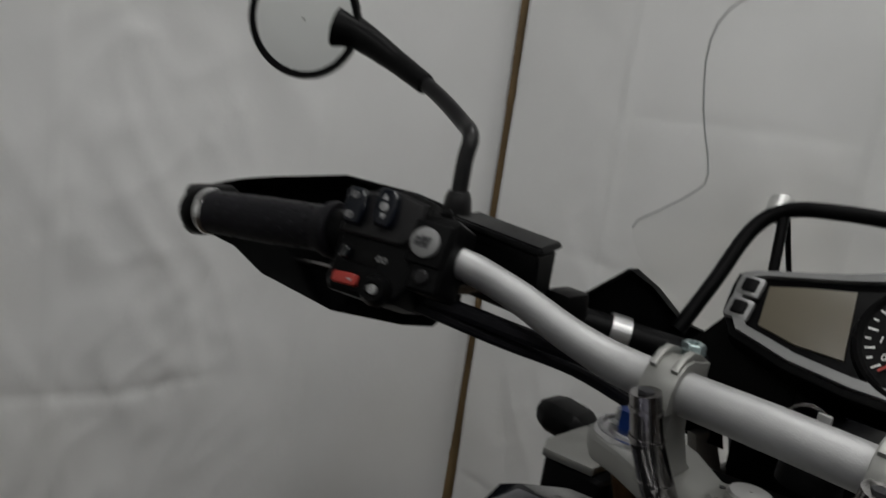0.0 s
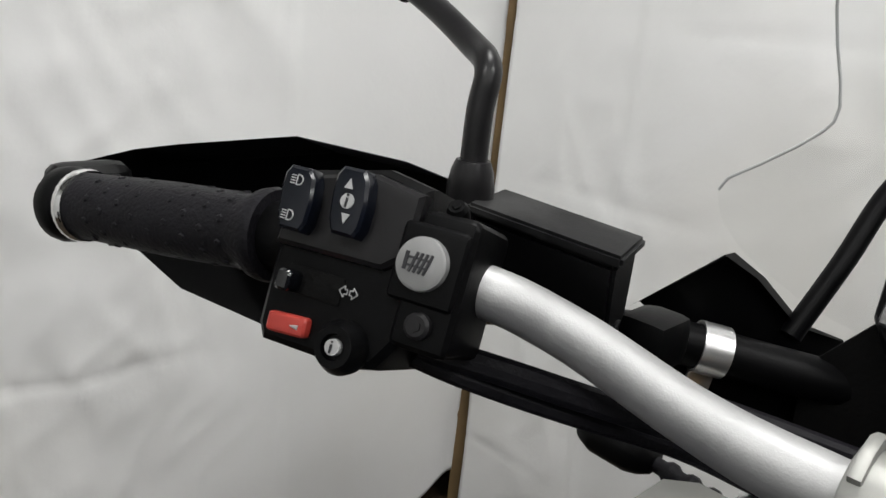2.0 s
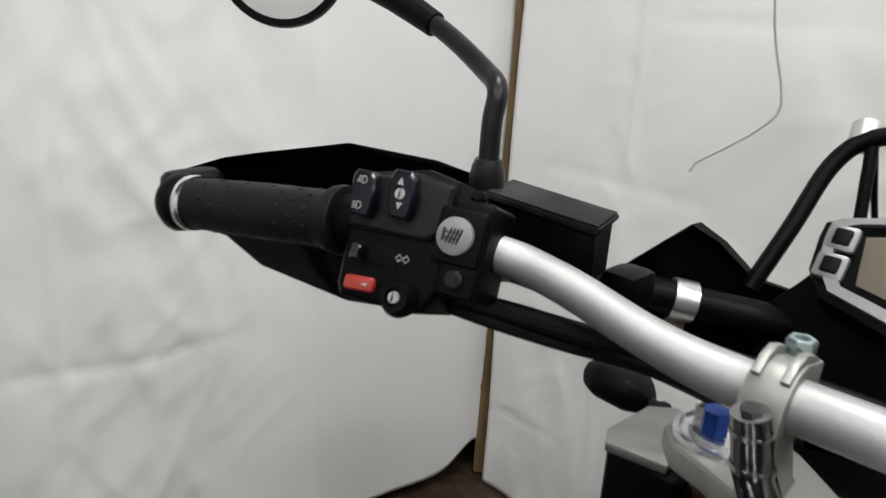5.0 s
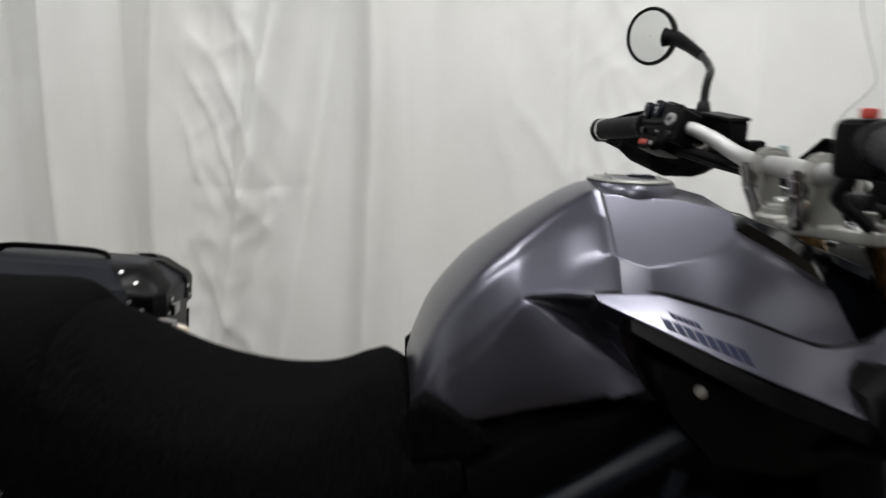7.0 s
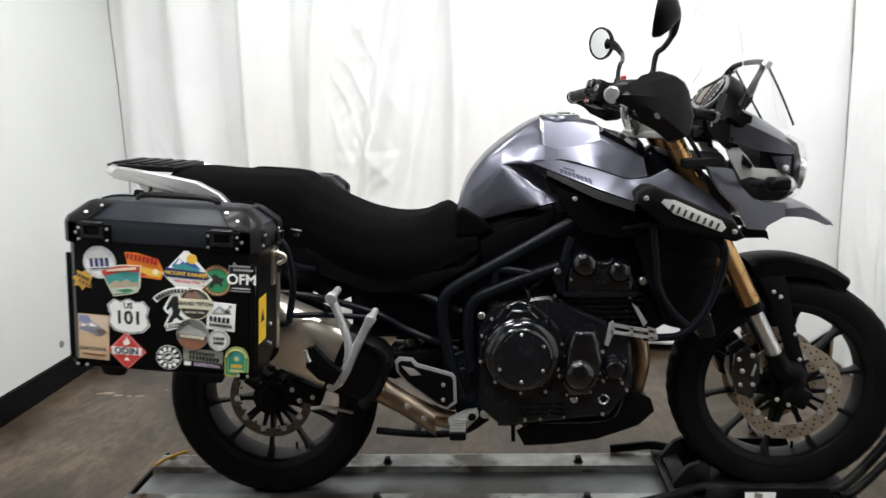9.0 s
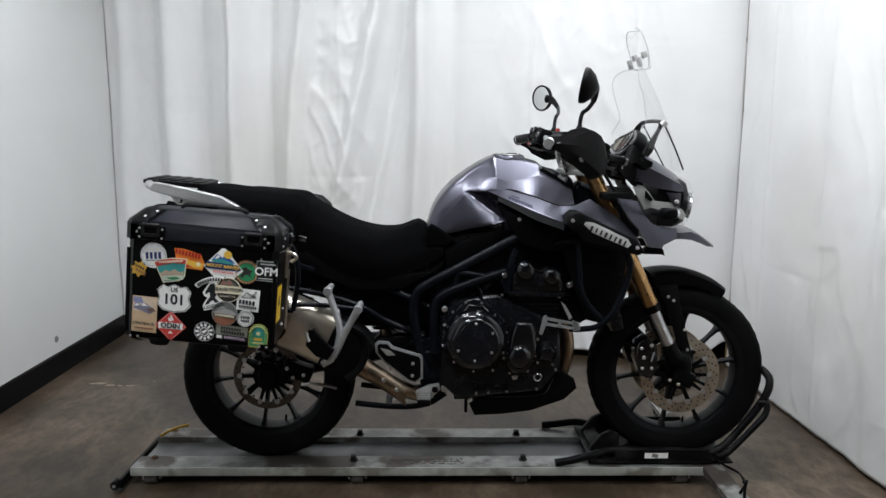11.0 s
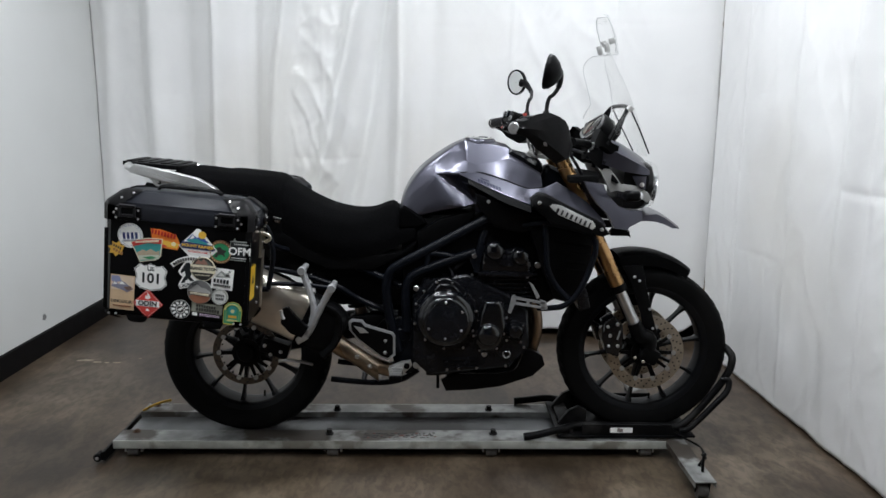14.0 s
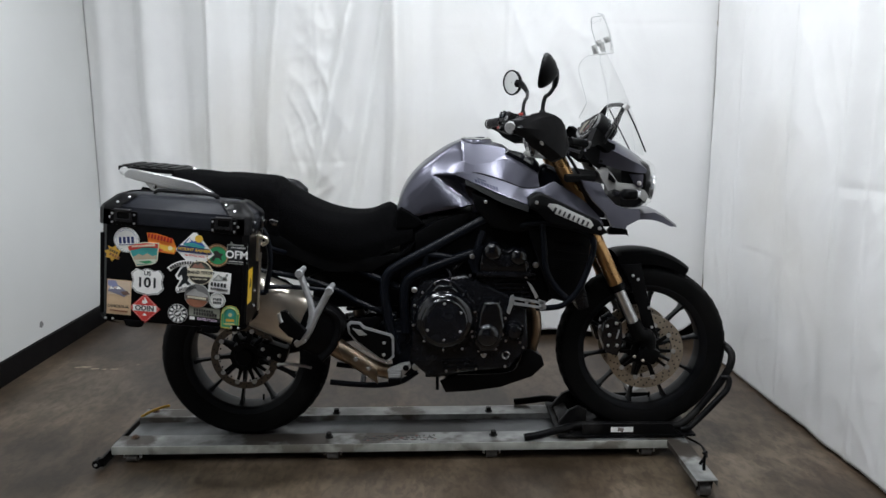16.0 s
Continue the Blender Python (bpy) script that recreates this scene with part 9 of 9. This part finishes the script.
for x, y in ((-0.418, -0.105), (-0.430, 0.145)):
    bm = B()
    rod(bm, (x, y, ZT), (x, y, ZT + 0.002), 0.015, seg=16)
    rod(bm, (x, y, ZT), (x, y, ZT + 0.008), 0.009, seg=6)
    part("rail_nut", bm, M_RUST, dolly, "rusty rail nut")
bm = B()
block(bm, (0.56, 0, 0.0265), (2.06, 0.18, 0.003), 0.001)
part("channel_floor", bm, M_PLANK, dolly, "dirty grey channel floor between the rails")
rnd = random.Random(5)
for k in range(17):
    x = 0.455 + 0.0165 * k
    for j in range(3):
        bm = B()
        block(bm, (x + rnd.uniform(-0.006, 0.006), -0.138 + 0.017 * (j - 1) + rnd.uniform(-0.004, 0.004), ZT + 0.0004 + 0.00015 * j), (rnd.uniform(0.004, 0.018), rnd.uniform(0.003, 0.012), 0.0008), 0, (0, 0, rnd.uniform(-40, 40)))
        part("worn_letter", bm, ink((0.13, 0.03, 0.025)) if (k + 2 * j) % 5 == 1 else ink((0.028, 0.025, 0.023)), dolly, "worn lettering")
# black cross bar at the rear end, pale cross arm at the front end
bm = B()
slab(bm, [(-0.486, -0.005), (-0.518, -0.005), (-0.522, 0.004), (-0.500, 0.026), (-0.486, 0.030)], -0.235, 0.235, 0.003)
bar_ = part("rear_bar", bm, M_CHOCK, dolly, "black rear cross bar")
bm = B()
lathe(bm, [(0.001, -0.2385), (0.012, -0.2385), (0.016, -0.235), (0.016, -0.205)], (-0.514, 0, 0.004), seg=20)
part("bar_end_cap", bm, M_CHOCK, bar_, "rounded black bar end")
bm = B()
ring_bolt(bm, (-0.514, -0.2385, 0.004), 0.0060, 0.003, (0, -1, 0))
part("end_bolt", bm, M_BOLT, bar_)
bm = B()
slab(bm, [(1.595, ZT - 0.020), (1.595, ZT), (1.668, ZT), (1.668, ZT - 0.020), (1.664, ZT - 0.020), (1.664, ZT - 0.004), (1.599, ZT - 0.004), (1.599, ZT - 0.020)], -0.50, 0.50, 0.001)
arm = part("cross_arm", bm, M_RAIL, dolly, "pale galvanised cross arm")
for s in (-1, 1):
    bm = B()
    rod(bm, (1.614, s * 0.465, FLOOR + 0.024), (1.650, s * 0.465, FLOOR + 0.024), 0.024, seg=24)
    part("caster_wheel", bm, M_CASTER, dolly, "small worn grey caster")
    bm = B()
    for e in (1.608, 1.655):
        slab(bm, [(s * 0.465 - 0.02, ZT - 0.006), (s * 0.465 + 0.02, ZT - 0.006), (s * 0.465 + 0.008, 0.0), (s * 0.465 - 0.008, 0.0)], e - 0.002, e + 0.002, 0.0005, axis="x")
    part("caster_fork", bm, M_CHOCK, dolly)
    bm = B()
    ring = [(1.648, s * 0.385, ZT + 0.002), (1.660, s * 0.392, ZT + 0.030), (1.660, s * 0.405, ZT + 0.055), (1.650, s * 0.42, ZT + 0.055), (1.646, s * 0.425, ZT + 0.03), (1.645, s * 0.43, ZT + 0.002)]
    tube(bm, ring, 0.005, seg=10)
    part("tie_ring", bm, M_CHOCK, dolly, "black tie-down ring")
bm = B()
tube(bm, [(1.64, -0.16, 0.075), (1.665, -0.20, 0.065), (1.70, -0.25, 0.058), (1.69, -0.32, 0.06), (1.662, -0.385, 0.085)], 0.012, seg=8, flat=0.25)
part("strap", bm, M_TYRE, dolly, "black tie-down strap")
bm = B()
tube(bm, [(-0.47, 0.09, 0.050), (-0.44, 0.11, 0.064), (-0.40, 0.13, 0.074), (-0.37, 0.14, 0.078)], 0.008, seg=8, flat=0.5)
part("yellow_strap", bm, M_YELLOW, dolly, "dirty yellow strap end")

chock = thing("wheel_chock", (1.4, 0, ZT), "black steel wheel chock gripping the front tyre", "wheel chock")
bm = B()
block(bm, (1.45, 0, ZT + 0.010), (0.52, 0.34, 0.008), 0.002)
part("base_plate", bm, M_CHOCK, chock, "black base plate")
for s in (-1, 1):
    bm = B()
    tube(bm, [(1.06, s * 0.175, ZT + 0.012), (1.12, s * 0.17, ZT + 0.020), (1.20, s * 0.155, ZT + 0.034), (1.28, s * 0.12, ZT + 0.034), (1.45, s * 0.115, ZT + 0.030), (1.60, s * 0.115, ZT + 0.028), (1.68, s * 0.11, 0.085), (1.78, s * 0.10, 0.19), (1.845, s * 0.095, 0.285), (1.862, s * 0.085, 0.340), (1.855, s * 0.06, 0.365), (1.85, 0, 0.37)], 0.0145, seg=12)
    part("frame_tube", bm, M_CHOCK, chock, "bent black frame tube")
    bm = B()
    tube(bm, [(1.66, s * 0.14, 0.07), (1.70, s * 0.14, 0.085), (1.80, s * 0.13, 0.185), (1.838, s * 0.12, 0.225), (1.845, s * 0.11, 0.262), (1.82, s * 0.10, 0.262)], 0.012, seg=12)
    part("front_loop", bm, M_CHOCK, chock)
    bm = B()
    slab(bm, [(1.20, ZT + 0.03), (1.245, ZT + 0.085), (1.28, ZT + 0.10), (1.31, ZT + 0.085), (1.31, ZT + 0.02), (1.21, ZT + 0.015)], s * 0.075, s * 0.095, 0.004)
    part("cradle_cheek", bm, M_CHOCK, chock, "black cradle cheek")
    bm = B()
    slab(bm, [(1.28, ZT + 0.012), (1.28, ZT + 0.055), (1.62, ZT + 0.055), (1.64, ZT + 0.012)], s * 0.155, s * 0.163, 0.002)
    part("side_plate", bm, M_CHOCK, chock, "black side plate")
bm = B()
block(bm, (1.43, -0.1638, ZT + 0.034), (0.085, 0.001, 0.020), 0)
lab_ = part("maker_label", bm, ink(WHITE), chock, "white label with a worn grey mark")
bm = B()
block(bm, (1.425, -0.1646, ZT + 0.034), (0.022, 0.0008, 0.014), 0, (0, 12, 0))
part("label_mark", bm, ink((0.20, 0.17, 0.16)), lab_)
bm = B()
block(bm, (1.235, 0, ZT + 0.03), (0.05, 0.14, 0.03), 0.008, (0, -25, 0))
part("rear_cradle", bm, M_CHOCK, chock)
for x, y in ((1.50, -0.10), (1.62, -0.135), (1.24, -0.14), (1.50, 0.10), (1.62, 0.135)):
    bm = B()
    rod(bm, (x, y, ZT + 0.002), (x, y, ZT + 0.028), 0.012, seg=6)
    part("chock_bolt", bm, M_CHOCK, chock)
